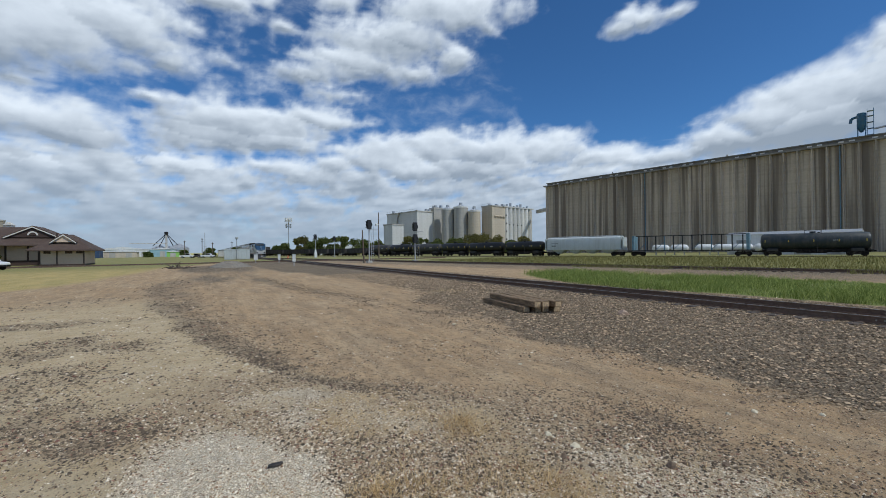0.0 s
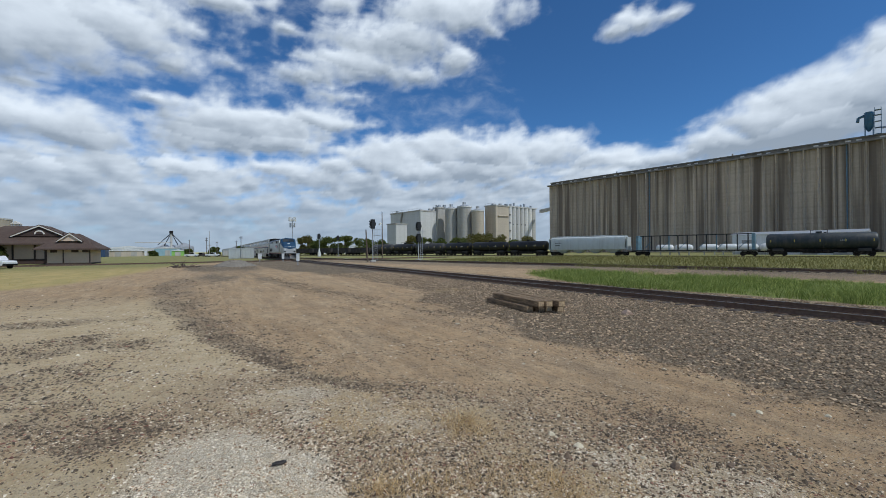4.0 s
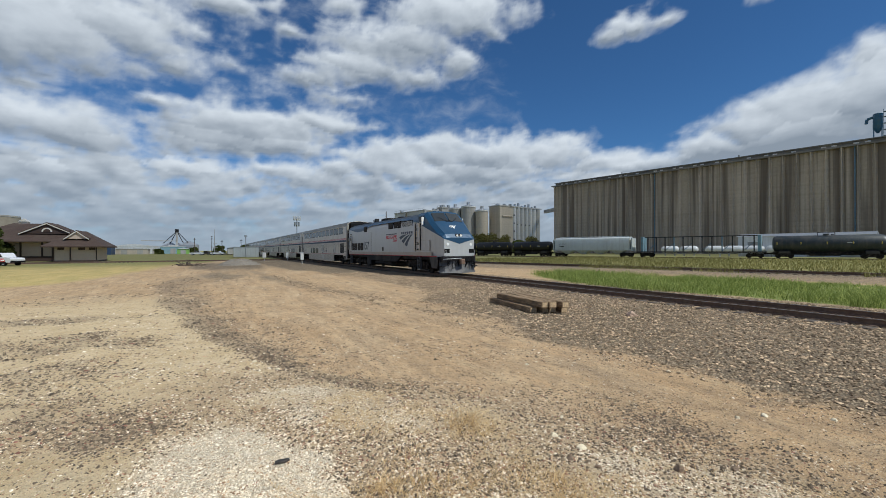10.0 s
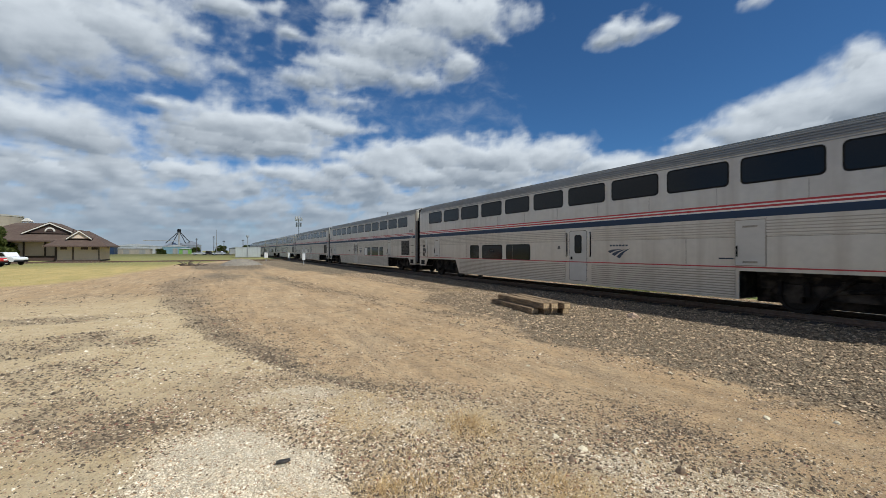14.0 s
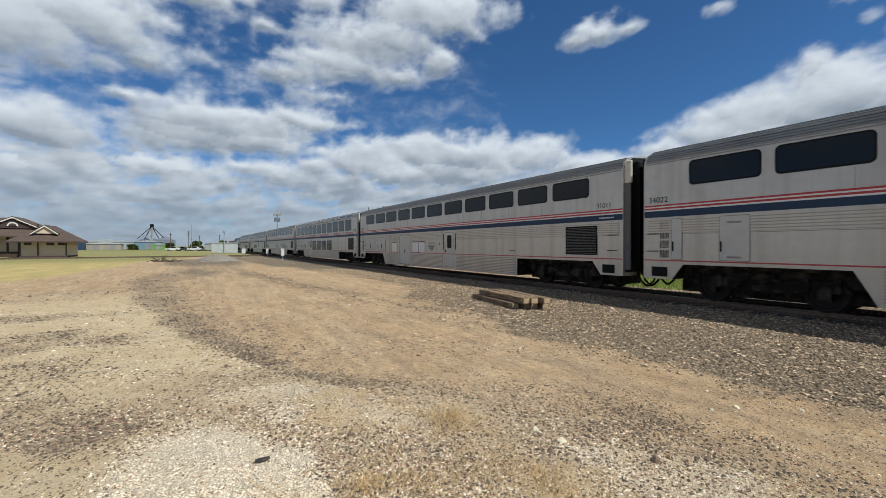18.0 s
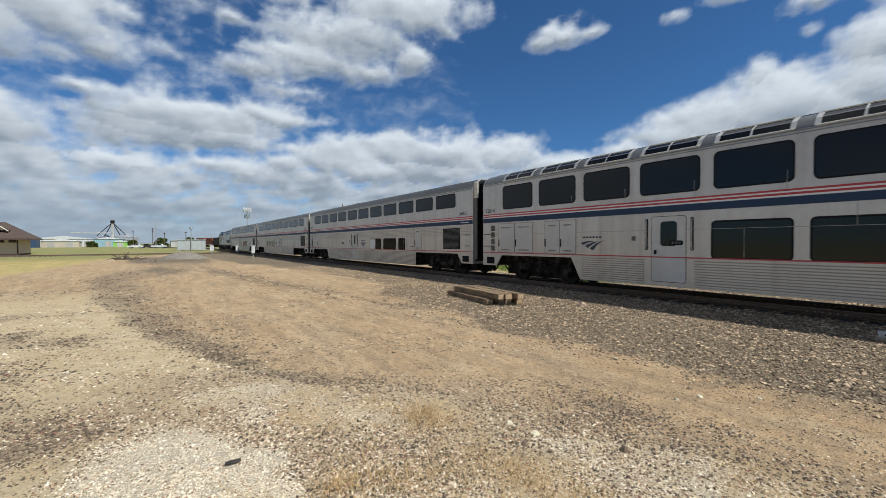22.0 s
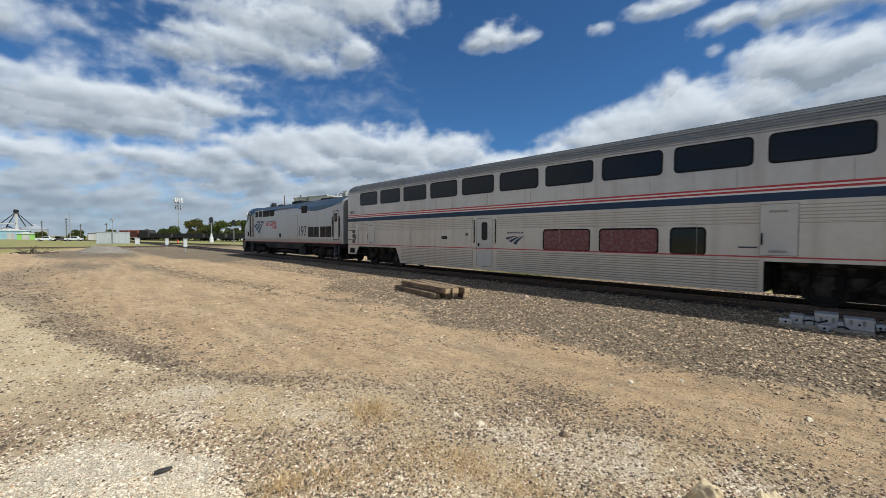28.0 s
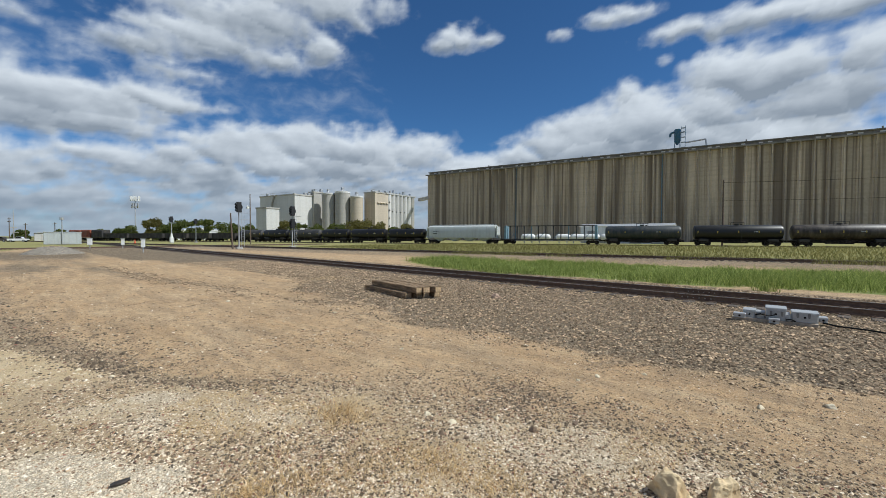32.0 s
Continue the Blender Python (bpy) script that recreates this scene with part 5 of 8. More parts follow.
            for x0, x1 in COACH_WINDOWS:
                win = side_panel("window", round_rect(x0 - h, x1 - h, 3.54, 4.19, 0.1), 0.004, GLASS, car, s)
                side_panel("gasket", round_rect(x0 - h - 0.045, x1 - h + 0.045, 3.495, 4.235, 0.13), 0.002, BLACK, win, s)
        for x0, x1, kind in lower:
            m = {"glass": GLASS, "white": WHITE, "red": CURTAIN}[kind]
            lab = {"glass": "", "white": "window with a white blind", "red": "window with a red patterned curtain"}[kind]
            top = 2.22 if lounge else 1.92
            win = side_panel("window", round_rect(x0 - h, x1 - h, 1.24, top, 0.08), 0.004, m, car, s, label=lab)
            side_panel("gasket", round_rect(x0 - h - 0.05, x1 - h + 0.05, 1.19, top + 0.05, 0.12), 0.002, BLACK, win, s)
        # side door with its window, handrails and step
        d0, d1 = door[0] - h, door[1] - h
        dr = side_panel("door", round_rect(d0 + 0.05, d1 - 0.05, 0.46, 2.45, 0.08), 0.006, DOOR_STEEL, car, s)
        side_panel("door_window", round_rect(d0 + 0.32, d1 - 0.3, 1.55, 2.3, 0.1), 0.010, GLASS, dr, s)
        side_panel("door_frame", round_rect(d0 + 0.035, d1 - 0.035, 0.445, 2.465, 0.09), 0.004, BLACK, dr, s)
        part("handle", Geo().box(d0 + 0.14, d0 + 0.2, s * 1.57 - 0.02, s * 1.57 + 0.02, 1.3, 1.42), BLACK, dr)
        g = Geo()
        for x in (d0 - 0.12, d1 + 0.12):
            side_panel("rail_recess", round_rect(x - 0.05, x + 0.05, 1.42, 2.4, 0.04), 0.003, BLACK, dr, s)
            g.path([(x, s * 1.552, 1.45), (x, s * 1.585, 1.5), (x, s * 1.585, 2.3), (x, s * 1.552, 2.36)], 0.016)
        part("handrail", g, STEEL, car)
        swoosh(car, logo_x - h, 1.42, 0.42, s, DECAL_INK)
        for g in bars(logo_x - h - 0.4, 1.82, 0.8, 0.06, s, 6):
            part("wordmark_bar", g, DECAL_INK, car, "short dark bar")
        # equipment louvre at the front end, lockers at the rear end
        lv = side_panel("louver", round_rect(h - 2.95, h - 1.45, 1.33, 2.42, 0.03), 0.02, BLACK, car, s)
        g = Geo()
        for k in range(17):
            z = 1.38 + k * 0.06
            g.box(h - 2.9, h - 1.5, s * 1.572 - 0.014, s * 1.572 + 0.014, z, z + 0.024)
        part("slats", g, LOUVER, lv)
        for x0, wd in (((1.79, 1.0), (2.84, 0.97), (4.48, 0.68), (5.19, 0.78)) if service else ((1.48, 1.0), (2.54, 1.0), (4.2, 0.72), (4.96, 0.72)) if lounge else ((1.33, 0.3), (2.7, 0.73), (21.05, 0.72))):
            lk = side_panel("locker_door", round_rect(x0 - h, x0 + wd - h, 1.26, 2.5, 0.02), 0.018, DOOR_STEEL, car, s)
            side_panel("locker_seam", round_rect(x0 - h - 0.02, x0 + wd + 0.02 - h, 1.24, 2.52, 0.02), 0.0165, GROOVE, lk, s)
            for z in ((1.32, 2.3) if wd > 0.6 else ()):
                for g in bars(x0 + 0.18 - h, z, wd - 0.36, 0.055, s, 12, 1.569):
                    part("vent_slot", g, GROOVE, lk)
            part("hinge", Geo().box(x0 - h + 0.02, x0 - h + 0.05, s * 1.575 - 0.02, s * 1.575 + 0.01, 1.5, 1.8), BLACK, lk)
        g = Geo()
        for k in range(4):
            side = 1.3 + k * 0.3
            for j in range(6):
                g.box(0.95 - h + j * 0.05, 0.97 - h + j * 0.05, s * 1.555 - 0.01, s * 1.555 + 0.008, side, side + 0.24)
        part("vent", g, LOUVER, car)
        for x in (0.75, PITCH - 0.75):
            for z in (1.5, 2.05):
                g = Geo()
                g.path([(x - h - 0.22, s * 1.552, z), (x - h - 0.22, s * 1.61, z), (x - h + 0.12, s * 1.61, z), (x - h + 0.12, s * 1.552, z)], 0.013)
                part("grab_iron", g, BLACK, car)
        for x in (0.68, PITCH - 1.22):
            g = Geo()
            g.box(x - h, x - h + 0.5, s * 1.553 - 0.02, s * 1.553 + 0.003, 0.7, 1.0)
            part("step_well", g, BLACK, car)
        for g in bars(h - 1.36, 2.655, 0.62, 0.05, s, 9, 1.555):
            part("stripe_mark", g, WHITE, car, "small white bar on the blue stripe")
        if service:
            sd = side_panel("service_door", round_rect(8.55 - h, 10.2 - h, 0.42, 2.42, 0.12), 0.024, DOOR_STEEL, car, s, label="wide flush service door")
            side_panel("door_seam", round_rect(8.51 - h, 10.24 - h, 0.38, 2.46, 0.15), 0.021, LOUVER, sd, s)
            side_panel("door_border", round_rect(8.42 - h, 10.33 - h, 0.33, 2.54, 0.05), 0.019, STEEL, sd, s)
            part("handle", Geo().tube((9.35 - h, s * 1.585, 1.2), (9.45 - h, s * 1.585, 1.42), 0.02, n=6), BLACK, sd)
        for xn in ((0.55, h) if number else ()):
            x0, x1 = (xn - h, xn - h + 0.92) if xn < 5 else (h - 1.5, h - 0.58)
            turn = pose(x0 if s < 0 else x1, s * 1.556, 3.05, 90, 0, 0 if s < 0 else 180)
            letters("number", number, 0.26, turn, NUM_INK, car, label="dark car number " + number)
    # dark plates added over the steel ends of the truck wells, standing in for shade
    for c0, c1 in cuts:
        for xw in (c0 + 0.012, c1 - 0.012):
            part("well_wall", Geo().box(xw - 0.01, xw + 0.01, -1.54, 1.54, 0.34 if abs(xw) < 9.5 else 0.64, 1.1), UNDER, car)
    # ends: gangway, end sheets, couplers and hoses
    for e in (-1, 1):
        x = L1 if e > 0 else L0
        g = Geo().box(min(x, x + e * 0.33), max(x, x + e * 0.33), -1.15, 1.15, 1.0, 4.62, chamfer=0.05)
        part("gangway", g, BLACK, car, "black rubber gangway bellows")
        if e > 0:
            for s in (-1, 1):
                part("gap_panel", Geo().box(x - 0.02, x + 0.26, s * 1.44 - 0.05, s * 1.44 + 0.05, 3.85, 4.62, chamfer=0.03), GAP_CREAM, car, "cream end diaphragm panel")
                part("gap_panel", Geo().box(x - 0.02, x + 0.24, s * 1.47 - 0.04, s * 1.47 + 0.04, 0.85, 3.85, chamfer=0.03), GAP_DARK, car, "dark grey end diaphragm panel")
        g = Geo().prism([(y * 0.97, z) for y, z in body_outline(0.75, 1.5, 4.86)], x, x + e * 0.06, "x")
        part("end_sheet", g, LOCO_DARK, car)
        g = Geo()
        for y in (-0.85, 0.85):
            g.box(min(x, x + e * 0.3), max(x, x + e * 0.3), y - 0.06, y + 0.06, 2.6, 4.5)
        part("end_post", g, STEEL, car)
        g = Geo().box(min(x - e * 0.8, x + e * 0.40), max(x - e * 0.8, x + e * 0.40), -0.14, 0.14, 0.72, 1.0, chamfer=0.03)
        part("coupler", g, UNDER, car)
        g = Geo()
        for y in (-0.75, -0.5, 0.5):
            g.path([(x, y, 0.8), (x + e * 0.15, y, 0.45), (x + e * 0.34, y, 0.28), (x + e * 0.40, y, 0.3)], 0.035)
        part("hose", g, BLACK, car)
    for x in (3.5 - h, PITCH - 3.5 - h):
        truck(car, x)
        # brake gear with added dark infill that stands in for shade behind the wheels
        part("brake_gear", Geo().box(x - 2.33, x + 2.33, -0.66, 0.66, 0.22, 1.08).box(x - 2.1, x + 2.15, -1.0, -0.8, 0.62, 1.05).box(x - 2.1, x + 2.15, 0.8, 1.0, 0.62, 1.05).box(x - 2.05, x + 2.05, -1.3, 1.3, 1.0, 1.12), UNDER, car)
        for s in (-1, 1):
            part("damper", Geo().tube((x - 0.6, s * 1.2, 0.5), (x - 0.1, s * 1.2, 0.95), 0.06, n=8), UNDER, car)
    g = Geo()
    for x in (-5.0, -1.0, 3.2):
        g.box(x - 1.4, x + 1.4, -1.2, 1.2, 0.33, 0.55)
    part("underfloor_box", g, UNDER, car)
    return car


def bars(x, z, w, hgt, s, n, y=1.55):
    """A row of short plain bars in place of lettering, one Geo each."""
    step = w / n
    for k in range(n):
        yield Geo().box(x + k * step, x + k * step + step * 0.68, s * (y + 0.003) - 0.003, s * (y + 0.003) + 0.003, z, z + hgt)


GAP_CREAM = mat("diaphragm_cream", (0.62, 0.59, 0.5), 0.7, 0, 0.1, 6, 0.2, 2)
GAP_DARK = mat("diaphragm_dark", (0.13, 0.122, 0.112), 0.8, 0, 0.2, 6)
CURTAIN = mat("curtain", (0.17, 0.04, 0.04), 0.5, 0, 0.5, 22, 0.5, 9, dirt=(0.3, 0.25, 0.22))
DOOR_STEEL = mat("door_steel", (0.55, 0.53, 0.49), 0.5, 0.3, 0.06, 6, 0.15, 0.8)
COACH_LOW = [(14.7, 16.45, "glass"), (16.85, 18.6, "glass"), (19.0, 19.82, "glass")]


def loco_outline(k=1.0, top=4.36, zb=1.2, w=1.52):
    """Half rings of the hood: straight sides, canted roof."""
    side = [(w, zb), (w, 3.55), (w - 0.03, 3.8), (w - 0.22, 4.08), (w - 0.62, top - 0.08), (w - 1.1, top)]
    return [(-y * k, z) for y, z in side] + [(y * k, z) for y, z in reversed(side)]


def locomotive(number, label):
    """A monocoque diesel locomotive; x from its rear gap (0) to its nose (21.4), centred at half."""
    lo = thing("locomotive", label, "locomotive", "locomotives of the passenger train")
    h = LOCO / 2
    w = 1.52
    X = lambda v: v - h
    ring = lambda x, o: [(X(x), y, z) for y, z in o]
    main = loco_outline()
    part("hood", Geo().loft([ring(0.35, loco_outline(0.97)), ring(0.55, main), ring(18.05, main)]), SILVER, lo, "silver painted hood side", smooth=True)
    # cab and nose: rings that lean back, split by colour into silver sides below and blue above
    def nose_w(x):
        return w - max(0.0, (x - 18.6)) ** 2 * 0.042

    def slope(x):
        """Top height of the nose at x."""
        return float(np.interp(x, [18.0, 18.95, 19.15, 19.95, 21.16, 21.34], [4.42, 4.42, 4.33, 3.64, 2.72, 2.52]))
    xs = [18.05, 18.95, 19.15, 19.95, 20.55, 21.16]
    edge = lambda x: 3.62 - (x - 18.05) * 0.36      # lower edge of the blue
    low, high = [], []
    for x in xs:
        ww, zt, ze = nose_w(x), slope(x), min(edge(x), slope(x) - 0.25)
        low.append([(X(x), -ww, 1.2), (X(x), -ww, ze + 0.01), (X(x), -ww * 0.9, ze - 0.1), (X(x), ww * 0.9, ze - 0.1), (X(x), ww, ze + 0.01), (X(x), ww, 1.2)])
        sh = min(zt - 0.03, max(ze + 0.06, zt - 0.34))
        half = [(ww, ze), (ww * 0.985, sh), (ww * 0.80, zt - 0.10 * min(1, zt - ze)), (ww * 0.45, zt - 0.01), (0, zt)]
        high.append([(X(x), -y, z) for y, z in half] + [(X(x), y, z) for y, z in reversed(half[:-1])])
    xf = 21.32
    ww = nose_w(xf) * 0.96
    ze = min(edge(xf), slope(xf) - 0.1)
    low.append([(X(xf), -ww, 1.2), (X(xf), -ww, 2.37), (X(xf), -ww * 0.9, 2.365), (X(xf), ww * 0.9, 2.365), (X(xf), ww, 2.37), (X(xf), ww, 1.2)])
    part("nose", Geo().loft(low), SILVER, lo, "silver lower nose")
    high.append([(X(xf), -y, z) for y, z in [(ww, 2.36), (ww * .98, 2.40), (ww * .85, 2.44), (ww * .6, 2.47), (0, 2.48)]] + [(X(xf), y, z) for y, z in reversed([(ww, 2.36), (ww * .98, 2.40), (ww * .85, 2.44), (ww * .6, 2.47)])])
    part("cab_shell", Geo().loft(high), LOCO_BLUE, lo, "glossy dark blue cab and nose")
    # windscreens, sloped
    for s in (-1, 1):
        a, b = (19.2, slope(19.2)), (19.9, slope(19.9))
        g = Geo()
        off = 0.03
        v = []
        for (x, z), y0, y1 in ((a, 0.05, 1.06), (b, 0.05, 1.12)):
            v += [(X(x) + off, s * y0, z + off * 0.6), (X(x) + off, s * y1, z - 0.07 + off * 0.6)]
        g.add(v, [(0, 1, 3, 2)])
        ws = part("windscreen", g, SCREEN, lo)
        part("wiper", Geo().tube((X(20.0), s * 0.3, 3.68), (X(19.65), s * 0.75, 3.96), 0.012, n=5), BLACK, ws)
        part("side_window", Geo().prism(round_rect(X(18.2), X(18.98), 3.56, 4.02, 0.06), s * 1.3, s * (w + 0.005)), GLASS, lo)
        part("mirror", Geo().box(X(18.98), X(19.06), s * 1.54, s * 1.68, 3.42, 3.96, chamfer=0.02), LAMP_GLASS, lo, "tall white-edged mirror")
        # blue band that sweeps along the roof edge
        g = Geo()
        up, dn = [], []
        for k in range(25):
            x = 0.6 + k * 0.74
            base = 3.93 if x > 8.2 else 3.93 - 0.45 * math.sin(math.pi * min(1, max(0, (8.2 - x) / 8.0))) ** 1.2
            if x > 16:
                base = 3.93 - (x - 16) * 0.15
            up.append((X(x), s * 1.30, 4.10))
            dn.append((X(x), s * (w + 0.006), base))
        mid = [(p[0], s * (w - 0.02 + 0.006), 3.81 if d[2] < 3.8 else max(3.8, d[2])) for p, d in zip(up, dn)]
        v, f = quad_strip(dn, mid)
        g.add(v, f)
        v, f = quad_strip(mid, [(p[0], p[1] + s * 0.008, p[2] - 0.005) for p in up])
        g.add(v, f)
        part("blue_band", g, LOCO_BLUE, lo, "dark blue sweep along the roof edge")
        P = lambda nm, x0, x1, z0, z1, m, d=0.006, r=0.03, lab="", par=lo: part(nm, Geo().prism(round_rect(X(x0), X(x1), z0, z1, r), s * (w - 0.04), s * (w + d)), m, par, lab)
        P("sill_stripe", 0.5, 20.9, 1.2, 1.245, RED, lab="thin red stripe")
        P("lower_band", 0.5, 20.2, 1.25, 1.5, LOWBAND, 0.003, lab="dusty beige lower side")
        # rear intakes with slats
        for x0, x1 in ((1.8, 2.65), (2.7, 3.55), (3.75, 4.6), (4.65, 5.5)):
            v = P("intake", x0, x1, 1.64, 2.36, BLACK)
            g = Geo()
            for k in range(11):
                z = 1.67 + k * 0.062
                g.box(X(x0 + 0.04), X(x1 - 0.04), s * (w + 0.008) - 0.012, s * (w + 0.008) + 0.012, z, z + 0.03)
            part("slats", g, INTAKE, v)
        for x0, x1 in ((1.75, 3.6), (3.7, 5.55)):
            P("intake_frame", x0, x1, 1.59, 2.41, SILVER, 0.003)
        for x0, x1 in ((5.7, 6.65), (12.25, 13.35), (13.47, 14.2), (14.24, 14.96)):
            v = P("upper_vent", x0, x1, 3.40, 3.93, BLACK)
            g = Geo()
            for k in range(8):
                z = 3.47 + k * 0.056
                g.box(X(x0 + 0.03), X(x1 - 0.03), s * (w + 0.006) - 0.014, s * (w + 0.006) + 0.012, z, z + 0.022)
            part("slats", g, INTAKE, v)
        if number == "197":
            for x0, x1 in ((16.2, 16.95), (15.2, 15.98)):
                P("vent_frame", x0 - 0.12, x1 + 0.12, 3.36, 4.0, SILVER, 0.012)
                v = P("upper_vent", x0, x1, 3.42, 3.95, BLACK, 0.014)
                g = Geo()
                for k in range(8):
                    z = 3.45 + k * 0.06
                    g.box(X(x0 + 0.03), X(x1 - 0.03), s * (w + 0.014) - 0.014, s * (w + 0.014) + 0.012, z, z + 0.022)
                part("slats", g, INTAKE, v)
        v = P("side_grille", 15.2, 17.15, 3.45, 3.88, LOCO_DARK) if number == "157" else lo
        g = Geo()
        for k in range(9):
            z = 3.47 + k * 0.041
            g.box(X(15.23), X(17.12), s * (w + 0.008) - 0.012, s * (w + 0.008) + 0.01, z, z + 0.022)
        part("slats", g, SILVER, v) if number == "157" else None
        ap = P("access_panel", 7.38, 7.97, 1.55, 3.28, SILVER, 0.008, 0.02)
        P("panel_seam", 7.365, 7.985, 1.535, 3.295, LOUVER, 0.004, 0.02, par=ap)
        fp = P("fuel_port", 10.75, 11.1, 1.58, 1.92, LOCO_DARK, 0.004, 0.04)
        P("fuel_cap", 10.82, 11.03, 1.62, 1.8, WHEEL, 0.03, 0.05, par=fp)
        # doors
        P("door_frame", 0.9, 1.6, 1.46, 3.37, LOCO_DARK, 0.004, 0.05)
        rd = P("rear_door", 0.95, 1.55, 1.5, 3.32, DOOR_STEEL, 0.008, 0.05)
        P("door_window", 1.04, 1.46, 2.65, 3.2, GLASS, 0.012, 0.08, par=rd)
        P("door_frame", 17.78, 18.34, 1.60, 3.45, GROOVE, 0.003, 0.03)
        cd = P("cab_door", 17.80, 18.32, 2.22, 3.43, SILVER, 0.006, 0.02)
        P("door_gasket", 17.80, 18.32, 2.195, 2.22, BLACK, 0.007, 0.01, par=cd)
        P("recess_grip", 17.83, 17.97, 3.06, 3.22, BLACK, 0.009, 0.02, par=cd)
        P("recess_grip", 17.83, 17.97, 2.42, 2.58, BLACK, 0.009, 0.02, par=cd)
        P("door_strip", 17.83, 17.87, 2.64, 3.0, YELLOW_TRIM, 0.009, 0.01, "narrow yellow strip", par=cd)
        P("step_panel", 17.83, 18.29, 1.64, 2.16, SILVER, 0.006, 0.02, par=cd)
        for z in (1.66, 2.04):
            P("step_recess", 17.87, 18.25, z, z + 0.09, BLACK, 0.009, 0.02, par=cd)
        for x in (17.67, 18.47, 0.8, 1.68):
            z0, z1 = (1.62, 3.6) if x > 10 else (1.65, 3.0)
            g = Geo().path([(X(x), s * (w - 0.01), z0), (X(x), s * (w + 0.09), z0 + 0.03), (X(x), s * (w + 0.09), z1 - 0.03), (X(x), s * (w - 0.01), z1)], 0.045 if x > 10 else 0.03, 8)
            P("rail_recess", x - 0.07, x + 0.07, z0 - 0.02, z1 + 0.02, BLACK, 0.005, 0.03)
            part("handrail", g, STEEL, lo, "bright vertical handrail")
        P("panel_seam", 18.59, 19.91, 1.61, 2.33, GROOVE, 0.002, 0.03)
        P("nose_panel", 18.6, 19.9, 1.62, 2.32, SILVER, 0.004, 0.03)
        P("nose_vent", 18.72, 19.3, 1.68, 2.12, BLACK, 0.006, 0.03) if number == "197" else None
        for x0, x1, n in ((1.0, 1.5, 3), (17.88, 18.30, 4)):
            ld = part("ladder", Geo().box(X(x0) - 0.025, X(x1) + 0.025, s * (w - 0.09) - 0.07, s * (w - 0.09) + 0.07, 1.12, 1.19), LOCO_DARK, lo)
            for k in range(n):
                z = 0.3 + k * 0.27
                part("rung", Geo().box(X(x0), X(x1), s * (w - 0.09) - 0.07, s * (w - 0.09) + 0.07, z, z + 0.035), LADDER, ld)
            for x in (x0, x1):
                part("stile", Geo().box(X(x) - 0.025, X(x) + 0.025, s * (w - 0.09) - 0.07, s * (w - 0.09) + 0.07, 0.28, 1.12), LADDER, ld)
        part("wheel_dust_cover", Geo().prism([(X(19.85), 1.19), (X(20.95), 1.19), (X(20.95), 0.42), (X(20.2), 0.42)], s * (w - 0.05), s * (w - 0.012)), DUST_COVER, lo, "dark skirt plate ahead of the wheels")
        g = Geo().prism([(X(5.9), 1.2), (X(14.9), 1.2), (X(14.0), 0.75), (X(13.4), 0.72), (X(7.3), 0.72), (X(6.6), 0.9)], s * 1.30, s * 1.47)
        part("side_sill", g, LOCO_DARK, lo, "dark grey sloped underframe sill")
        # lettering
        if s < 0:
            swoosh(lo, X(16.0), 2.02, 1.18, s, DECAL_INK, w) if number == "157" else None
        flip = number != "157"
        def text(nm, body, x0, x1, z, high, m, bold=0.0, shear=0.0, lab=""):
            """Lettering drawn to a width and a height; heavy letters are laid twice, a little apart."""
            for k in range(2 if bold else 1):
                ob = letters(nm, body, 1.0, Matrix(), m, lo, 0.0, shear, lab)
                co = np.array([v.co[:] for v in ob.data.vertices])
                lo_, hi_ = co.min(0), co.max(0)
                fit = Matrix.Diagonal(((x1 - x0 - bold) / (hi_[0] - lo_[0]), high / (hi_[1] - lo_[1]), 1, 1)) @ Matrix.Translation((-lo_[0], -lo_[1], 0))
                ob.data.transform(fit)
                turn = pose(X(x0) + k * bold if s < 0 else X(x1) - k * bold, s * (w + 0.004 + 0.0015 * k), z, 90, 0, 0 if s < 0 else 180)
                ob.matrix_basis = turn
        text("road_number", number, 5.73, 7.2 if number == "157" else 7.12, 1.69, 0.76, NUM_INK, 0.022, 0, "large dark road number " + number)
        if s > 0 or flip:
            g = Geo()
            for stroke in SWOOSH:
                g.prism([(X(16.0) - 1.18 * px, 2.02 + 1.18 * pz) for px, pz in stroke], s * (w + 0.001), s * (w + 0.006))
            if s > 0:
                part("emblem", g, DECAL_BLUE if flip else DECAL_INK, lo, "dark three-stroke emblem")
        for g in bars(X(15.0 if number == "157" else 14.6), 2.88, 2.25, 0.18, s, 6, w):
            part("wordmark_bar", g, DECAL_INK, lo, "dark bar of the wordmark")
        for g in bars(X(11.8), 2.92, 2.3, 0.08, s, 18, w):
            part("small_wordmark_bar", g, DECAL_INK, lo, "small dark bar")
        text("slogan", "BIG GAME", 11.69, 14.2, 2.57, 0.30, DECAL_RED, 0.05, 0.16, "red slogan BIG GAME")
        text("slogan", "TRAIN", 13.2 if s < 0 else 11.69, 14.2 if s < 0 else 12.7, 2.33, 0.19, DECAL_RED, 0.035, 0.16, "red slogan TRAIN")
    # roof
    part("roof_rib", Geo().box(X(0.6), X(17.6), -0.5, 0.5, 4.33, 4.40), LOCO_ROOF, lo, "dull dark roof walkway")
    for x0, x1, zt in ((3.4, 5.0, 4.45), (8.6, 10.2, 4.54), (12.5, 13.4, 4.44)):
        part("roof_hatch", Geo().box(X(x0), X(x1), -0.8, 0.8, 4.2, zt, chamfer=0.05), LOCO_DARK, lo, "dark radiator and fan hatch")
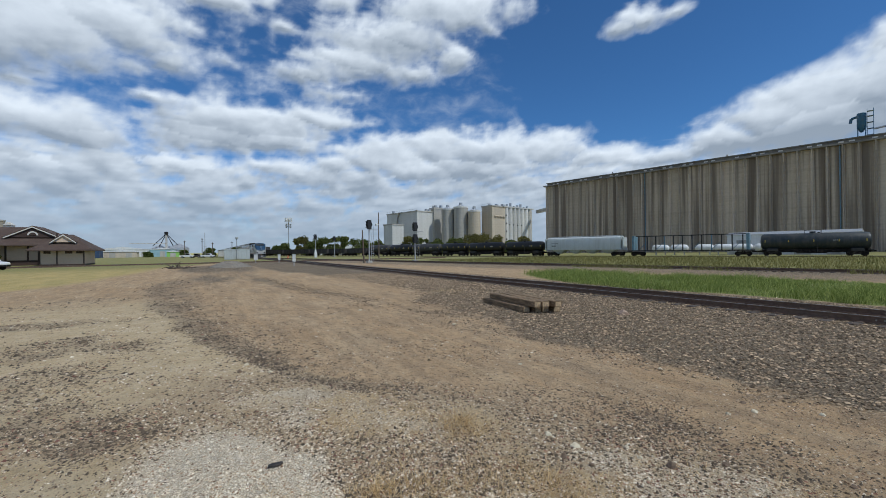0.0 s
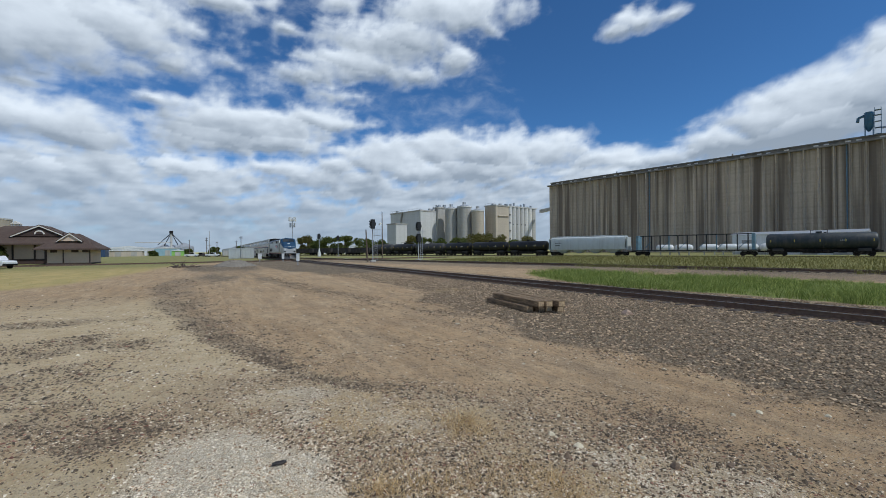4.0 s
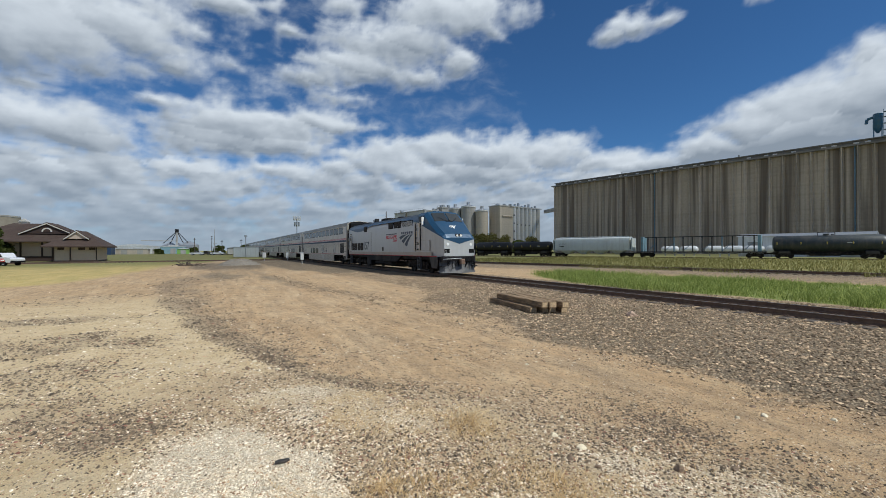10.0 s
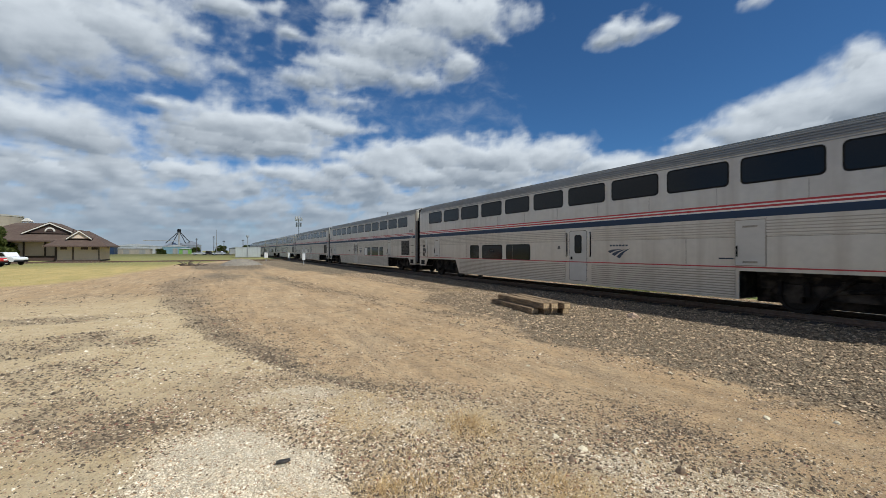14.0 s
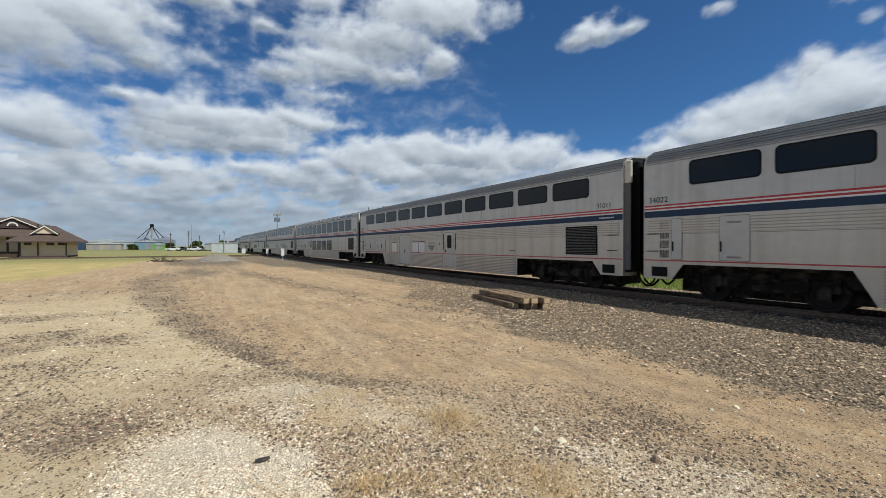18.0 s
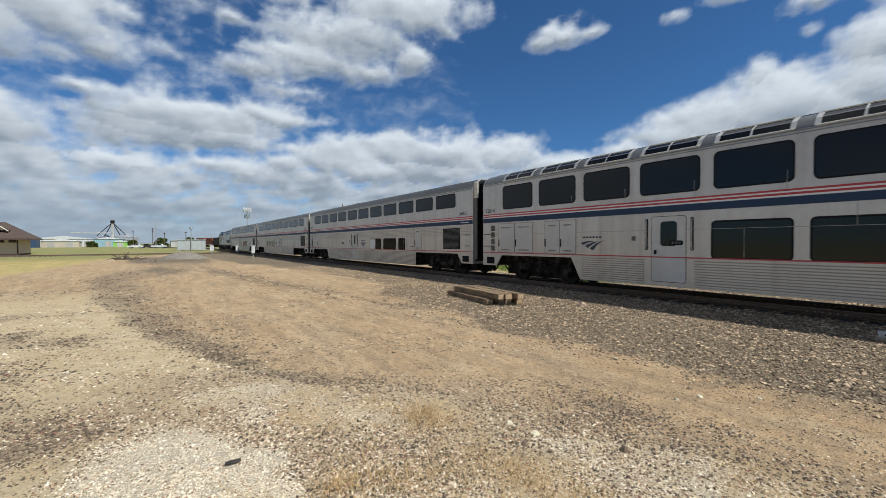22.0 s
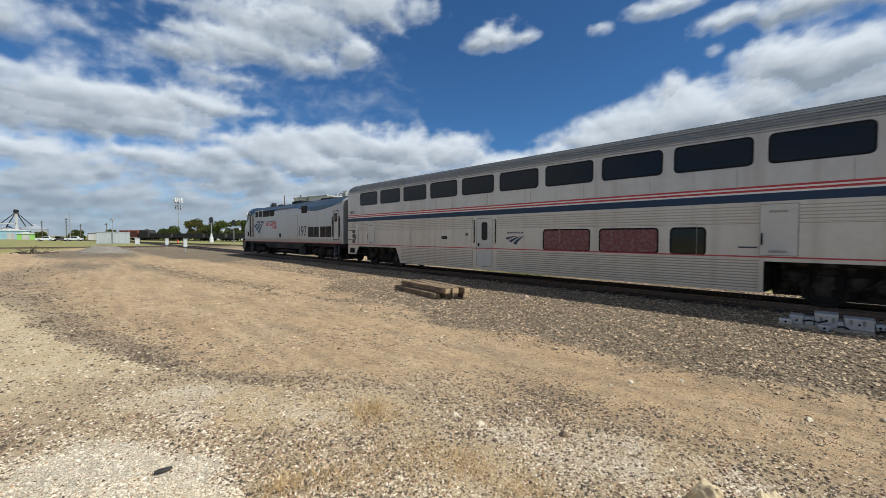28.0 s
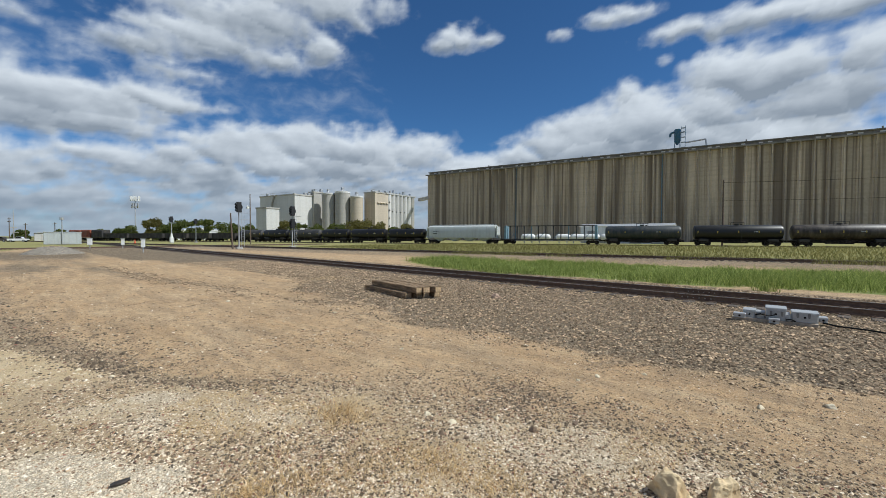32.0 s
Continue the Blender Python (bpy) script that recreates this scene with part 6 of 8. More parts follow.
    g = Geo().tube((X(17.7), -0.3, 4.42), (X(18.35), -0.3, 4.42), 0.06, 0.1).tube((X(17.7), 0.1, 4.42), (X(18.2), 0.1, 4.42), 0.05, 0.09)
    g.box(X(16.9), X(17.4), -0.2, 0.2, 4.3, 4.5)
    part("horn", g, LOCO_DARK, lo)
    # front: lamps, plough, coupler, hoses
    for s in (-1, 1):
        hp = part("headlight_pocket", Geo().prism(round_rect(s * 0.14 - 0.13, s * 0.14 + 0.13, 2.49, 2.73, 0.1), X(20.8), X(21.27), "x"), LOCO_DARK, lo)
        part("headlight", Geo().lathe([(0, 0.085), (0.02, 0.085), (0.03, 0.06)], (X(21.27), s * 0.14, 2.61), (1, 0, 0), 14), LAMP_GLASS, hp, "round clear headlight")
        part("ditch_light", Geo().lathe([(0, 0.1), (0.06, 0.1), (0.07, 0.07)], (X(21.27), s * 0.9, 2.02), (1, 0, 0), 14), LAMP_GLASS, lo, "round clear ditch light")
        part("step_pocket", Geo().box(X(21.2), X(21.33), s * 0.95 - 0.2, s * 0.95 + 0.2, 1.45, 1.72), BLACK, lo)
    part("nose_chevron", Geo().prism([(-1.12, 2.375), (0, 2.06), (1.12, 2.375)], X(21.25), X(21.328), "x"), LOCO_BLUE, lo, "dark blue point of the nose colour")
    # dark filler block, added to close the see-through gap behind the skirt plates
    part("pilot_frame", Geo().box(X(18.9), X(20.85), -1.12, 1.12, 0.62, 1.0, chamfer=0.04), UNDER, lo)
    part("nose_sill", Geo().box(X(20.7), X(21.36), -1.28, 1.28, 0.9, 1.24, chamfer=0.04), LOCO_DARK, lo)
    g = Geo()
    g.add([(X(21.1), -1.4, 0.12), (X(21.75), 0, 0.12), (X(21.1), 1.4, 0.12), (X(20.9), -1.3, 0.95), (X(21.35), 0, 0.95), (X(20.9), 1.3, 0.95)], [(0, 1, 4, 3), (1, 2, 5, 4), (0, 3, 5, 2), (0, 2, 1), (3, 4, 5)])
    part("snow_plough", g, PLOUGH, lo, "worn grey steel snow plough")
    g = Geo().box(X(20.9), X(21.6), -0.17, 0.17, 0.75, 1.05, chamfer=0.03).box(X(0.0), X(0.8), -0.15, 0.15, 0.75, 1.02)
    part("coupler", g, UNDER, lo)
    r = random.Random(6)
    for y in (-1.05, -0.85, -0.66, -0.45, -0.28, 0.3, 0.5, 0.68, 0.88, 1.05):
        dip, slack = r.uniform(0.45, 0.85), r.uniform(-0.2, 0.2)
        part("hose", Geo().path([(X(21.3), y, 1.25), (X(21.46), y, 1.12), (X(21.52), y + slack * 0.5, dip), (X(21.45), y + slack, dip - 0.05), (X(21.4), y + slack * 1.6, dip + 0.2)], 0.024), BLACK, lo)
        part("hose", Geo().path([(X(0.35), y, 1.0), (X(0.15), y, dip), (X(-0.02), y + slack * 0.4, dip - 0.15)], 0.026), BLACK, lo)
    part("uncoupling_lever", Geo().path([(X(21.4), -1.3, 1.0), (X(21.62), -1.2, 1.05), (X(21.62), 0.0, 1.1)], 0.02), GRIP, lo, "bright bent lever")
    part("knuckle", Geo().box(X(21.6), X(21.85), -0.2, 0.16, 0.72, 1.06, chamfer=0.06), RAIL_RUST, lo, "rusty coupler knuckle")
    for y in (-1.22, 1.22):
        part("corner_step", Geo().box(X(20.95), X(21.4), y - 0.16, y + 0.16, 0.55, 0.6).box(X(20.95), X(21.4), y - 0.16, y + 0.16, 0.85, 0.9), LOCO_DARK, lo)
        part("grab_iron", Geo().path([(X(21.34), y * 0.9, 1.28), (X(21.46), y * 0.9, 1.3), (X(21.46), y * 0.9, 1.62), (X(21.34), y * 0.9, 1.64)], 0.018), GRIP, lo)
    # small pale emblem on the nose
    g = Geo()
    for stroke in SWOOSH:
        pts = [(20.62 - 0.36 * pz, 0.27 * px) for px, pz in stroke]
        g.add([(X(px), py, slope(px) + 0.012) for px, py in pts], [tuple(range(len(pts)))])
    part("nose_emblem", g, WHITE, lo, "small pale three-stroke emblem")
    part("number_board", Geo().add([(X(19.98), -0.28, slope(19.98) + 0.012), (X(19.98), 0.28, slope(19.98) + 0.012), (X(19.82), 0.28, slope(19.82) + 0.012), (X(19.82), -0.28, slope(19.82) + 0.012)], [(0, 1, 2, 3)]), GLASS, lo)
    for s in (-1, 1):
        # dark blue cant rail between the band and the roof
        part("cant_rail", Geo().prism([(s * 1.305, 4.085), (s * 0.905, 4.285), (s * 0.9, 4.30), (s * 1.3, 4.105)], X(0.6), X(18.05), "x"), LOCO_ROOF, lo)
        for x0 in (9.2, 15.4):
            part("seam", Geo().box(X(x0), X(x0) + 0.015, s * 1.515, s * 1.5235, 1.5, 3.5), LOWBAND, lo)
    part("gangway", Geo().box(X(0.02), X(0.4), -0.6, 0.6, 1.3, 3.4), BLACK, lo)
    # running gear
    truck(lo, X(3.55), (-1.45, 1.45), 1.2)
    truck(lo, X(17.25), (-1.45, 1.45), 1.2)
    part("fuel_tank", Geo().prism([(-1.3 * math.cos(0.45 * k - 0.3), 0.56 - 0.36 * math.sin(0.45 * k - 0.3)) for k in range(9)], X(8.3), X(12.3), "x"), LOCO_DARK, lo, "dark fuel tank")
    part("battery_box", Geo().box(X(6.3), X(7.5), -1.4, 1.4, 0.3, 1.15, chamfer=0.03), LOCO_DARK, lo)
    g = Geo()
    for s in (-1, 1):
        g.path([(X(12.3), s * 1.1, 0.75), (X(14.6), s * 1.1, 0.75), (X(14.8), s * 1.1, 0.95)], 0.03)
    part("brake_pipe", g, UNDER, lo)
    part("frame", Geo().box(X(0.4), X(20.9), -1.3, 1.3, 0.98, 1.2), LOCO_DARK, lo)
    return lo


YELLOW_TRIM = mat("yellow_strip", (0.62, 0.46, 0.16), 0.6)
SCREEN = mat("windscreen_glass", (0.03, 0.034, 0.036), 0.06)
DUST_COVER = mat("dust_cover", (0.016, 0.017, 0.019), 0.55, 0.1, 0.2, 6, 0.4, 1.2)
GRIP = mat("bare_steel", (0.5, 0.5, 0.5), 0.4, 0.7)
LOWBAND = mat("dusty_band", (0.42, 0.37, 0.31), 0.6, 0.1, 0.15, 6, 0.35, 0.8, dirt=(0.24, 0.19, 0.14))
INTAKE = mat("intake_slats", (0.045, 0.032, 0.027), 0.65, 0.2, 0.3, 18)
DECAL_BLUE = mat("decal_blue", (0.014, 0.062, 0.125), 0.5)
LADDER = mat("ladder_steel", (0.09, 0.093, 0.097), 0.5, 0.3, 0.2, 8)
PLOUGH = mat("plough_steel", (0.15, 0.145, 0.14), 0.5, 0.5, 0.3, 8, 0.4, 3)
STEEL_COACH = "stainless steel two-storey coach with red and blue stripes"
lead = locomotive("157", "silver and dark blue passenger diesel locomotive with red slogan")
rear = locomotive("197", "silver diesel locomotive with blue nose, coupled backwards at the rear")
def mirrored(lower):
    return [(PITCH - b, PITCH - a, k) for a, b, k in lower][::-1]


BLIND = [(14.7, 15.56, "white"), (15.6, 16.45, "glass")] + COACH_LOW[1:]
cars = [
    superliner(STEEL_COACH, mirrored(COACH_LOW), (14.75, 15.75), 17.2),
    superliner(STEEL_COACH, BLIND, (11.35, 12.3), 13.5, "34022"),
    superliner("stainless steel two-storey car with service doors and white blinds", [(7.17, 8.05, "white"), (10.53, 11.4, "white"), (11.44, 12.3, "white")], (14.7, 15.8), 13.2, "31011", service=True),
    superliner("stainless steel lounge car with tall windows curving into the roof", [(10.29 + 2.14 * k, 12.03 + 2.14 * k, "glass") for k in range(4)], (8.5, 9.62), 6.4, "33019", lounge=True),
    superliner(STEEL_COACH, BLIND, (11.35, 12.3), 13.5, "34037"),
    superliner(STEEL_COACH, mirrored(COACH_LOW), (14.7, 15.75), 13.0, "35009"),
    superliner("stainless steel two-storey coach with red curtained lower windows", [(14.7, 16.45, "red"), (16.85, 18.6, "red"), (19.0, 19.82, "glass")], (11.3, 12.25), 13.4, "34087"),
]

# ---- grain elevator ----
def big_concrete(name, color, streak, dirt):
    """Slip-formed concrete with long run-off stains and pour lines."""
    m = mat(name, color, 0.9, 0, 0.12, 1.3, 0.22, 0.07, dirt=dirt, bump=0.15, vary=0.24)
    n, l = m.node_tree.nodes, m.node_tree.links
    b = n["Principled BSDF"]
    src = b.inputs["Base Color"].links[0].from_socket
    g = n.new("ShaderNodeNewGeometry")
    for sc, k, lo, hi in (((0.30, 0.30, 0.010), streak, 0.47, 0.60), ((1.1, 1.1, 0.02), streak * 0.8, 0.50, 0.64), ((0.05, 0.05, 1.1), 0.10, 0.5, 0.6)):
        mp, t, r, x = n.new("ShaderNodeMapping"), n.new("ShaderNodeTexNoise"), n.new("ShaderNodeMapRange"), n.new("ShaderNodeMix")
        mp.inputs["Scale"].default_value = sc
        l.new(g.outputs["Position"], mp.inputs["Vector"])
        l.new(mp.outputs[0], t.inputs["Vector"])
        t.inputs["Scale"].default_value, t.inputs["Detail"].default_value = 1.0, 5
        r.inputs["From Min"].default_value, r.inputs["From Max"].default_value, r.inputs["To Max"].default_value = lo, hi, k
        l.new(t.outputs[0], r.inputs["Value"])
        x.data_type = "RGBA"
        l.new(r.outputs[0], x.inputs[0])
        l.new(src, x.inputs[6])
        x.inputs[7].default_value = (*dirt, 1)
        src = x.outputs[2]
    l.new(src, b.inputs["Base Color"])
    return m


SILO = big_concrete("silo_wall", (0.52, 0.435, 0.335), 0.8, (0.145, 0.112, 0.085))
# fin concrete, made paler than the wall for the sun on its flanks
SILO_PALE_LIT = big_concrete("silo_fin_lit", (0.56, 0.475, 0.375), 0.5, (0.21, 0.165, 0.125))
SILO_TOP = big_concrete("silo_cornice", (0.27, 0.25, 0.225), 0.4, (0.12, 0.105, 0.09))
ANG = math.degrees(math.atan(0.21))
elev = thing("grain_elevator", "long row of stained grey concrete grain silos with flat roof", "grain elevator", m=pose(-162, 156, 0, 0, 0, ANG))
BIN, NB, HS, X0 = 3.714, 62, 34.4, 1.46
prof = [(BIN * (k / 10 - 0.5) * 0.985, -0.9 * math.cos(math.pi * (k / 10 - 0.5)) ** 0.32 if 0 < k < 10 else 0.0) for k in range(11)]
bin_mesh = Geo().prism(prof + [(BIN * 0.4925, 0.6), (-BIN * 0.4925, 0.6)], 0, HS, "z").mesh("silo_bin", SILO, smooth=True)
pilaster = Geo().prism([(-0.16, -1.6), (0.16, -1.6), (0.28, -1.05), (0.55, -0.8), (0.62, 0.2), (-0.62, 0.2), (-0.55, -0.8), (-0.28, -1.05)], 0, HS, "z").mesh("pilaster", SILO_PALE_LIT)
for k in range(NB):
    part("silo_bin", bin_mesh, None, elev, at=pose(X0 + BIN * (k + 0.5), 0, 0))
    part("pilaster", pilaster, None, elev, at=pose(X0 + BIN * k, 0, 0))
part("silo_bin", bin_mesh, None, elev, at=pose(X0 / 2, 0, 0) @ Matrix.Diagonal((X0 / BIN, 1, 1, 1)))
part("core_wall", Geo().box(0, BIN * NB, 0.4, 24, 0, HS - 0.1), SILO, elev)
corbel = Geo().prism([(-1.58, HS - 3.2), (-2.15, HS), (0.1, HS), (0.1, HS - 3.2)], -0.17, 0.17, "x").mesh("corbel", SILO_PALE_LIT)
for k in range(NB):
    part("corbel", corbel, None, elev, at=pose(X0 + BIN * k, 0, 0))
part("cornice", Geo().box(-0.3, BIN * NB + 0.3, -2.2, 24.5, HS, HS + 0.55), SILO_TOP, elev)
part("clerestory_wall", Geo().box(1.5, BIN * NB, -1.1, 24, HS + 0.55, HS + 1.5), SILO_TOP, elev)
for k in range(90):
    if k % 7 != 3:
        part("vent_opening", Geo().box(2.55 * k + 2.2, 2.55 * k + 3.5, -1.16, -1.08, HS + 0.75, HS + 1.2), WHITE if k % 3 else SILO, elev) if k % 3 else None
part("roof_slab", Geo().box(1.2, BIN * NB + 0.6, -1.6, 24.4, HS + 1.5, HS + 1.85), SILO_TOP, elev)
PIPE_BLUE = mat("faded_blue", (0.16, 0.25, 0.32), 0.6, 0.1, 0.3, 2, 0.4, 0.5)
for x in (51.0, 112.2):
    part("downpipe", Geo().tube((x, -1.15, 0), (x, -1.15, HS), 0.2, n=8), PIPE_BLUE, elev, "faded blue downpipe")
for x in (36, 81, 139, 174):
    part("roof_vent", Geo().tube((x, 0.4, HS + 1.8), (x, 0.4, HS + 2.8), 0.25, n=8), SILO_TOP, elev)
DUST = mat("dust_blue", (0.035, 0.12, 0.2), 0.45, 0.2, 0.25, 1.5, 0.3, 0.8)
dc = thing("dust_collector", "blue steel dust collector standing on the silo roof", "dust collector", m=elev.matrix_basis @ pose(117, 4, HS + 1.85))
part("filter_body", Geo().lathe([(2.2, 0.3), (3.6, 1.15), (8.2, 1.15), (8.4, 0.9)], (0, 0, 0), (0, 0, 1), 16), DUST, dc, smooth=True)
part("inlet_duct", Geo().path([(-1.0, 0, 7.4), (-2.4, 0, 7.0), (-2.6, 0, 5.6)], 0.4, 8), DUST, dc)
for x, y in ((-0.9, -0.9), (0.9, -0.9), (-0.9, 0.9), (0.9, 0.9)):
    part("leg", Geo().tube((x, y, 0), (x, y, 3.8), 0.1, n=6), DUST, dc)
g = Geo()
for z in (1.0, 3.0, 5.0, 7.0, 8.6):
    g.box(1.2, 2.8, -0.8, 0.8, z, z + 0.08)
for x, y in ((1.3, -0.7), (2.7, -0.7), (2.7, 0.7)):
    g.tube((x, y, 0), (x, y, 9.4), 0.06, n=6)
part("stair_tower", g, DUST, dc, "blue access stair frame")
part("roof_pipe", Geo().path([(2.8, 0, 2.8), (9.5, 0, 3.4), (10, 0, 0)], 0.32, 8), GALV, dc)

# ---- white elevator complex ----
WHITE_C = big_concrete("white_wall", (0.66, 0.65, 0.62), 0.16, (0.36, 0.34, 0.3))
GREY_C = big_concrete("grey_wall", (0.46, 0.44, 0.4), 0.3, (0.24, 0.22, 0.19))
BEIGE_C = big_concrete("beige_wall", (0.52, 0.45, 0.35), 0.2, (0.3, 0.25, 0.2))


def block(name, label, x, y, left, right, h, material, roof_bits=True, seed=0):
    """A block whose near corner stands at x, y; walls run left along the elevator's line and right away from it."""
    t = thing(name, label, "silo building", "white elevator complex", pose(x, y, 0, 0, 0, ANG))
    part("wall", Geo().box(-left, 0, 0, right, 0, h), material, t)
    part("parapet", Geo().box(-left - 0.3, 0.3, -0.3, right + 0.3, h, h + 0.7), GREY_C, t)
    r = random.Random(seed)
    if roof_bits:
        for k in range(5):
            px, py = -left * r.random(), right * r.random()
            part("roof_unit", Geo().box(px - 0.8, px + 0.8, py - 0.8, py + 0.8, h + 0.7, h + r.uniform(1.4, 2.8), chamfer=0.1), GALV, t)
        rl = Geo()
        for k in range(int(left / 2) + 1):
            rl.tube((-k * 2.0, -0.2, h + 0.7), (-k * 2.0, -0.2, h + 1.8), 0.05, n=5)
        rl.tube((0, -0.2, h + 1.8), (-left, -0.2, h + 1.8), 0.05, n=5)
        part("railing", rl, GALV, t)
    return t


block("storage_block", "low pale concrete annex block", -221.1, 93.4, 8.9, 8, 16.8, WHITE_C, False)
b = block("headhouse_block", "tall white-painted concrete storage block", -228.6, 113.0, 32.6, 13, 25.9, WHITE_C, seed=1)
part("dust_pipe", Geo().path([(-18, -0.5, 26.5), (-20, -0.5, 22), (-21, -0.4, 14)], 0.5, 8), GREY_C, b)
block("tower_block", "slim grey concrete stair tower", -229.8, 125.8, 4.5, 7, 28.3, GREY_C, seed=2)
for x, y, r, h, k in ((-222.2, 131.2, 3.9, 27.2, 0), (-215.4, 136.5, 4.4, 28.1, 1), (-208.4, 141.7, 3.8, 25.3, 2)):
    t = thing("round_silo", "tall grey cylindrical concrete silo", "silo", "white elevator complex", pose(x, y, 0))
    part("wall", Geo().tube((0, 0, 0), (0, 0, h), r, n=28), GREY_C if k < 2 else BEIGE_C, t, smooth=True)
    part("rim", Geo().tube((0, 0, h - 0.5), (0, 0, h + 0.3), r + 0.2, n=28), WHITE_C, t)
    part("roof_cone", Geo().tube((0, 0, h + 0.3), (0, 0, h + 1.6), r, 0.6, n=28), GALV, t)
    part("fill_spout", Geo().box(-0.8, 0.8, -0.8, 0.8, h + 1.2, h + 3.0, chamfer=0.1), GALV, t)
b = block("beige_headhouse", "beige concrete headhouse with roof machinery", -200.5, 149.3, 8.6, 12, 28.0, BEIGE_C, seed=3)
for k in range(4):
    part("awning", Geo().prism([(0.0, 22.8), (0.9, 22.0), (0.0, 22.0)], 2.0 + k * 2.6, 3.8 + k * 2.6), BEIGE_C, b, "small tilted hood")
t = thing("fluted_silos", "row of white fluted concrete silos", "silo", "white elevator complex", pose(-205.3, 162.8, 0, 0, 0, ANG))
for k in range(7):
    part("silo_bin", Geo().tube((-1.6, 2.05 + k * 4.1, 0), (-1.6, 2.05 + k * 4.1, 28.4), 2.06, n=20), WHITE_C if k < 6 else GREY_C, t, smooth=True)
part("deck", Geo().box(-6, 0.6, -0.2, 29, 28.4, 29.1), WHITE_C, t)
for k in range(8):
    part("deck_unit", Geo().tube((-2.5, 1.5 + k * 3.5, 29.1), (-2.5, 1.5 + k * 3.5, 29.1 + 0.9 + 0.8 * (k % 3)), 0.8, n=10), GALV, t)
for k in range(4):
    part("port", Geo().box(0.2, 0.5, 0.6, 1.4, 8 + k * 5, 8.8 + k * 5), BLACK, t)
    part("port", Geo().box(0.3, 0.5, 3.6 + 4.1 * k, 4.2 + 4.1 * k, 17.2, 17.9), BLACK, t)
br = thing("conveyor_bridge", "thin enclosed conveyor bridge between the silos", "conveyor")
part("gallery", Geo().loft([[(-206, 190 + y, 25.6 + z) for y, z in ((-1, 0), (1, 0), (1, 2), (-1, 2))], [(-152, 170 + y, 25.6 + z) for y, z in ((-1, 0), (1, 0), (1, 2), (-1, 2))]]), GREY_C, br)

# ---- standing freight cars ----
TANK_BLACK = mat("tank_black", (0.006, 0.006, 0.0065), 0.42, 0, 0.2, 1.5, 0.3, 0.7, dirt=(0.018, 0.016, 0.014), streak=0.15)
TANK_GREY = mat("tank_grey", (0.030, 0.032, 0.035), 0.55, 0, 0.25, 1.5, 0.4, 0.7, streak=0.3)
TANK_TEAL = mat("tank_teal", (0.018, 0.027, 0.032), 0.5, 0, 0.25, 1.5, 0.3, 0.7, streak=0.2)
TANK_BROWN = mat("tank_brown", (0.022, 0.015, 0.012), 0.5, 0, 0.3, 1.5, 0.5, 0.7, streak=0.3)
HOPPER = mat("hopper_paint", (0.52, 0.55, 0.54), 0.55, 0, 0.08, 2, 0.2, 0.5, streak=0.2)
CAR_BLUE = mat("car_blue", (0.16, 0.27, 0.33), 0.6, 0, 0.25, 2, 0.5, 0.8, dirt=(0.14, 0.1, 0.08))
CAR_DARK = mat("car_dark", (0.035, 0.032, 0.03), 0.7, 0, 0.3, 2, 0.4, 0.8)
CAR_RUST = mat("car_rust", (0.24, 0.062, 0.035), 0.7, 0, 0.3, 2, 0.4, 0.8)
MARK = mat("stencil", (0.6, 0.6, 0.58), 0.6)
YELLOW = mat("yellow_mark", (0.55, 0.42, 0.06), 0.6)
FA = math.degrees(math.atan(0.377))
FGROUP = "standing freight train"


def freight_base(name, label, s0, s1, category):
    """A car between two places along the siding, with its couplers and bogies. Returns it and its half length."""
    c, s = math.cos(radians(FA)), math.sin(radians(FA))
    mid, half = (s0 + s1) / 2, (s1 - s0) / 2
    car = thing(name, label, category, FGROUP, pose(mid * c, 103.6 + mid * s, 0.2, 0, 0, FA))
    for e in (-1, 1):
        part("coupler", Geo().box(min(e * (half - 0.6), e * (half + 0.35)), max(e * (half - 0.6), e * (half + 0.35)), -0.12, 0.12, 0.7, 0.95), UNDER, car)
        freight_truck(car, e * (half - 1.9))
    return car, half


def freight_truck(car, x):
    g = Geo()
    for s in (-1, 1):
        g.prism([(x - 1.2, 0.5), (x - 0.5, 0.85), (x + 0.5, 0.85), (x + 1.2, 0.5), (x + 0.5, 0.25), (x - 0.5, 0.25)], s * 0.98, s * 1.12)
    g.box(x - 0.2, x + 0.2, -1.0, 1.0, 0.5, 0.9)
    t = part("truck", g, UNDER, car)
    for dx in (-0.88, 0.88):
        g = Geo()
        for s in (-1, 1):
            g.tube((x + dx, s * 0.68, 0.44), (x + dx, s * 0.82, 0.44), 0.44, n=16)
        g.tube((x + dx, -0.7, 0.44), (x + dx, 0.7, 0.44), 0.08, n=6)
        part("wheelset", g, WHEEL, t)


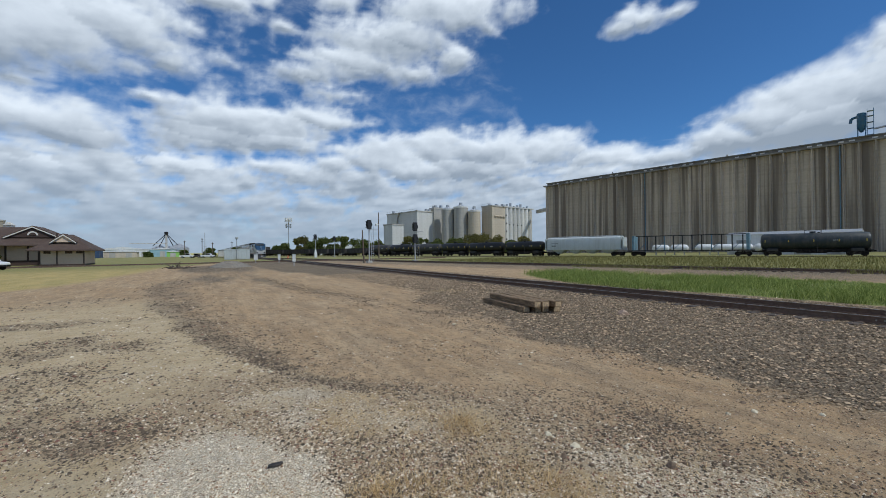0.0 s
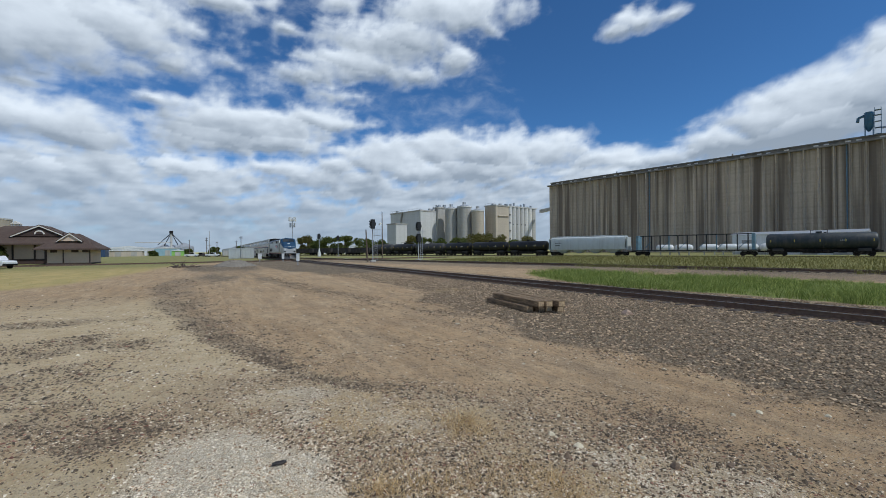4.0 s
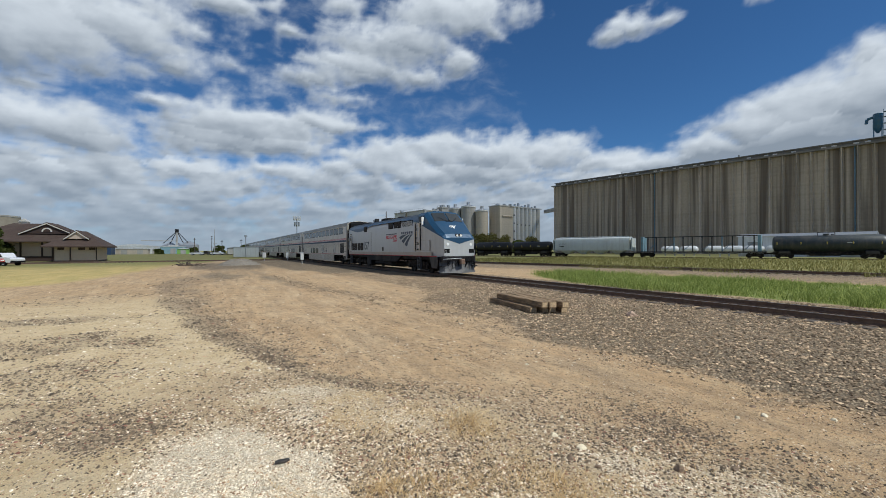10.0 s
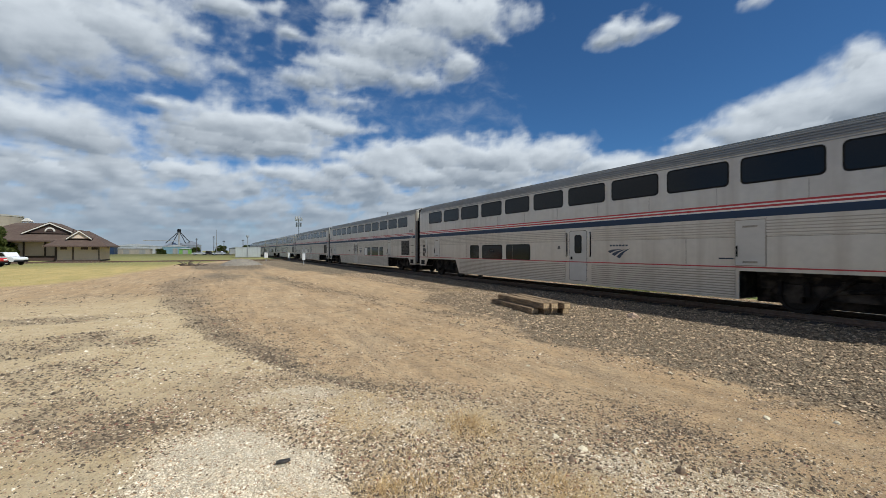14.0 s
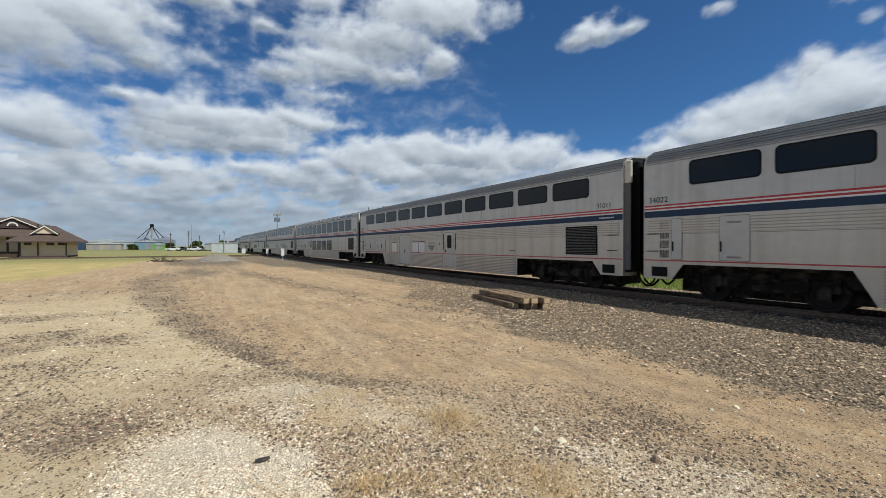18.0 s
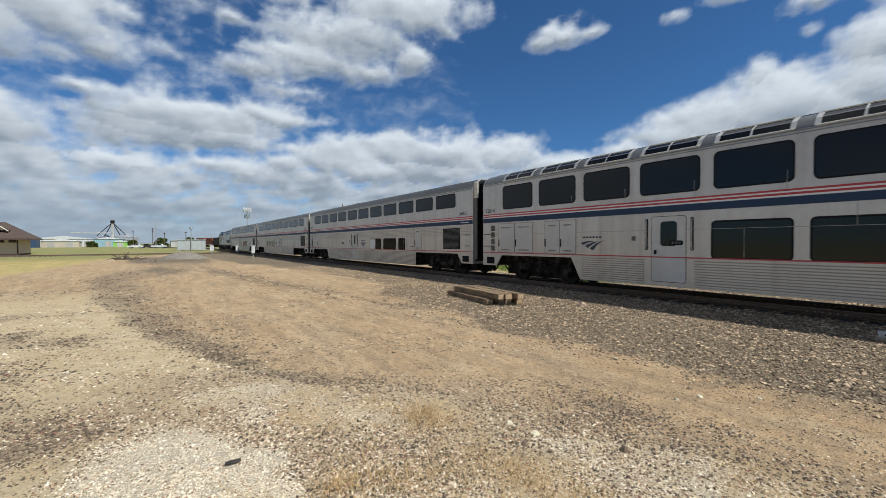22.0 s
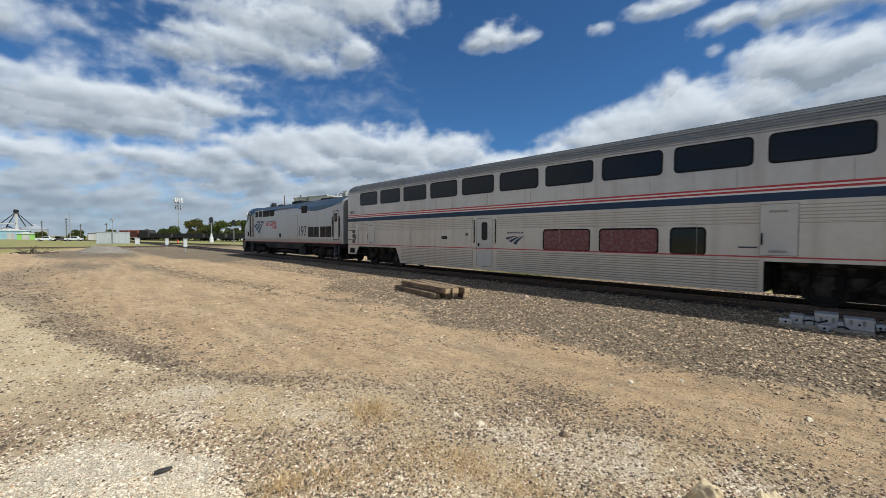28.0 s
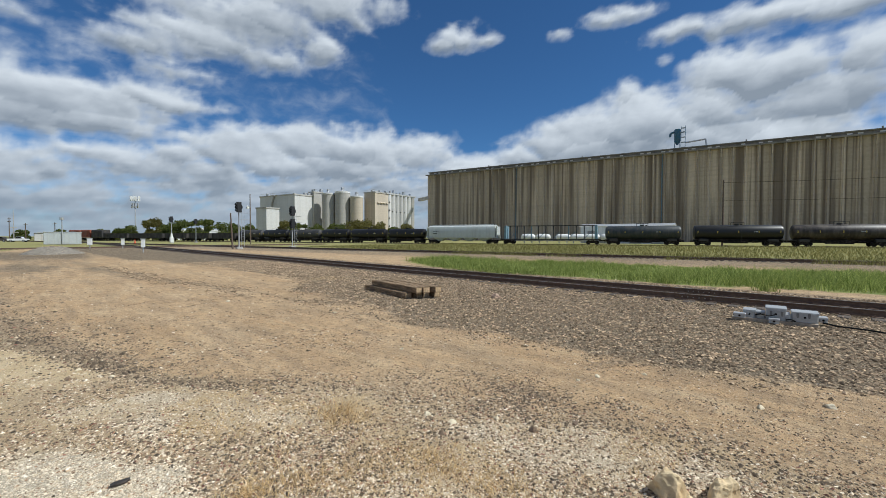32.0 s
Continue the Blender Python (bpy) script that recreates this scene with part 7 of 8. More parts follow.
def tank_car(s0, s1, material, label, r=1.42):
    car, h = freight_base("tank_car", label, s0, s1, "tank car")
    zc = 1.15 + r
    L = h - 0.15
    part("tank", Geo().lathe([(-L - 0.0, 0.15), (-L + 0.05, r * 0.6), (-L + 0.25, r * 0.9), (-L + 0.6, r), (L - 0.6, r), (L - 0.25, r * 0.9), (L - 0.05, r * 0.6), (L, 0.15)], (0, 0, zc), (1, 0, 0), 28), material, car, smooth=True)
    part("dome", Geo().tube((0, 0, zc + r - 0.1), (0, 0, zc + r + 0.28), 0.42, n=14).tube((0.8, 0, zc + r - 0.1), (0.8, 0, zc + r + 0.16), 0.2, n=10), material, car, "valve dome and hatch")
    g = Geo()
    for x in (-1.1, 1.1):
        g.tube((x, -0.7, zc + r * 0.8), (x, -0.7, zc + r + 0.5), 0.03, n=5).tube((x, 0.7, zc + r * 0.8), (x, 0.7, zc + r + 0.5), 0.03, n=5)
    for y in (-0.7, 0.7):
        g.tube((-1.1, y, zc + r + 0.5), (1.1, y, zc + r + 0.5), 0.03, n=5)
    part("walkway_rail", g, CAR_DARK, car)
    g = Geo()
    for y in (-1.38, -1.08):
        g.tube((0.55, y, 0.6), (0.55, y, zc + 0.6), 0.025, n=5)
    for k in range(6):
        g.tube((0.55, -1.38, 0.7 + 0.32 * k), (0.55, -1.08, 0.7 + 0.32 * k), 0.02, n=5)
    part("ladder", g, CAR_DARK, car)
    part("centre_sill", Geo().box(-h + 0.3, h - 0.3, -0.5, 0.5, 0.62, 1.2), UNDER, car)
    part("brake_rigging", Geo().box(-2.2, 1.8, -0.9, -0.5, 0.45, 0.95, chamfer=0.05).tube((2.4, -0.7, 0.8), (3.4, -0.7, 0.8), 0.22, n=10), UNDER, car)
    for e in (-1, 1):
        part("saddle", Geo().box(e * (h - 1.9) - 0.8, e * (h - 1.9) + 0.8, -1.25, 1.25, 0.85, 1.35, chamfer=0.08), CAR_DARK, car)
        part("end_platform", Geo().box(min(e * (h - 0.65), e * (h - 0.1)), max(e * (h - 0.65), e * (h - 0.1)), -1.45, 1.45, 1.0, 1.1), CAR_DARK, car)
    for g in bars(-L * 0.72, zc - 0.1, 1.7, 0.16, -1, 6, r * 0.985):
        part("stencil_bar", g, MARK, car, "white stencilled bar")
    for g in bars(L * 0.35, zc + 0.05, 0.9, 0.12, -1, 4, r * 0.99):
        part("stencil_bar", g, MARK, car, "white stencilled bar")
    for x in (-L * 0.9, -L * 0.45, 0.1, L * 0.45, L * 0.9):
        part("reflector", Geo().box(x - 0.06, x + 0.06, -r * 0.99 - 0.012, -r * 0.97, zc - 0.12, zc + 0.3), YELLOW, car)
    return car


def covered_hopper(s0, s1):
    car, h = freight_base("covered_hopper", "pale grey covered grain hopper car", s0, s1, "hopper car")
    prof = [(-1.5, 1.55), (-1.55, 2.2), (-1.5, 3.6), (-1.25, 4.15), (-0.6, 4.42), (0, 4.46), (0.6, 4.42), (1.25, 4.15), (1.5, 3.6), (1.55, 2.2), (1.5, 1.55)]
    part("body", Geo().prism(prof, -h + 0.9, h - 0.9, "x"), HOPPER, car, smooth=True)
    part("side_sill", Geo().box(-h + 0.3, h - 0.3, -1.58, 1.58, 1.42, 1.62), HOPPER, car)
    for k in range(4):
        x = (k - 1.5) * (2 * h - 3.5) / 4
        part("chute", Geo().loft([[(x - 1.7, -1.3, 1.5), (x + 1.7, -1.3, 1.5), (x + 1.7, 1.3, 1.5), (x - 1.7, 1.3, 1.5)], [(x - 0.45, -0.6, 0.55), (x + 0.45, -0.6, 0.55), (x + 0.45, 0.6, 0.55), (x - 0.45, 0.6, 0.55)]]), HOPPER, car)
    for e in (-1, 1):
        part("slope_sheet", Geo().prism([(e * (h - 2.0), 3.4), (e * (h - 0.9), 1.6), (e * (h - 2.4), 1.6)], -1.0, 1.0), HOPPER, car)
        part("end_post", Geo().box(min(e * (h - 0.55), e * (h - 0.35)), max(e * (h - 0.55), e * (h - 0.35)), -1.4, 1.4, 1.3, 4.1), HOPPER, car)
        g = Geo()
        for z in np.arange(1.5, 4.2, 0.4):
            g.tube((e * (h - 0.3), -1.45, z), (e * (h - 0.3), -1.05, z), 0.02, n=5)
        part("ladder", g, HOPPER, car)
    part("running_board", Geo().box(-h + 1.0, h - 1.0, -0.5, 0.5, 4.5, 4.56), GALV, car)
    part("hatch_cover", Geo().box(-h + 1.6, h - 1.6, -0.28, 0.28, 4.5, 4.64, chamfer=0.04), HOPPER, car)
    for g in bars(-h * 0.78, 2.9, 1.6, 0.16, -1, 6, 1.53):
        part("stencil_bar", g, CAR_DARK, car, "dark stencilled bar")
    part("placard", Geo().box(-h * 0.78, -h * 0.66, -1.56, -1.53, 2.3, 2.5), CAR_DARK, car)
    return car


def centerbeam(s0, s1):
    car, h = freight_base("centerbeam_car", "empty blue centre-beam lumber flat car", s0, s1, "flat car")
    part("deck", Geo().box(-h + 0.2, h - 0.2, -1.4, 1.4, 0.95, 1.2), CAR_DARK, car)
    part("top_chord", Geo().box(-h + 1.2, h - 1.2, -0.16, 0.16, 4.1, 4.28), CAR_DARK, car)
    for e in (-1, 1):
        part("bulkhead", Geo().box(min(e * (h - 1.4), e * (h - 0.9)), max(e * (h - 1.4), e * (h - 0.9)), -1.35, 1.35, 1.2, 4.28, chamfer=0.05), CAR_BLUE, car, "faded blue bulkhead")
    n = 12
    for k in range(n):
        x = -h + 2.0 + (2 * h - 4.0) * k / (n - 1)
        part("post", Geo().box(x - 0.09, x + 0.09, -0.22, 0.22, 1.2, 4.1), CAR_BLUE if k in (3, 8) else CAR_DARK, car)
    for k in (0, 2, 4, 6, 8, 10):
        x0 = -h + 2.0 + (2 * h - 4.0) * k / (n - 1)
        x1 = x0 + (2 * h - 4.0) / (n - 1)
        part("brace", Geo().tube((x0, 0, 1.3), (x1, 0, 3.0), 0.06, n=6), CAR_BLUE, car)
    return car


def gondola(s0, s1, material, label, zt=2.6):
    car, h = freight_base("gondola", label, s0, s1, "gondola car")
    for s in (-1, 1):
        part("side_wall", Geo().box(-h + 0.4, h - 0.4, s * 1.45 - 0.05, s * 1.45 + 0.05, 1.0, zt), material, car)
        n = int(h * 1.3)
        for k in range(n):
            x = -h + 0.6 + (2 * h - 1.2) * k / (n - 1)
            part("stake", Geo().box(x - 0.07, x + 0.07, s * 1.53 - 0.06, s * 1.53 + 0.06, 1.0, zt), material, car)
        part("top_rail", Geo().box(-h + 0.4, h - 0.4, s * 1.47 - 0.1, s * 1.47 + 0.1, zt - 0.02, zt + 0.12), material, car)
    for e in (-1, 1):
        part("end_wall", Geo().box(min(e * (h - 0.45), e * (h - 0.35)), max(e * (h - 0.45), e * (h - 0.35)), -1.45, 1.45, 1.0, zt), material, car)
    part("floor", Geo().box(-h + 0.4, h - 0.4, -1.45, 1.45, 0.9, 1.05), material, car)
    return car


def box_car(s0, s1, material, label):
    car, h = freight_base("box_car", label, s0, s1, "box car")
    part("body", Geo().prism([(-1.5, 1.05), (-1.5, 3.9), (-1.2, 4.15), (1.2, 4.15), (1.5, 3.9), (1.5, 1.05)], -h + 0.35, h - 0.35, "x"), material, car)
    part("side_door", Geo().box(-1.3, 1.3, -1.58, -1.48, 1.15, 3.75), material, car)
    return car


gondola(-205.7, -186.0, CAR_DARK, "dark loaded gondola car on the siding")
gondola(-185.5, -173.2, CAR_DARK, "dark gondola car on the siding")
gondola(-172.7, -162, CAR_DARK, "dark gondola car on the siding")
gondola(-161.5, -150.2, CAR_DARK, "dark gondola car on the siding")
gondola(-222, -206.2, CAR_DARK, "dark gondola car on the siding")
box_car(-230, -222.4, CAR_DARK, "dark short box car on the siding")
box_car(-237, -230.4, CAR_RUST, "rust-red short box car on the siding")
box_car(-246, -237.4, CAR_RUST, "rust-red box car on the siding")
for s0, s1, m, lb in ((-149.6, -139.4, TANK_GREY, "dark grey tank car"), (-139.0, -129.2, TANK_BLACK, "black tank car"), (-128.7, -116.9, TANK_GREY, "grey tank car"), (-116.5, -106.8, TANK_BLACK, "black tank car"), (-106.4, -94.8, TANK_BLACK, "black tank car"), (-94.3, -83.1, TANK_BLACK, "black tank car")):
    tank_car(s0, s1, m, lb + " standing on the siding", 1.28)
covered_hopper(-82.7, -63.5)
centerbeam(-63.0, -40.6)
tank_car(-40.1, -25.3, TANK_TEAL, "long blue-black tank car with yellow marks")
tank_car(-23.6, -8.6, TANK_BLACK, "long black tank car on the siding")
tank_car(-7.8, 6.6, TANK_BROWN, "rusty brown-black tank car on the siding")
tank_car(7.6, 22.0, TANK_BLACK, "long black tank car on the siding")
tank_car(23, 37.5, TANK_BLACK, "long black tank car on the siding")
# white pressure tanks and a white trailer in the yard beyond
PAINT_WHITE = mat("tank_white", (0.72, 0.72, 0.7), 0.45, 0, 0.06, 2, 0.15, 0.6, streak=0.15)
for k, (x, y) in enumerate(((-67, 97.5), (-63.2, 99.6), (-58.5, 102.6), (-55, 104.6), (-51.5, 106.4), (-47.5, 108))):
    t = thing("pressure_tank", "white horizontal gas storage tank on saddles", "storage tank", "white gas tanks", pose(x, y + 8, 0, 0, 0, FA + 8))
    part("tank", Geo().lathe([(-2.1, 0.1), (-2.0, 0.5), (-1.7, 0.85), (-1.3, 0.95), (1.3, 0.95), (1.7, 0.85), (2.0, 0.5), (2.1, 0.1)], (0, 0, 1.75), (1, 0, 0), 20), PAINT_WHITE, t, smooth=True)
    for dx in (-1.1, 1.1):
        part("saddle", Geo().box(dx - 0.15, dx + 0.15, -0.6, 0.6, 0, 1.1), GREY_C, t)
t = thing("white_shed", "long low white metal shed behind the siding", "shed", m=pose(-46, 118, 0, 0, 0, FA - 10))
part("wall", Geo().box(-10, 14, 0, 6, 0, 4.9), PAINT_WHITE, t)
part("roof", Geo().prism([(-0.4, 4.9), (3, 5.6), (6.4, 4.9)], -10.3, 14.3, "x"), GALV, t)
for k in range(4):
    part("door", Geo().box(-8 + 5.6 * k, -5 + 5.6 * k, -0.06, 0.02, 0, 3.6), GREY_C, t)

# ---- signals, poles and cabinets along the line ----
SIGNAL_BLACK = mat("signal_black", (0.012, 0.012, 0.013), 0.55)
POLE_WOOD = mat("pole_wood", (0.13, 0.095, 0.07), 0.9, 0, 0.4, 8, 0.3, 2, stretch=(1, 1, 0.1), bump=0.3)
CABINET = mat("cabinet_metal", (0.52, 0.54, 0.53), 0.45, 0.3, 0.08, 3, 0.2, 1, streak=0.2)
BOX_WHITE = mat("box_white", (0.7, 0.7, 0.67), 0.5, 0, 0.05, 4, 0.15, 2)


def signal(x, y, top, label, heads=1, arm=True, white_base=False):
    m = thing("railway_signal", label, "railway signal", "line-side signals", pose(x, y, ground_height(x, y)))
    part("mast", Geo().tube((0, 0, 0), (0, 0, top - 0.5), 0.09, n=10), GALV, m)
    part("foundation", Geo().box(-0.4, 0.4, -0.4, 0.4, -0.1, 0.3, chamfer=0.04), GREY_C, m)
    for k in range(heads):
        z = top - 0.8 - k * 2.0
        face = Vector((0.92, -0.39, 0)).normalized()
        hd = part("signal_head", Geo().lathe([(0, 0.5), (0.06, 0.52), (0.08, 0.52), (0.08, 0.2), (0.3, 0.2)], (face.x * 0.1 + 0.25, -0.1, z), -face, 18).box(0.1, 0.55, -0.4, 0.25, z - 0.75, z + 0.75, chamfer=0.05), SIGNAL_BLACK, m, "black signal head with hoods")
        for dz in (-0.42, 0, 0.42):
            part("hood", Geo().tube((0.3, -0.35, z + dz), (0.55, -0.62, z + dz - 0.04), 0.15, n=10, cap=False), SIGNAL_BLACK, hd)
    if arm:
        g = Geo()
        for z in (top - 2.6, top - 1.6):
            g.path([(0, 0, z), (0.5, 1.3, z), (-0.4, 1.3, z), (0, 0, z)], 0.03)
        for z in np.arange(0.4, top - 1.6, 0.35):
            g.tube((0.05, 0.35, z), (0.05, 0.75, z), 0.015, n=5)
        for yy in (0.35, 0.75):
            g.tube((0.05, yy, 0.2), (0.05, yy, top - 0.9), 0.025, n=5)
        part("ladder", g, GALV, m, "maintenance ladder and platform")
    if white_base:
        part("case", Geo().box(-0.45, 0.45, -0.4, 0.4, 0.3, 1.6, chamfer=0.04), BOX_WHITE, m)
        part("finial", Geo().tube((0, 0, 1.6), (0, 0, 2.6), 0.32, 0.18, n=10), BOX_WHITE, m)
    return m


signal(-63.8, 22.9, 6.9, "tall block signal with black head and ladder")
signal(-63.4, 30.9, 6.7, "block signal with two black heads on one mast", 2)
signal(-127, 28.7, 7.1, "block signal with white relay case at its foot", 1, False, True)
signal(-135.5, 36.7, 6.9, "block signal with one black head", 1, False)


def utility_pole(x, y, h, label, cross=1, lean=0.0, r=0.16):
    p = thing("utility_pole", label, "utility pole", "utility poles", pose(x, y, 0, lean, 0, 20))
    part("pole", Geo().tube((0, 0, -0.3), (0, 0, h), r, r * 0.62, n=10), POLE_WOOD, p)
    for k in range(cross):
        z = h - 0.5 - 0.9 * k
        a = part("cross_arm", Geo().box(-1.2, 1.2, -0.06, 0.06, z - 0.07, z + 0.07), POLE_WOOD, p)
        for dx in (-1.05, -0.4, 0.4, 1.05):
            part("insulator", Geo().tube((dx, 0, z + 0.07), (dx, 0, z + 0.25), 0.05, n=6), GREY_C, a)
    return p


p = utility_pole(-100.6, 38.7, 11.8, "tall wooden utility pole with a lamp", 0)
part("street_lamp", Geo().path([(0, 0, 8.6), (0.3, -1.0, 9.0), (0.5, -1.2, 8.8)], 0.06).box(0.3, 0.8, -1.5, -1.0, 8.3, 8.75, chamfer=0.05), BOX_WHITE, p, "white pole-mounted lamp")
utility_pole(-63.5, 21.9, 5.2, "short leaning dark wooden pole", 0, 3.0, 0.14)
utility_pole(-17.7, 100.0, 13.4, "wooden utility pole before the silos", 0, 0, 0.2)
utility_pole(-199.9, -7.4, 7.0, "distant wooden pole with floodlights", 1)
utility_pole(-205, -1.2, 8.2, "distant wooden pole with cross arms", 2)
utility_pole(-190, 2.5, 6.0, "distant wooden pole with cross arms", 1)
utility_pole(-197, 9.8, 6.6, "distant wooden pole with cross arms", 1)
# overhead wire behind the pole
wire = thing("overhead_wire", "two thin overhead wires along the silos", "wire")
for z in (13.2, 9.6):
    pts = [(-17.7 + 38 * k, 100.0 + 38 * k * 0.377, z - 1.0 + (k - 0.5) ** 2 * 1.2 + 0.4) for k in np.linspace(0, 1.2, 10)]
    part("cable", Geo().path(pts, 0.03, 4), BLACK, wire)

cab = thing("control_cabinet", "pair of silver signal control cabinets beside the crossing", "equipment cabinet", m=pose(-121, 7.6, 0.1, 0, 0, -2))
for y0, y1 in ((-3.4, -0.55), (-0.5, 2.6)):
    b = part("bungalow", Geo().box(-1.4, 1.4, y0, y1, 0, 2.55, chamfer=0.04), CABINET, cab)
    part("roof", Geo().box(-1.5, 1.5, y0 - 0.06, y1 + 0.06, 2.5, 2.66), CABINET, b)
    part("door", Geo().box(1.4, 1.43, (y0 + y1) / 2 - 0.5, (y0 + y1) / 2 + 0.5, 0.15, 2.2), CABINET, b)
part("antenna_mast", Geo().tube((1.6, -0.5, 0), (1.6, -0.5, 5.6), 0.1, n=8).tube((1.6, -0.5, 5.2), (1.6, -0.5, 5.7), 0.35, n=8), GALV, cab)


def junction_post(x, y, h, w, label):
    j = thing("junction_box", label, "junction box", "line-side boxes", pose(x, y, ground_height(x, y), 0, 0, -15))
    part("post", Geo().tube((0, 0, -0.1), (0, 0, h - 0.2), 0.06, n=8), GALV, j)
    b = part("box", Geo().box(-w / 2, w / 2, -w / 2, w / 2, h - 0.95, h, chamfer=0.03), BOX_WHITE, j)
    part("lid", Geo().box(-w / 2 - 0.03, w / 2 + 0.03, -w / 2 - 0.03, w / 2 + 0.03, h - 0.06, h + 0.04), CABINET, b)
    return j


junction_post(-81, 7.8, 1.5, 0.55, "white relay box on a short post")
junction_post(-78, 11.3, 1.45, 0.4, "grey relay box on a short post")
junction_post(-57.6, 10.2, 1.55, 0.38, "grey relay box on a short post by the rails")
CONE = mat("cone_orange", (0.62, 0.12, 0.05), 0.6)
for k, x in enumerate((-131, -128.5)):
    t = thing("traffic_cone", "orange and white marker cone", "cone", "marker cones", pose(x, 21.5 + k, 0))
    part("cone", Geo().tube((0, 0, 0.05), (0, 0, 1.0), 0.25, 0.05, n=10), CONE, t)
    part("base", Geo().box(-0.3, 0.3, -0.3, 0.3, 0, 0.06), CONE, t)

# cell tower
ct = thing("cell_tower", "slim white cellphone tower with antenna clusters", "cell tower", m=pose(-256.5, 42.5, 0))
part("pole", Geo().tube((0, 0, 0), (0, 0, 21.4), 0.34, 0.2, n=10), GALV, ct, smooth=True)
for z, r, n in ((20.4, 2.0, 12), (16.9, 1.5, 8)):
    part("platform", Geo().tube((0, 0, z - 0.1), (0, 0, z), r * 0.8, n=12), GALV, ct)
    for k in range(n):
        a = 2 * math.pi * k / n
        part("antenna", Geo().box(-0.2, 0.2, -0.12, 0.12, z - 0.9, z + 1.6, pose(r * math.cos(a), r * math.sin(a), 0, 0, 0, math.degrees(a) + 90)), BOX_WHITE if z > 18 else GALV, ct)

# ---- depot building ----
SHINGLE = mat("shingles", (0.085, 0.055, 0.042), 0.9, 0, 0.35, 5, 0.3, 0.6, bump=0.4, bump_scale=9)
CREAM = mat("cream_wall", (0.60, 0.47, 0.355), 0.8, 0, 0.06, 3, 0.12, 0.4)
BROWN = mat("brown_wood", (0.06, 0.036, 0.028), 0.75, 0, 0.2, 6)
TRIM = mat("trim_white", (0.66, 0.62, 0.55), 0.6)


def hip_roof(parent, x0, x1, y0, y1, z0, z1, inset, name="roof"):
    xm, v = (x0 + x1) / 2, []
    v = [(x0, y0, z0), (x1, y0, z0), (x1, y1, z0), (x0, y1, z0), (xm, y0 + inset, z1), (xm, y1 - inset, z1)]
    v += [(x, y, z - 0.22) for x, y, z in v[:4]]
    f = [(0, 1, 4), (1, 2, 5, 4), (2, 3, 5), (3, 0, 4, 5), (0, 6, 7, 1), (1, 7, 8, 2), (2, 8, 9, 3), (3, 9, 6, 0), (6, 9, 8, 7)]
    return part(name, Geo().add(v, f), SHINGLE, parent, "brown shingled hip roof")


def gable(parent, x, yc, half, z0, z1, depth):
    """A small street-facing gable on the roof, facing +x."""
    g = part("gable", Geo().prism([(yc - half, z0), (yc + half, z0), (yc, z1)], x - depth, x, "x"), CREAM if half < 2.2 else BROWN, parent)
    for s in (-1, 1):
        part("gable_trim", Geo().loft([[(x + 0.02, yc + s * half * 1.12, z0 - 0.2), (x + 0.02, yc + s * half * 1.12, z0 - 0.02), (x + 0.3, yc + s * half * 1.12, z0 - 0.02), (x + 0.3, yc + s * half * 1.12, z0 - 0.2)], [(x + 0.02, yc, z1 - 0.08), (x + 0.02, yc, z1 + 0.12), (x + 0.3, yc, z1 + 0.12), (x + 0.3, yc, z1 - 0.08)]]), TRIM, g)
        part("gable_roof", Geo().loft([[(x - depth, yc + s * half * 1.15, z0 - 0.1), (x - depth, yc + s * half * 1.15, z0 + 0.1), (x + 0.28, yc + s * half * 1.15, z0 + 0.1), (x + 0.28, yc + s * half * 1.15, z0 - 0.1)], [(x - depth, yc, z1 + 0.05), (x - depth, yc, z1 + 0.25), (x + 0.28, yc, z1 + 0.25), (x + 0.28, yc, z1 + 0.05)]]), SHINGLE, g)
    return g


dep = thing("depot_annex", "cream walled depot annex with brown hip roof", "building", "railway depot", pose(-94.5, -19.8, 0) @ Matrix.Diagonal((1, 0.78, 1, 1)))
part("wall", Geo().box(-4.2, 3.4, -4.6, 2.6, 0, 2.6), CREAM, dep)
part("plinth", Geo().box(-4.25, 3.46, -4.66, 2.66, -0.1, 0.25), BROWN, dep)
hip_roof(dep, -5.8, 5.0, -6.2, 4.2, 2.65, 5.3, 4.4)
gable(dep, 3.2, -0.9, 1.9, 3.9, 5.1, 2.5)
for y in (-4.6, -1.9, 2.5):
    part("corner_trim", Geo().box(3.4, 3.5, y - 0.1, y + 0.1, 0, 2.6), BROWN, dep)
for y0, y1 in ((-4.0, -2.9), (-0.6, 0.6), (1.2, 2.3)):
    part("window", Geo().box(3.4, 3.45, y0, y1, 2.0, 2.42), BROWN, dep)
part("flue", Geo().tube((-1, -3.2, 4.3), (-1, -3.2, 5.6), 0.14, n=8), BROWN, dep)
mb = thing("depot_building", "cream and brown depot with gabled hip roof", "building", "railway depot", pose(-102, -27.0, 0))
part("wall", Geo().box(-6, 3.5, -7, 5, 0, 3.6), CREAM, mb)
part("plinth", Geo().box(-6.06, 3.56, -7.06, 5.06, -0.1, 0.9), BROWN, mb)
hip_roof(mb, -8.2, 5.6, -10.5, 6.6, 3.6, 6.9, 5.5)
gable(mb, 3.4, 0.8, 3.3, 4.9, 6.7, 3.5)
half_round = lambda r: [(0.8 + r * math.cos(math.pi * k / 14), 5.25 + r * math.sin(math.pi * k / 14)) for k in range(15)]
part("fanlight", Geo().prism(half_round(0.72), 3.4, 3.48, "x"), TRIM, mb, "white half-round gable window")
part("fanlight_glass", Geo().prism(half_round(0.5), 3.4, 3.5, "x"), BROWN, mb)
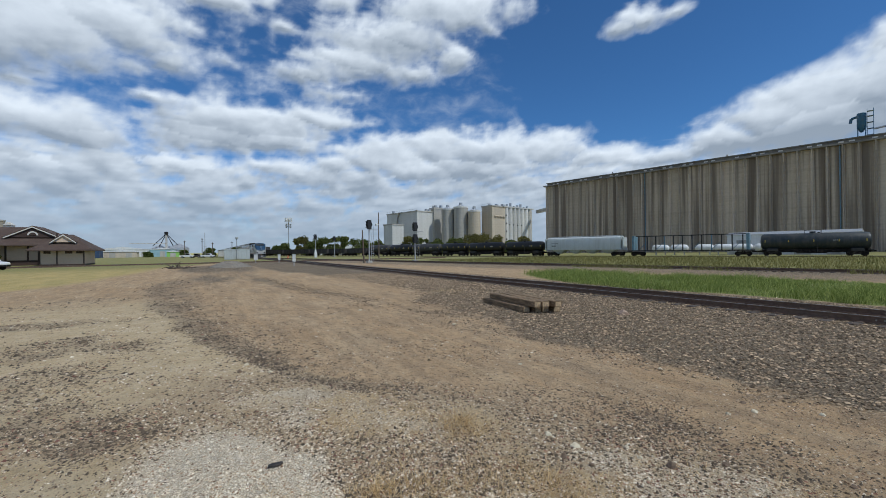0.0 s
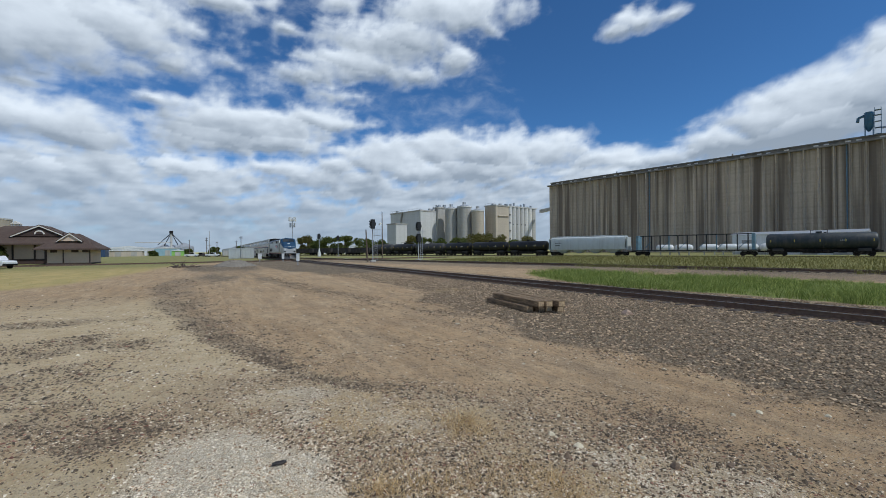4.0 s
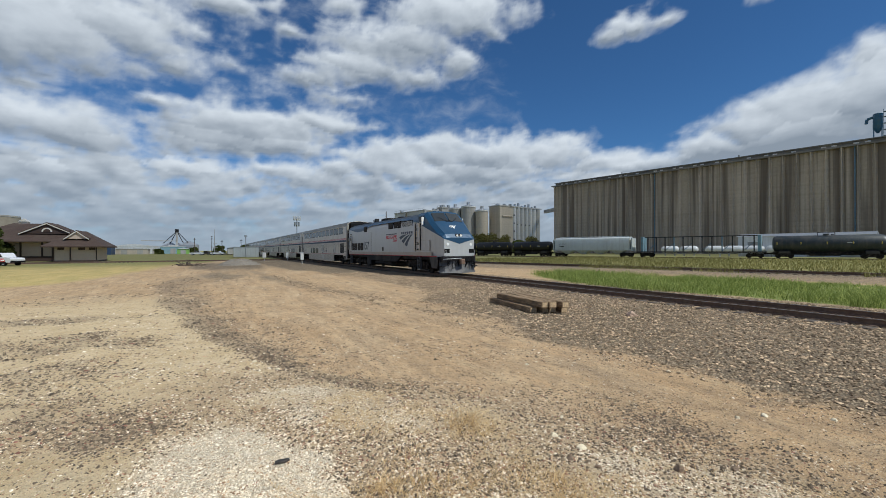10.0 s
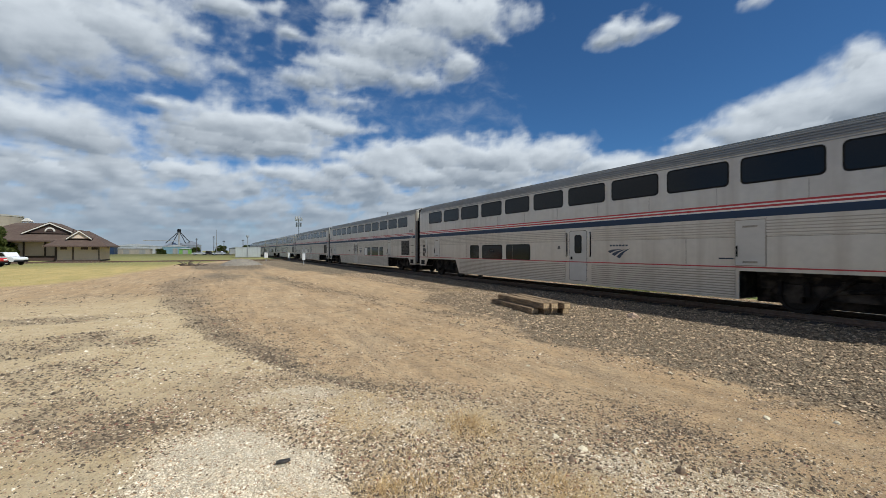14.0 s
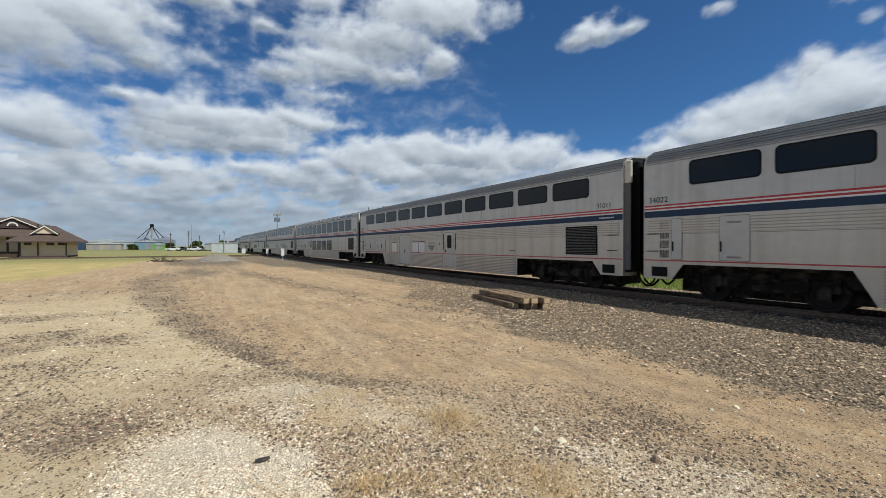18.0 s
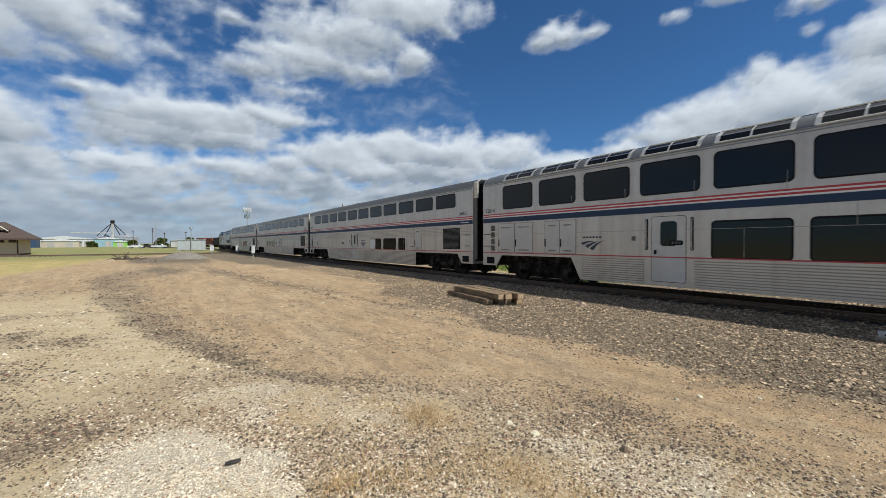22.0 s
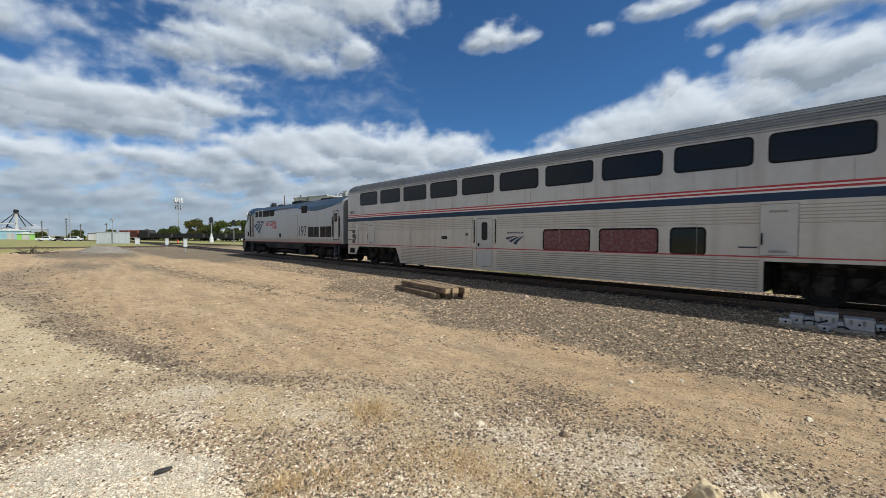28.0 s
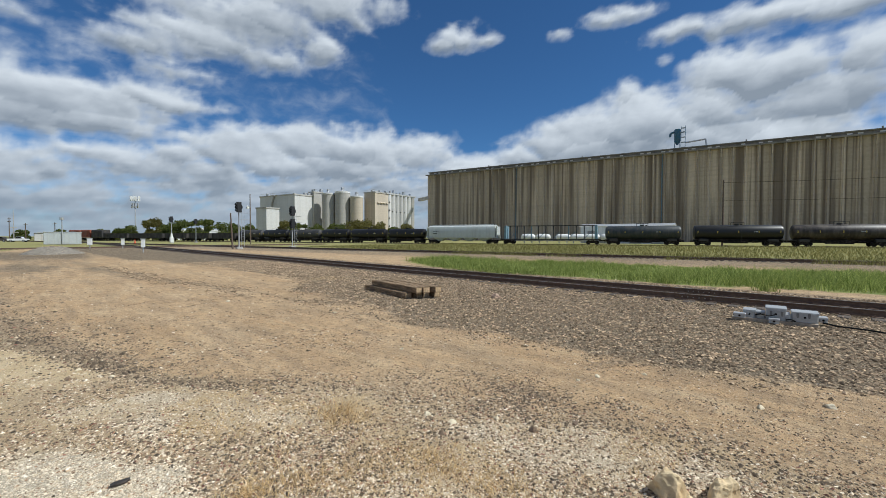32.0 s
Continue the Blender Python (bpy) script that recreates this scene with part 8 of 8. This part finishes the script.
for y in (-4.5, -2.6, 0.2, 1.6, 4.9):
    part("post", Geo().box(3.5, 3.62, y - 0.12, y + 0.12, 0, 3.6), BROWN, mb)
part("recess", Geo().box(3.5, 3.56, 1.9, 4.7, 1.3, 3.4), BROWN, mb)
part("recess", Geo().box(3.5, 3.56, -7, -4.7, 0, 3.4), BROWN, mb)
part("cupola", Geo().box(-4.2, -3.0, -4.8, -3.6, 6.2, 7.3).prism([(-4.9, 7.3), (-3.5, 7.3), (-4.2, 7.9)], -4.4, -2.8, "x"), TRIM, mb)
wt = thing("water_tank", "large tan steel storage tank behind the depot", "tank", m=pose(-160, -55.9, 0))
part("shell", Geo().tube((0, 0, 0), (0, 0, 11.4), 7.5, n=36), BEIGE_C, wt, smooth=True)
part("rim", Geo().tube((0, 0, 11.2), (0, 0, 11.6), 7.6, n=36), GREY_C, wt)


def parked_car(x, y, turn, paint, label, truck_bed=False):
    c = thing("parked_car", label, "car", "parked cars", pose(x, y, 0.0, 0, 0, turn))
    body = [(-2.3, 0.45), (-2.35, 0.85), (-2.2, 1.0), (-1.2, 1.05), (1.2, 1.08), (2.2, 0.98), (2.35, 0.8), (2.3, 0.42)]
    part("body", Geo().prism(body, -0.9, 0.9), paint, c)
    roof = [(-0.6, 1.05), (-0.3, 1.62), (0.9, 1.62), (1.3, 1.08)] if truck_bed else [(-1.9, 1.05), (-1.5, 1.6), (0.5, 1.65), (1.2, 1.08)]
    part("cabin", Geo().prism(roof, -0.82, 0.82), paint, c)
    part("side_window", Geo().prism([(p[0] * 0.93, min(1.54, p[1] + 0.02)) for p in roof], -0.835, 0.835), GLASS, c)
    for wx in (-1.45, 1.45):
        for s in (-1, 1):
            w = part("wheel", Geo().tube((wx, s * 0.72, 0.34), (wx, s * 0.93, 0.34), 0.34, n=18), BLACK, c)
            part("rim", Geo().tube((wx, s * 0.92, 0.34), (wx, s * 0.945, 0.34), 0.2, n=12), GALV, w)
    part("bumper", Geo().box(2.25, 2.42, -0.88, 0.88, 0.4, 0.62, chamfer=0.03), BLACK, c)
    for s in (-1, 1):
        part("headlight", Geo().box(2.26, 2.37, s * 0.65 - 0.18, s * 0.65 + 0.18, 0.72, 0.88), LAMP_GLASS, c)
        part("tail_light", Geo().box(-2.37, -2.28, s * 0.75 - 0.1, s * 0.75 + 0.1, 0.7, 0.95), RED, c)
    return c


CAR_WHITE = mat("car_white", (0.72, 0.72, 0.72), 0.25, 0, coat=0.6)
CAR_RED = mat("car_red", (0.42, 0.02, 0.02), 0.25, 0, coat=0.6)
parked_car(-72.8, -23.8, 60, CAR_WHITE, "white pickup parked on the grass by the depot", True)
parked_car(-66.0, -23.4, 55, CAR_RED, "red car parked on the grass", False)
parked_car(-76.2, -26.2, 60, CAR_RED, "red car parked behind the white pickup", False)
for x, y, a, m, lb in ((-188, -6.2, 80, CAR_WHITE, "distant white pickup by the sheds"), (-184, 0.8, 70, CAR_WHITE, "distant white truck in the yard"), (-192, -3.2, 60, CAR_DARK, "distant dark car in the yard")):
    parked_car(x, y, a, m, lb, True)


def shed(name, label, x, y, w, d, h, turn, wall, roof, doors=2):
    s = thing(name, label, "shed", "distant sheds", pose(x, y, 0, 0, 0, turn))
    part("wall", Geo().box(0, d, -w / 2, w / 2, 0, h), wall, s)
    part("roof", Geo().prism([(-w / 2 - 0.4, h), (0, h + w * 0.045 + 0.5), (w / 2 + 0.4, h)], -0.3, d + 0.3, "x"), roof, s)
    for k in range(doors):
        y0 = -w / 2 + w * (k + 0.5) / doors
        part("door", Geo().box(d, d + 0.06, y0 - 1.2, y0 + 1.2, 0, min(3, h * 0.8)), GREY_C, s)
    return s


TEAL = mat("shed_teal", (0.30, 0.47, 0.53), 0.6, 0, 0.08, 1, 0.2, 0.3)
NAVY = mat("shed_navy", (0.03, 0.06, 0.12), 0.6, 0, 0.08, 1)
GREEN = mat("bright_green", (0.28, 0.52, 0.12), 0.6, 0, 0.1, 1)
shed("white_warehouse", "long distant white metal warehouse", -310, -41, 26, 12, 4.2, 0, PAINT_WHITE, PAINT_WHITE, 4)
shed("blue_shed", "distant pale blue metal shed with white roof", -285, -20.5, 12, 10, 4.0, 0, TEAL, PAINT_WHITE, 1)
shed("tan_shed", "distant tan metal shed", -262, -36, 13, 8, 2.8, 0, BEIGE_C, PAINT_WHITE, 2)
shed("navy_shed", "distant dark blue shed", -250, -45.5, 7, 8, 4.4, 0, NAVY, NAVY, 1)
shed("green_shed", "distant bright green stall", -262, -14.6, 5.5, 6, 2.6, 0, GREEN, PAINT_WHITE, 1)
shed("pale_shed", "distant pale shed beyond the crossing", -240, 8.5, 6, 8, 3.0, 0, WHITE_C, GALV, 1)
shed("far_house", "distant beige house with brown roof", -300, 27, 22, 12, 3.4, 0, BEIGE_C, SHINGLE, 2)
shed("far_house", "distant white low building beyond the trees", -250, 68, 24, 10, 4.6, 0, PAINT_WHITE, PAINT_WHITE, 2)
for x, y, r, h in ((-286, -13.2, 5.0, 5.0), (-290, -23, 4.2, 4.6), (-288, -18.5, 3.6, 4.4)):
    t = thing("grain_bin", "corrugated silver grain bin with conical roof", "grain bin", "distant grain bins", pose(x, y, 0))
    part("shell", Geo().tube((0, 0, 0), (0, 0, h), r, n=24), GALV, t, smooth=True)
    part("roof", Geo().tube((0, 0, h), (0, 0, h + r * 0.5), r + 0.1, 0.4, n=24), GALV, t)
leg = thing("elevator_leg", "tall steel grain leg with sloping spouts", "grain leg", m=pose(-284, -19.3, 0))
part("tower", Geo().box(-0.5, 0.5, -0.5, 0.5, 0, 13.2), GREY_C, leg)
part("head", Geo().box(-0.9, 0.9, -0.9, 0.9, 12.6, 14.2, chamfer=0.2), LOCO_DARK, leg)
for dy, z in ((-6.5, 6.0), (-3.5, 5.5), (5.5, 6.5), (3.2, 6.2)):
    part("spout", Geo().tube((0, 0, 13.0), (0, dy, z), 0.2, n=6), LOCO_DARK, leg)
part("catwalk", Geo().box(-0.5, 0.5, -17, 0, 7.2, 7.6), GREY_C, leg)
rm = thing("radio_mast", "thin lattice radio mast", "mast", m=pose(-230, -0.2, 0))
part("mast", Geo().tube((0, 0, 0), (0, 0, 12), 0.18, 0.08, n=6).box(-0.2, 0.2, -0.9, 0.9, 5.0, 5.2).box(-0.2, 0.2, -1.4, 1.4, 3.2, 3.4), GREY_C, rm)

# ---- plants ----
def leaf_material(name, dark, light):
    """Thin leaves that let some light through."""
    m = pebble_material(name, dark, light, tuple((a + b) / 2 for a, b in zip(dark, light)))
    n, l = m.node_tree.nodes, m.node_tree.links
    col = n["Principled BSDF"].inputs["Base Color"].links[0].from_socket
    tr, ms = n.new("ShaderNodeBsdfTranslucent"), n.new("ShaderNodeMixShader")
    l.new(col, tr.inputs[0])
    ms.inputs[0].default_value = 0.45
    l.new(n["Principled BSDF"].outputs[0], ms.inputs[1])
    l.new(tr.outputs[0], ms.inputs[2])
    l.new(ms.outputs[0], n["Material Output"].inputs[0])
    n["Principled BSDF"].inputs["Specular IOR Level"].default_value = 0.2
    return m


LEAF_A = leaf_material("leaf_green", (0.085, 0.115, 0.03), (0.27, 0.29, 0.095))
LEAF_B = leaf_material("leaf_olive", (0.12, 0.115, 0.034), (0.34, 0.30, 0.11))
BARK = mat("bark", (0.11, 0.085, 0.065), 0.95, 0, 0.4, 9, bump=0.5)
GRASS_GREEN = leaf_material("grass_green", (0.11, 0.16, 0.033), (0.50, 0.54, 0.17))
GRASS_DRY = leaf_material("grass_dry", (0.50, 0.335, 0.15), (0.95, 0.75, 0.44))
GRASS_OLIVE = leaf_material("grass_olive", (0.13, 0.13, 0.04), (0.42, 0.37, 0.15))
GRASS_GOLD = leaf_material("grass_gold", (0.34, 0.27, 0.09), (0.66, 0.52, 0.22))


def tree(x, y, w, h, seed, leaf, label):
    r = random.Random(seed)
    t = thing("tree", label, "tree", "trees behind the siding", pose(x, y, 0))
    g = Geo().tube((0, 0, -0.2), (0.1, 0, h * 0.45), 0.22, 0.14, n=8)
    clumps = []
    for k in range(9):
        a, q = r.uniform(0, 6.28), r.uniform(0.35, 0.95)
        tip = Vector((math.cos(a) * w * 0.42 * q, math.sin(a) * w * 0.42 * q, h * r.uniform(0.28, 0.86)))
        g.tube((0.05, 0, h * r.uniform(0.2, 0.42)), tip, 0.09, 0.03, n=5)
        clumps.append((tip, r.uniform(0.13, 0.24) * w))
    clumps.append((Vector((0, 0, h * 0.82)), 0.22 * w))
    clumps.append((Vector((w * 0.2, 0, h * 0.3)), 0.2 * w))
    clumps.append((Vector((-w * 0.2, -w * 0.1, h * 0.3)), 0.2 * w))
    for k in range(5):
        a = r.uniform(0, 6.28)
        clumps.append((Vector((math.cos(a) * w * 0.33, math.sin(a) * w * 0.33, h * r.uniform(0.12, 0.3))), 0.2 * w))
    part("trunk", g, BARK, t)
    g = Geo()
    for c, rad in clumps:
        for _ in range(210):
            d = Vector((r.gauss(0, 1), r.gauss(0, 1), r.gauss(0, 0.8))).normalized() * rad * r.uniform(0.55, 1.08)
            p = c + Vector((d.x, d.y, d.z * 0.8))
            if p.z < 0.3:
                continue
            s = r.uniform(0.2, 0.48)
            u = Vector((r.gauss(0, 1), r.gauss(0, 1), r.gauss(0, 1))).normalized()
            v = u.orthogonal().normalized()
            g.add([p - u * s, p + v * s * 0.7, p + u * s, p - v * s * 0.7], [(0, 1, 2, 3)])
    me = bpy.data.meshes.new("crown")
    me.from_pydata(g.v, [], g.f)
    me.materials.append(leaf)
    part("crown", me, None, t)
    return t


GREEN_LAB, OLIVE_LAB = "bushy green tree behind the freight cars", "olive-leaved spreading tree near the silos"
for k, (x, y, w, h, kind) in enumerate(((-228, 31.3, 7, 5.1, 0), (-222, 35.5, 8, 6.3, 0), (-224, 25, 6, 4.6, 0), (-211, 40.8, 8.5, 9.6, 1), (-216, 45, 7, 6.5, 0), (-199, 48.8, 10, 8.4, 0), (-205, 44, 8, 6.6, 0), (-192, 54.7, 8.5, 9.2, 0), (-194, 64.7, 11, 7.4, 0), (-201, 77, 9, 7.6, 0), (-181, 84, 7.5, 9.0, 1), (-179, 90, 8.5, 8.0, 0), (-174, 97, 9, 7.4, 0), (-171, 104, 9, 7.8, 0), (-162, 109, 11, 9.0, 1), (-158.5, 113.5, 12, 9.6, 1), (-154, 118, 10, 8.6, 1), (-144, 124, 9, 7.6, 1), (-148, 121, 7, 6.4, 0),
                                      (-214, 12, 5, 4.4, 0), (-236, 1.5, 6, 4.0, 0), (-246, -24, 4, 2.6, 0), (-262, -10, 5, 3.4, 0), (-98, -33, 6, 6.0, 0), (-93, -31.5, 4, 4.6, 0))):
    tree(x, y, w, h, 100 + k, LEAF_B if kind else LEAF_A, OLIVE_LAB if kind else GREEN_LAB) if x < -100 else tree(x, y, w, h, 100 + k, LEAF_A, "dark green tree beside the depot")


def blades(name, spots, height, width, material, label, seed, lean=0.45, category="grass"):
    """Grass blades as thin bent slivers, many in one mesh."""
    r = np.random.RandomState(seed)
    n = len(spots)
    p = np.asarray(spots)
    h = height * r.uniform(0.5, 1.25, n) * p[:, 3]
    a, b = r.uniform(0, 6.283, n), r.uniform(0, 6.283, n)
    side = np.stack([np.cos(a), np.sin(a), np.zeros(n)], 1) * (width * r.uniform(0.6, 1.3, n))[:, None]
    off = np.stack([np.cos(b), np.sin(b), np.zeros(n)], 1) * (h * lean * r.uniform(0.2, 1.2, n))[:, None]
    up = np.stack([np.zeros(n), np.zeros(n), h], 1)
    base = p[:, :3]
    v = np.stack([base - side, base + side, base + off * 0.4 + up * 0.6 + side * 0.7, base + off * 0.4 + up * 0.6 - side * 0.7, base + off + up], 1).reshape(-1, 3)
    f = []
    for i in range(n):
        f += [(5 * i, 5 * i + 1, 5 * i + 2, 5 * i + 3), (5 * i + 3, 5 * i + 2, 5 * i + 4)]
    me = bpy.data.meshes.new(name)
    me.from_pydata(v.tolist(), [], f)
    me.materials.append(material)
    return tagged(new(name, me), label, category, kind="stuff")


rs = np.random.RandomState(5)
def sown(n, x0, x1, y0, y1):
    return rs.uniform(x0, x1, n), rs.uniform(y0, y1, n)


x, y = sown(160000, -26, 9, 15.5, 33)
keep = zones(x, y)[3] > 0.3 + 0.5 * rs.rand(len(x))
x, y = x[keep][:46000], y[keep][:46000]
tall = (0.3 + 1.3 * np.clip(0.4 + drift(x, y, 0.5, 6), 0, 2)) * np.where(y > 25, 0.8, 1)
blades("grass_strip", np.stack([x, y, 0 * x, tall], 1), 0.34, 0.010, GRASS_GREEN, "tall green grass growing between the two tracks", 21, 0.85)
x, y = sown(130000, -70, 25, 36, 112)
keep = (y > line2(x) + 2.6) & (y < freight_line(x) - 3.0) & (rs.rand(len(x)) < 30 / np.maximum(30, y - 10))
x, y = x[keep][:30000], y[keep][:30000]
blades("dry_grass", np.stack([x, y, 0 * x, 0.6 + 0.7 * np.clip(0.5 + drift(x, y, 0.2, 3), 0, 2)], 1), 0.36, 0.035, GRASS_OLIVE, "yellowing tall grass between track and siding", 22, 0.9)
x, y = -24 - 60 * rs.rand(60000) ** 1.2, rs.uniform(-30, 3, 60000)
keep = zones(x, y)[4] > 0.35 + 0.5 * rs.rand(len(x))
x, y = x[keep][:12000], y[keep][:12000]
blades("lawn_grass", np.stack([x, y, 0 * x, 1 + 0 * x], 1), 0.04, 0.010, GRASS_GOLD, "short patchy yellow-green lawn by the depot", 23)
# verge grass poking over the second track
verge = []
while len(verge) < 6000:
    x = rs.uniform(-34, 8)
    y = line2(x) + rs.uniform(-2.2, 2.2)
    if fuzz(x, y, 0.35, 12.0) > 0.05 and x > -31:
        verge.append((x, y, 0.0, 0.6))
blades("verge_grass", verge, 0.5, 0.016, GRASS_OLIVE, "ragged grass growing through the second track", 24)


def tuft_spots(x, y, w, n, seed, tall):
    r = np.random.RandomState(seed)
    p = np.clip(r.normal(0, 0.45, (n, 2)), -1, 1) * w
    high = tall * np.maximum(0.25, 1 - 0.6 * np.hypot(p[:, 0], p[:, 1]) / w)
    return np.stack([x + p[:, 0], y + p[:, 1], ground_height(x + p[:, 0], y + p[:, 1]) - 0.004, high], 1).tolist()


dry_spots = []
for k, (x, y, w, h, n) in enumerate(((-3.72, 2.28, 0.19, 0.32, 230), (-3.45, 2.35, 0.3, 0.13, 190), (-4.24, 1.3, 0.2, 0.08, 160), (-3.06, 1.11, 0.2, 0.10, 260), (-2.91, 1.43, 0.24, 0.11, 320), (-2.4, 2.36, 0.22, 0.11, 260), (-2.64, 2.28, 0.2, 0.08, 160), (-2.2, 2.32, 0.2, 0.10, 260), (-3.36, 1.43, 0.24, 0.07, 180))):
    dry_spots += tuft_spots(x, y, w * 1.35, int(n * 0.62), 300 + k, h / 0.12)
for k, (x, y, w, h, n) in enumerate(((-1.95, 3.5, 0.18, 0.06, 110), (-1.76, 2.41, 0.24, 0.12, 320), (-2.96, 1.15, 0.2, 0.12, 240), (-4.5, 1.1, 0.2, 0.05, 110), (-3.8, 1.75, 0.2, 0.06, 120), (-3.75, 2.6, 0.2, 0.05, 100), (-2.75, 1.8, 0.22, 0.07, 160), (-4.6, 0.5, 0.15, 0.04, 60), (-16.15, 9.38, 0.8, 0.16, 500))):
    dry_spots += tuft_spots(x, y, w * 1.35, int(n * 0.62), 320 + k, h / 0.12)
blades("dry_tufts", dry_spots, 0.12, 0.0026, GRASS_DRY, "dry straw-coloured grass tufts on the gravel", 41, 1.7)
x, y = sown(60000, -5.2, -0.9, 0.4, 4.2)
thick = drift(x, y, 1.3, 44)
keep = (thick > 0.1 * rs.rand(len(x))) & (gritty(x, y) > rs.rand(len(x)))
x, y = x[keep][:7000], y[keep][:7000]
straw = np.stack([x, y, ground_height(x, y) + 0.002, 0.6 + 0.8 * rs.rand(len(x))], 1)
blades("straw", straw, 0.035, 0.0016, GRASS_DRY, "loose dry grass stalks matted over the gravel", 43, 3.2)
weed = tuft_spots(-5.09, 18.14, 0.5, 200, 332, 1.0) + tuft_spots(-1.9, 17.9, 0.4, 160, 333, 0.8)
blades("weeds", weed, 0.5, 0.008, GRASS_GREEN, "leafy green weeds beyond the rails", 42, 0.8)
# brush pile
bp = thing("brush_pile", "heap of dark dead branches on the ground", "brush pile", m=pose(-59.1, -3.0, 0))
r = random.Random(8)
for k in range(34):
    a, q = r.uniform(0, 6.28), r.uniform(0.1, 1.0)
    p = Vector((math.cos(a) * q * 0.9, math.sin(a) * q * 1.6, 0.05))
    e = p + Vector((r.uniform(-0.7, 0.7), r.uniform(-1.1, 1.1), r.uniform(0.05, 0.75) * (1.2 - q * 0.8)))
    part("branch", Geo().tube(p, e, 0.06, 0.025, n=5), BARK, bp)


def motions():
    """The train runs down the line; its gap behind the leading locomotive is at x(t)."""
    runs = [(0, -155.5), (3, -122.4), (6, -89.4), (8, -67.7), (10, -45.1), (11, -34.15), (12, -22.88), (13, -11.4), (14, -0.32), (15.5, 16.69), (17, 33.88), (18, 45.33), (19, 56.99), (20, 68.72), (21, 80.28), (22, 92.48), (23, 103.92), (24, 116.39), (25, 128.55), (26, 140.93), (27, 153.15), (28, 165.55), (29, 178.72), (30, 191.2), (31, 204.62), (32, 217.6)]
    for k, ob in enumerate([lead, *cars, rear]):
        off = LOCO / 2 if k == 0 else -PITCH * (k - 0.5) if ob is not rear else -PITCH * 7 - LOCO / 2
        walk(ob, [(t, pose(x + off, TRACK_Y, RAIL_Z, 0, 0, 180 if ob is rear else 0)) for t, x in runs])

    walk(sky_near, [(t, pose(0, 0, -110 * t / 32, 0, 0, 1.8 * t / 32)) for t in (0, 16, 32)])
    walk(sky_right, [(t, pose(0, 0, -96 * t / 32, 0, 0, 7.5 * t / 32)) for t in (0, 16, 32)])
    high = SUN * (1100 / SUN.z)
    walk(cloud, [(t, pose(high.x + 5 - 20 * (t - 8.55) - 315, high.y + 10, 1100)) for t in (0, 16, 32)])
    walk(far_cloud, [(t, pose(high.x - 35 - 20 * (t - 11), high.y + 180, 1100)) for t in (0, 16, 32)])


motions()
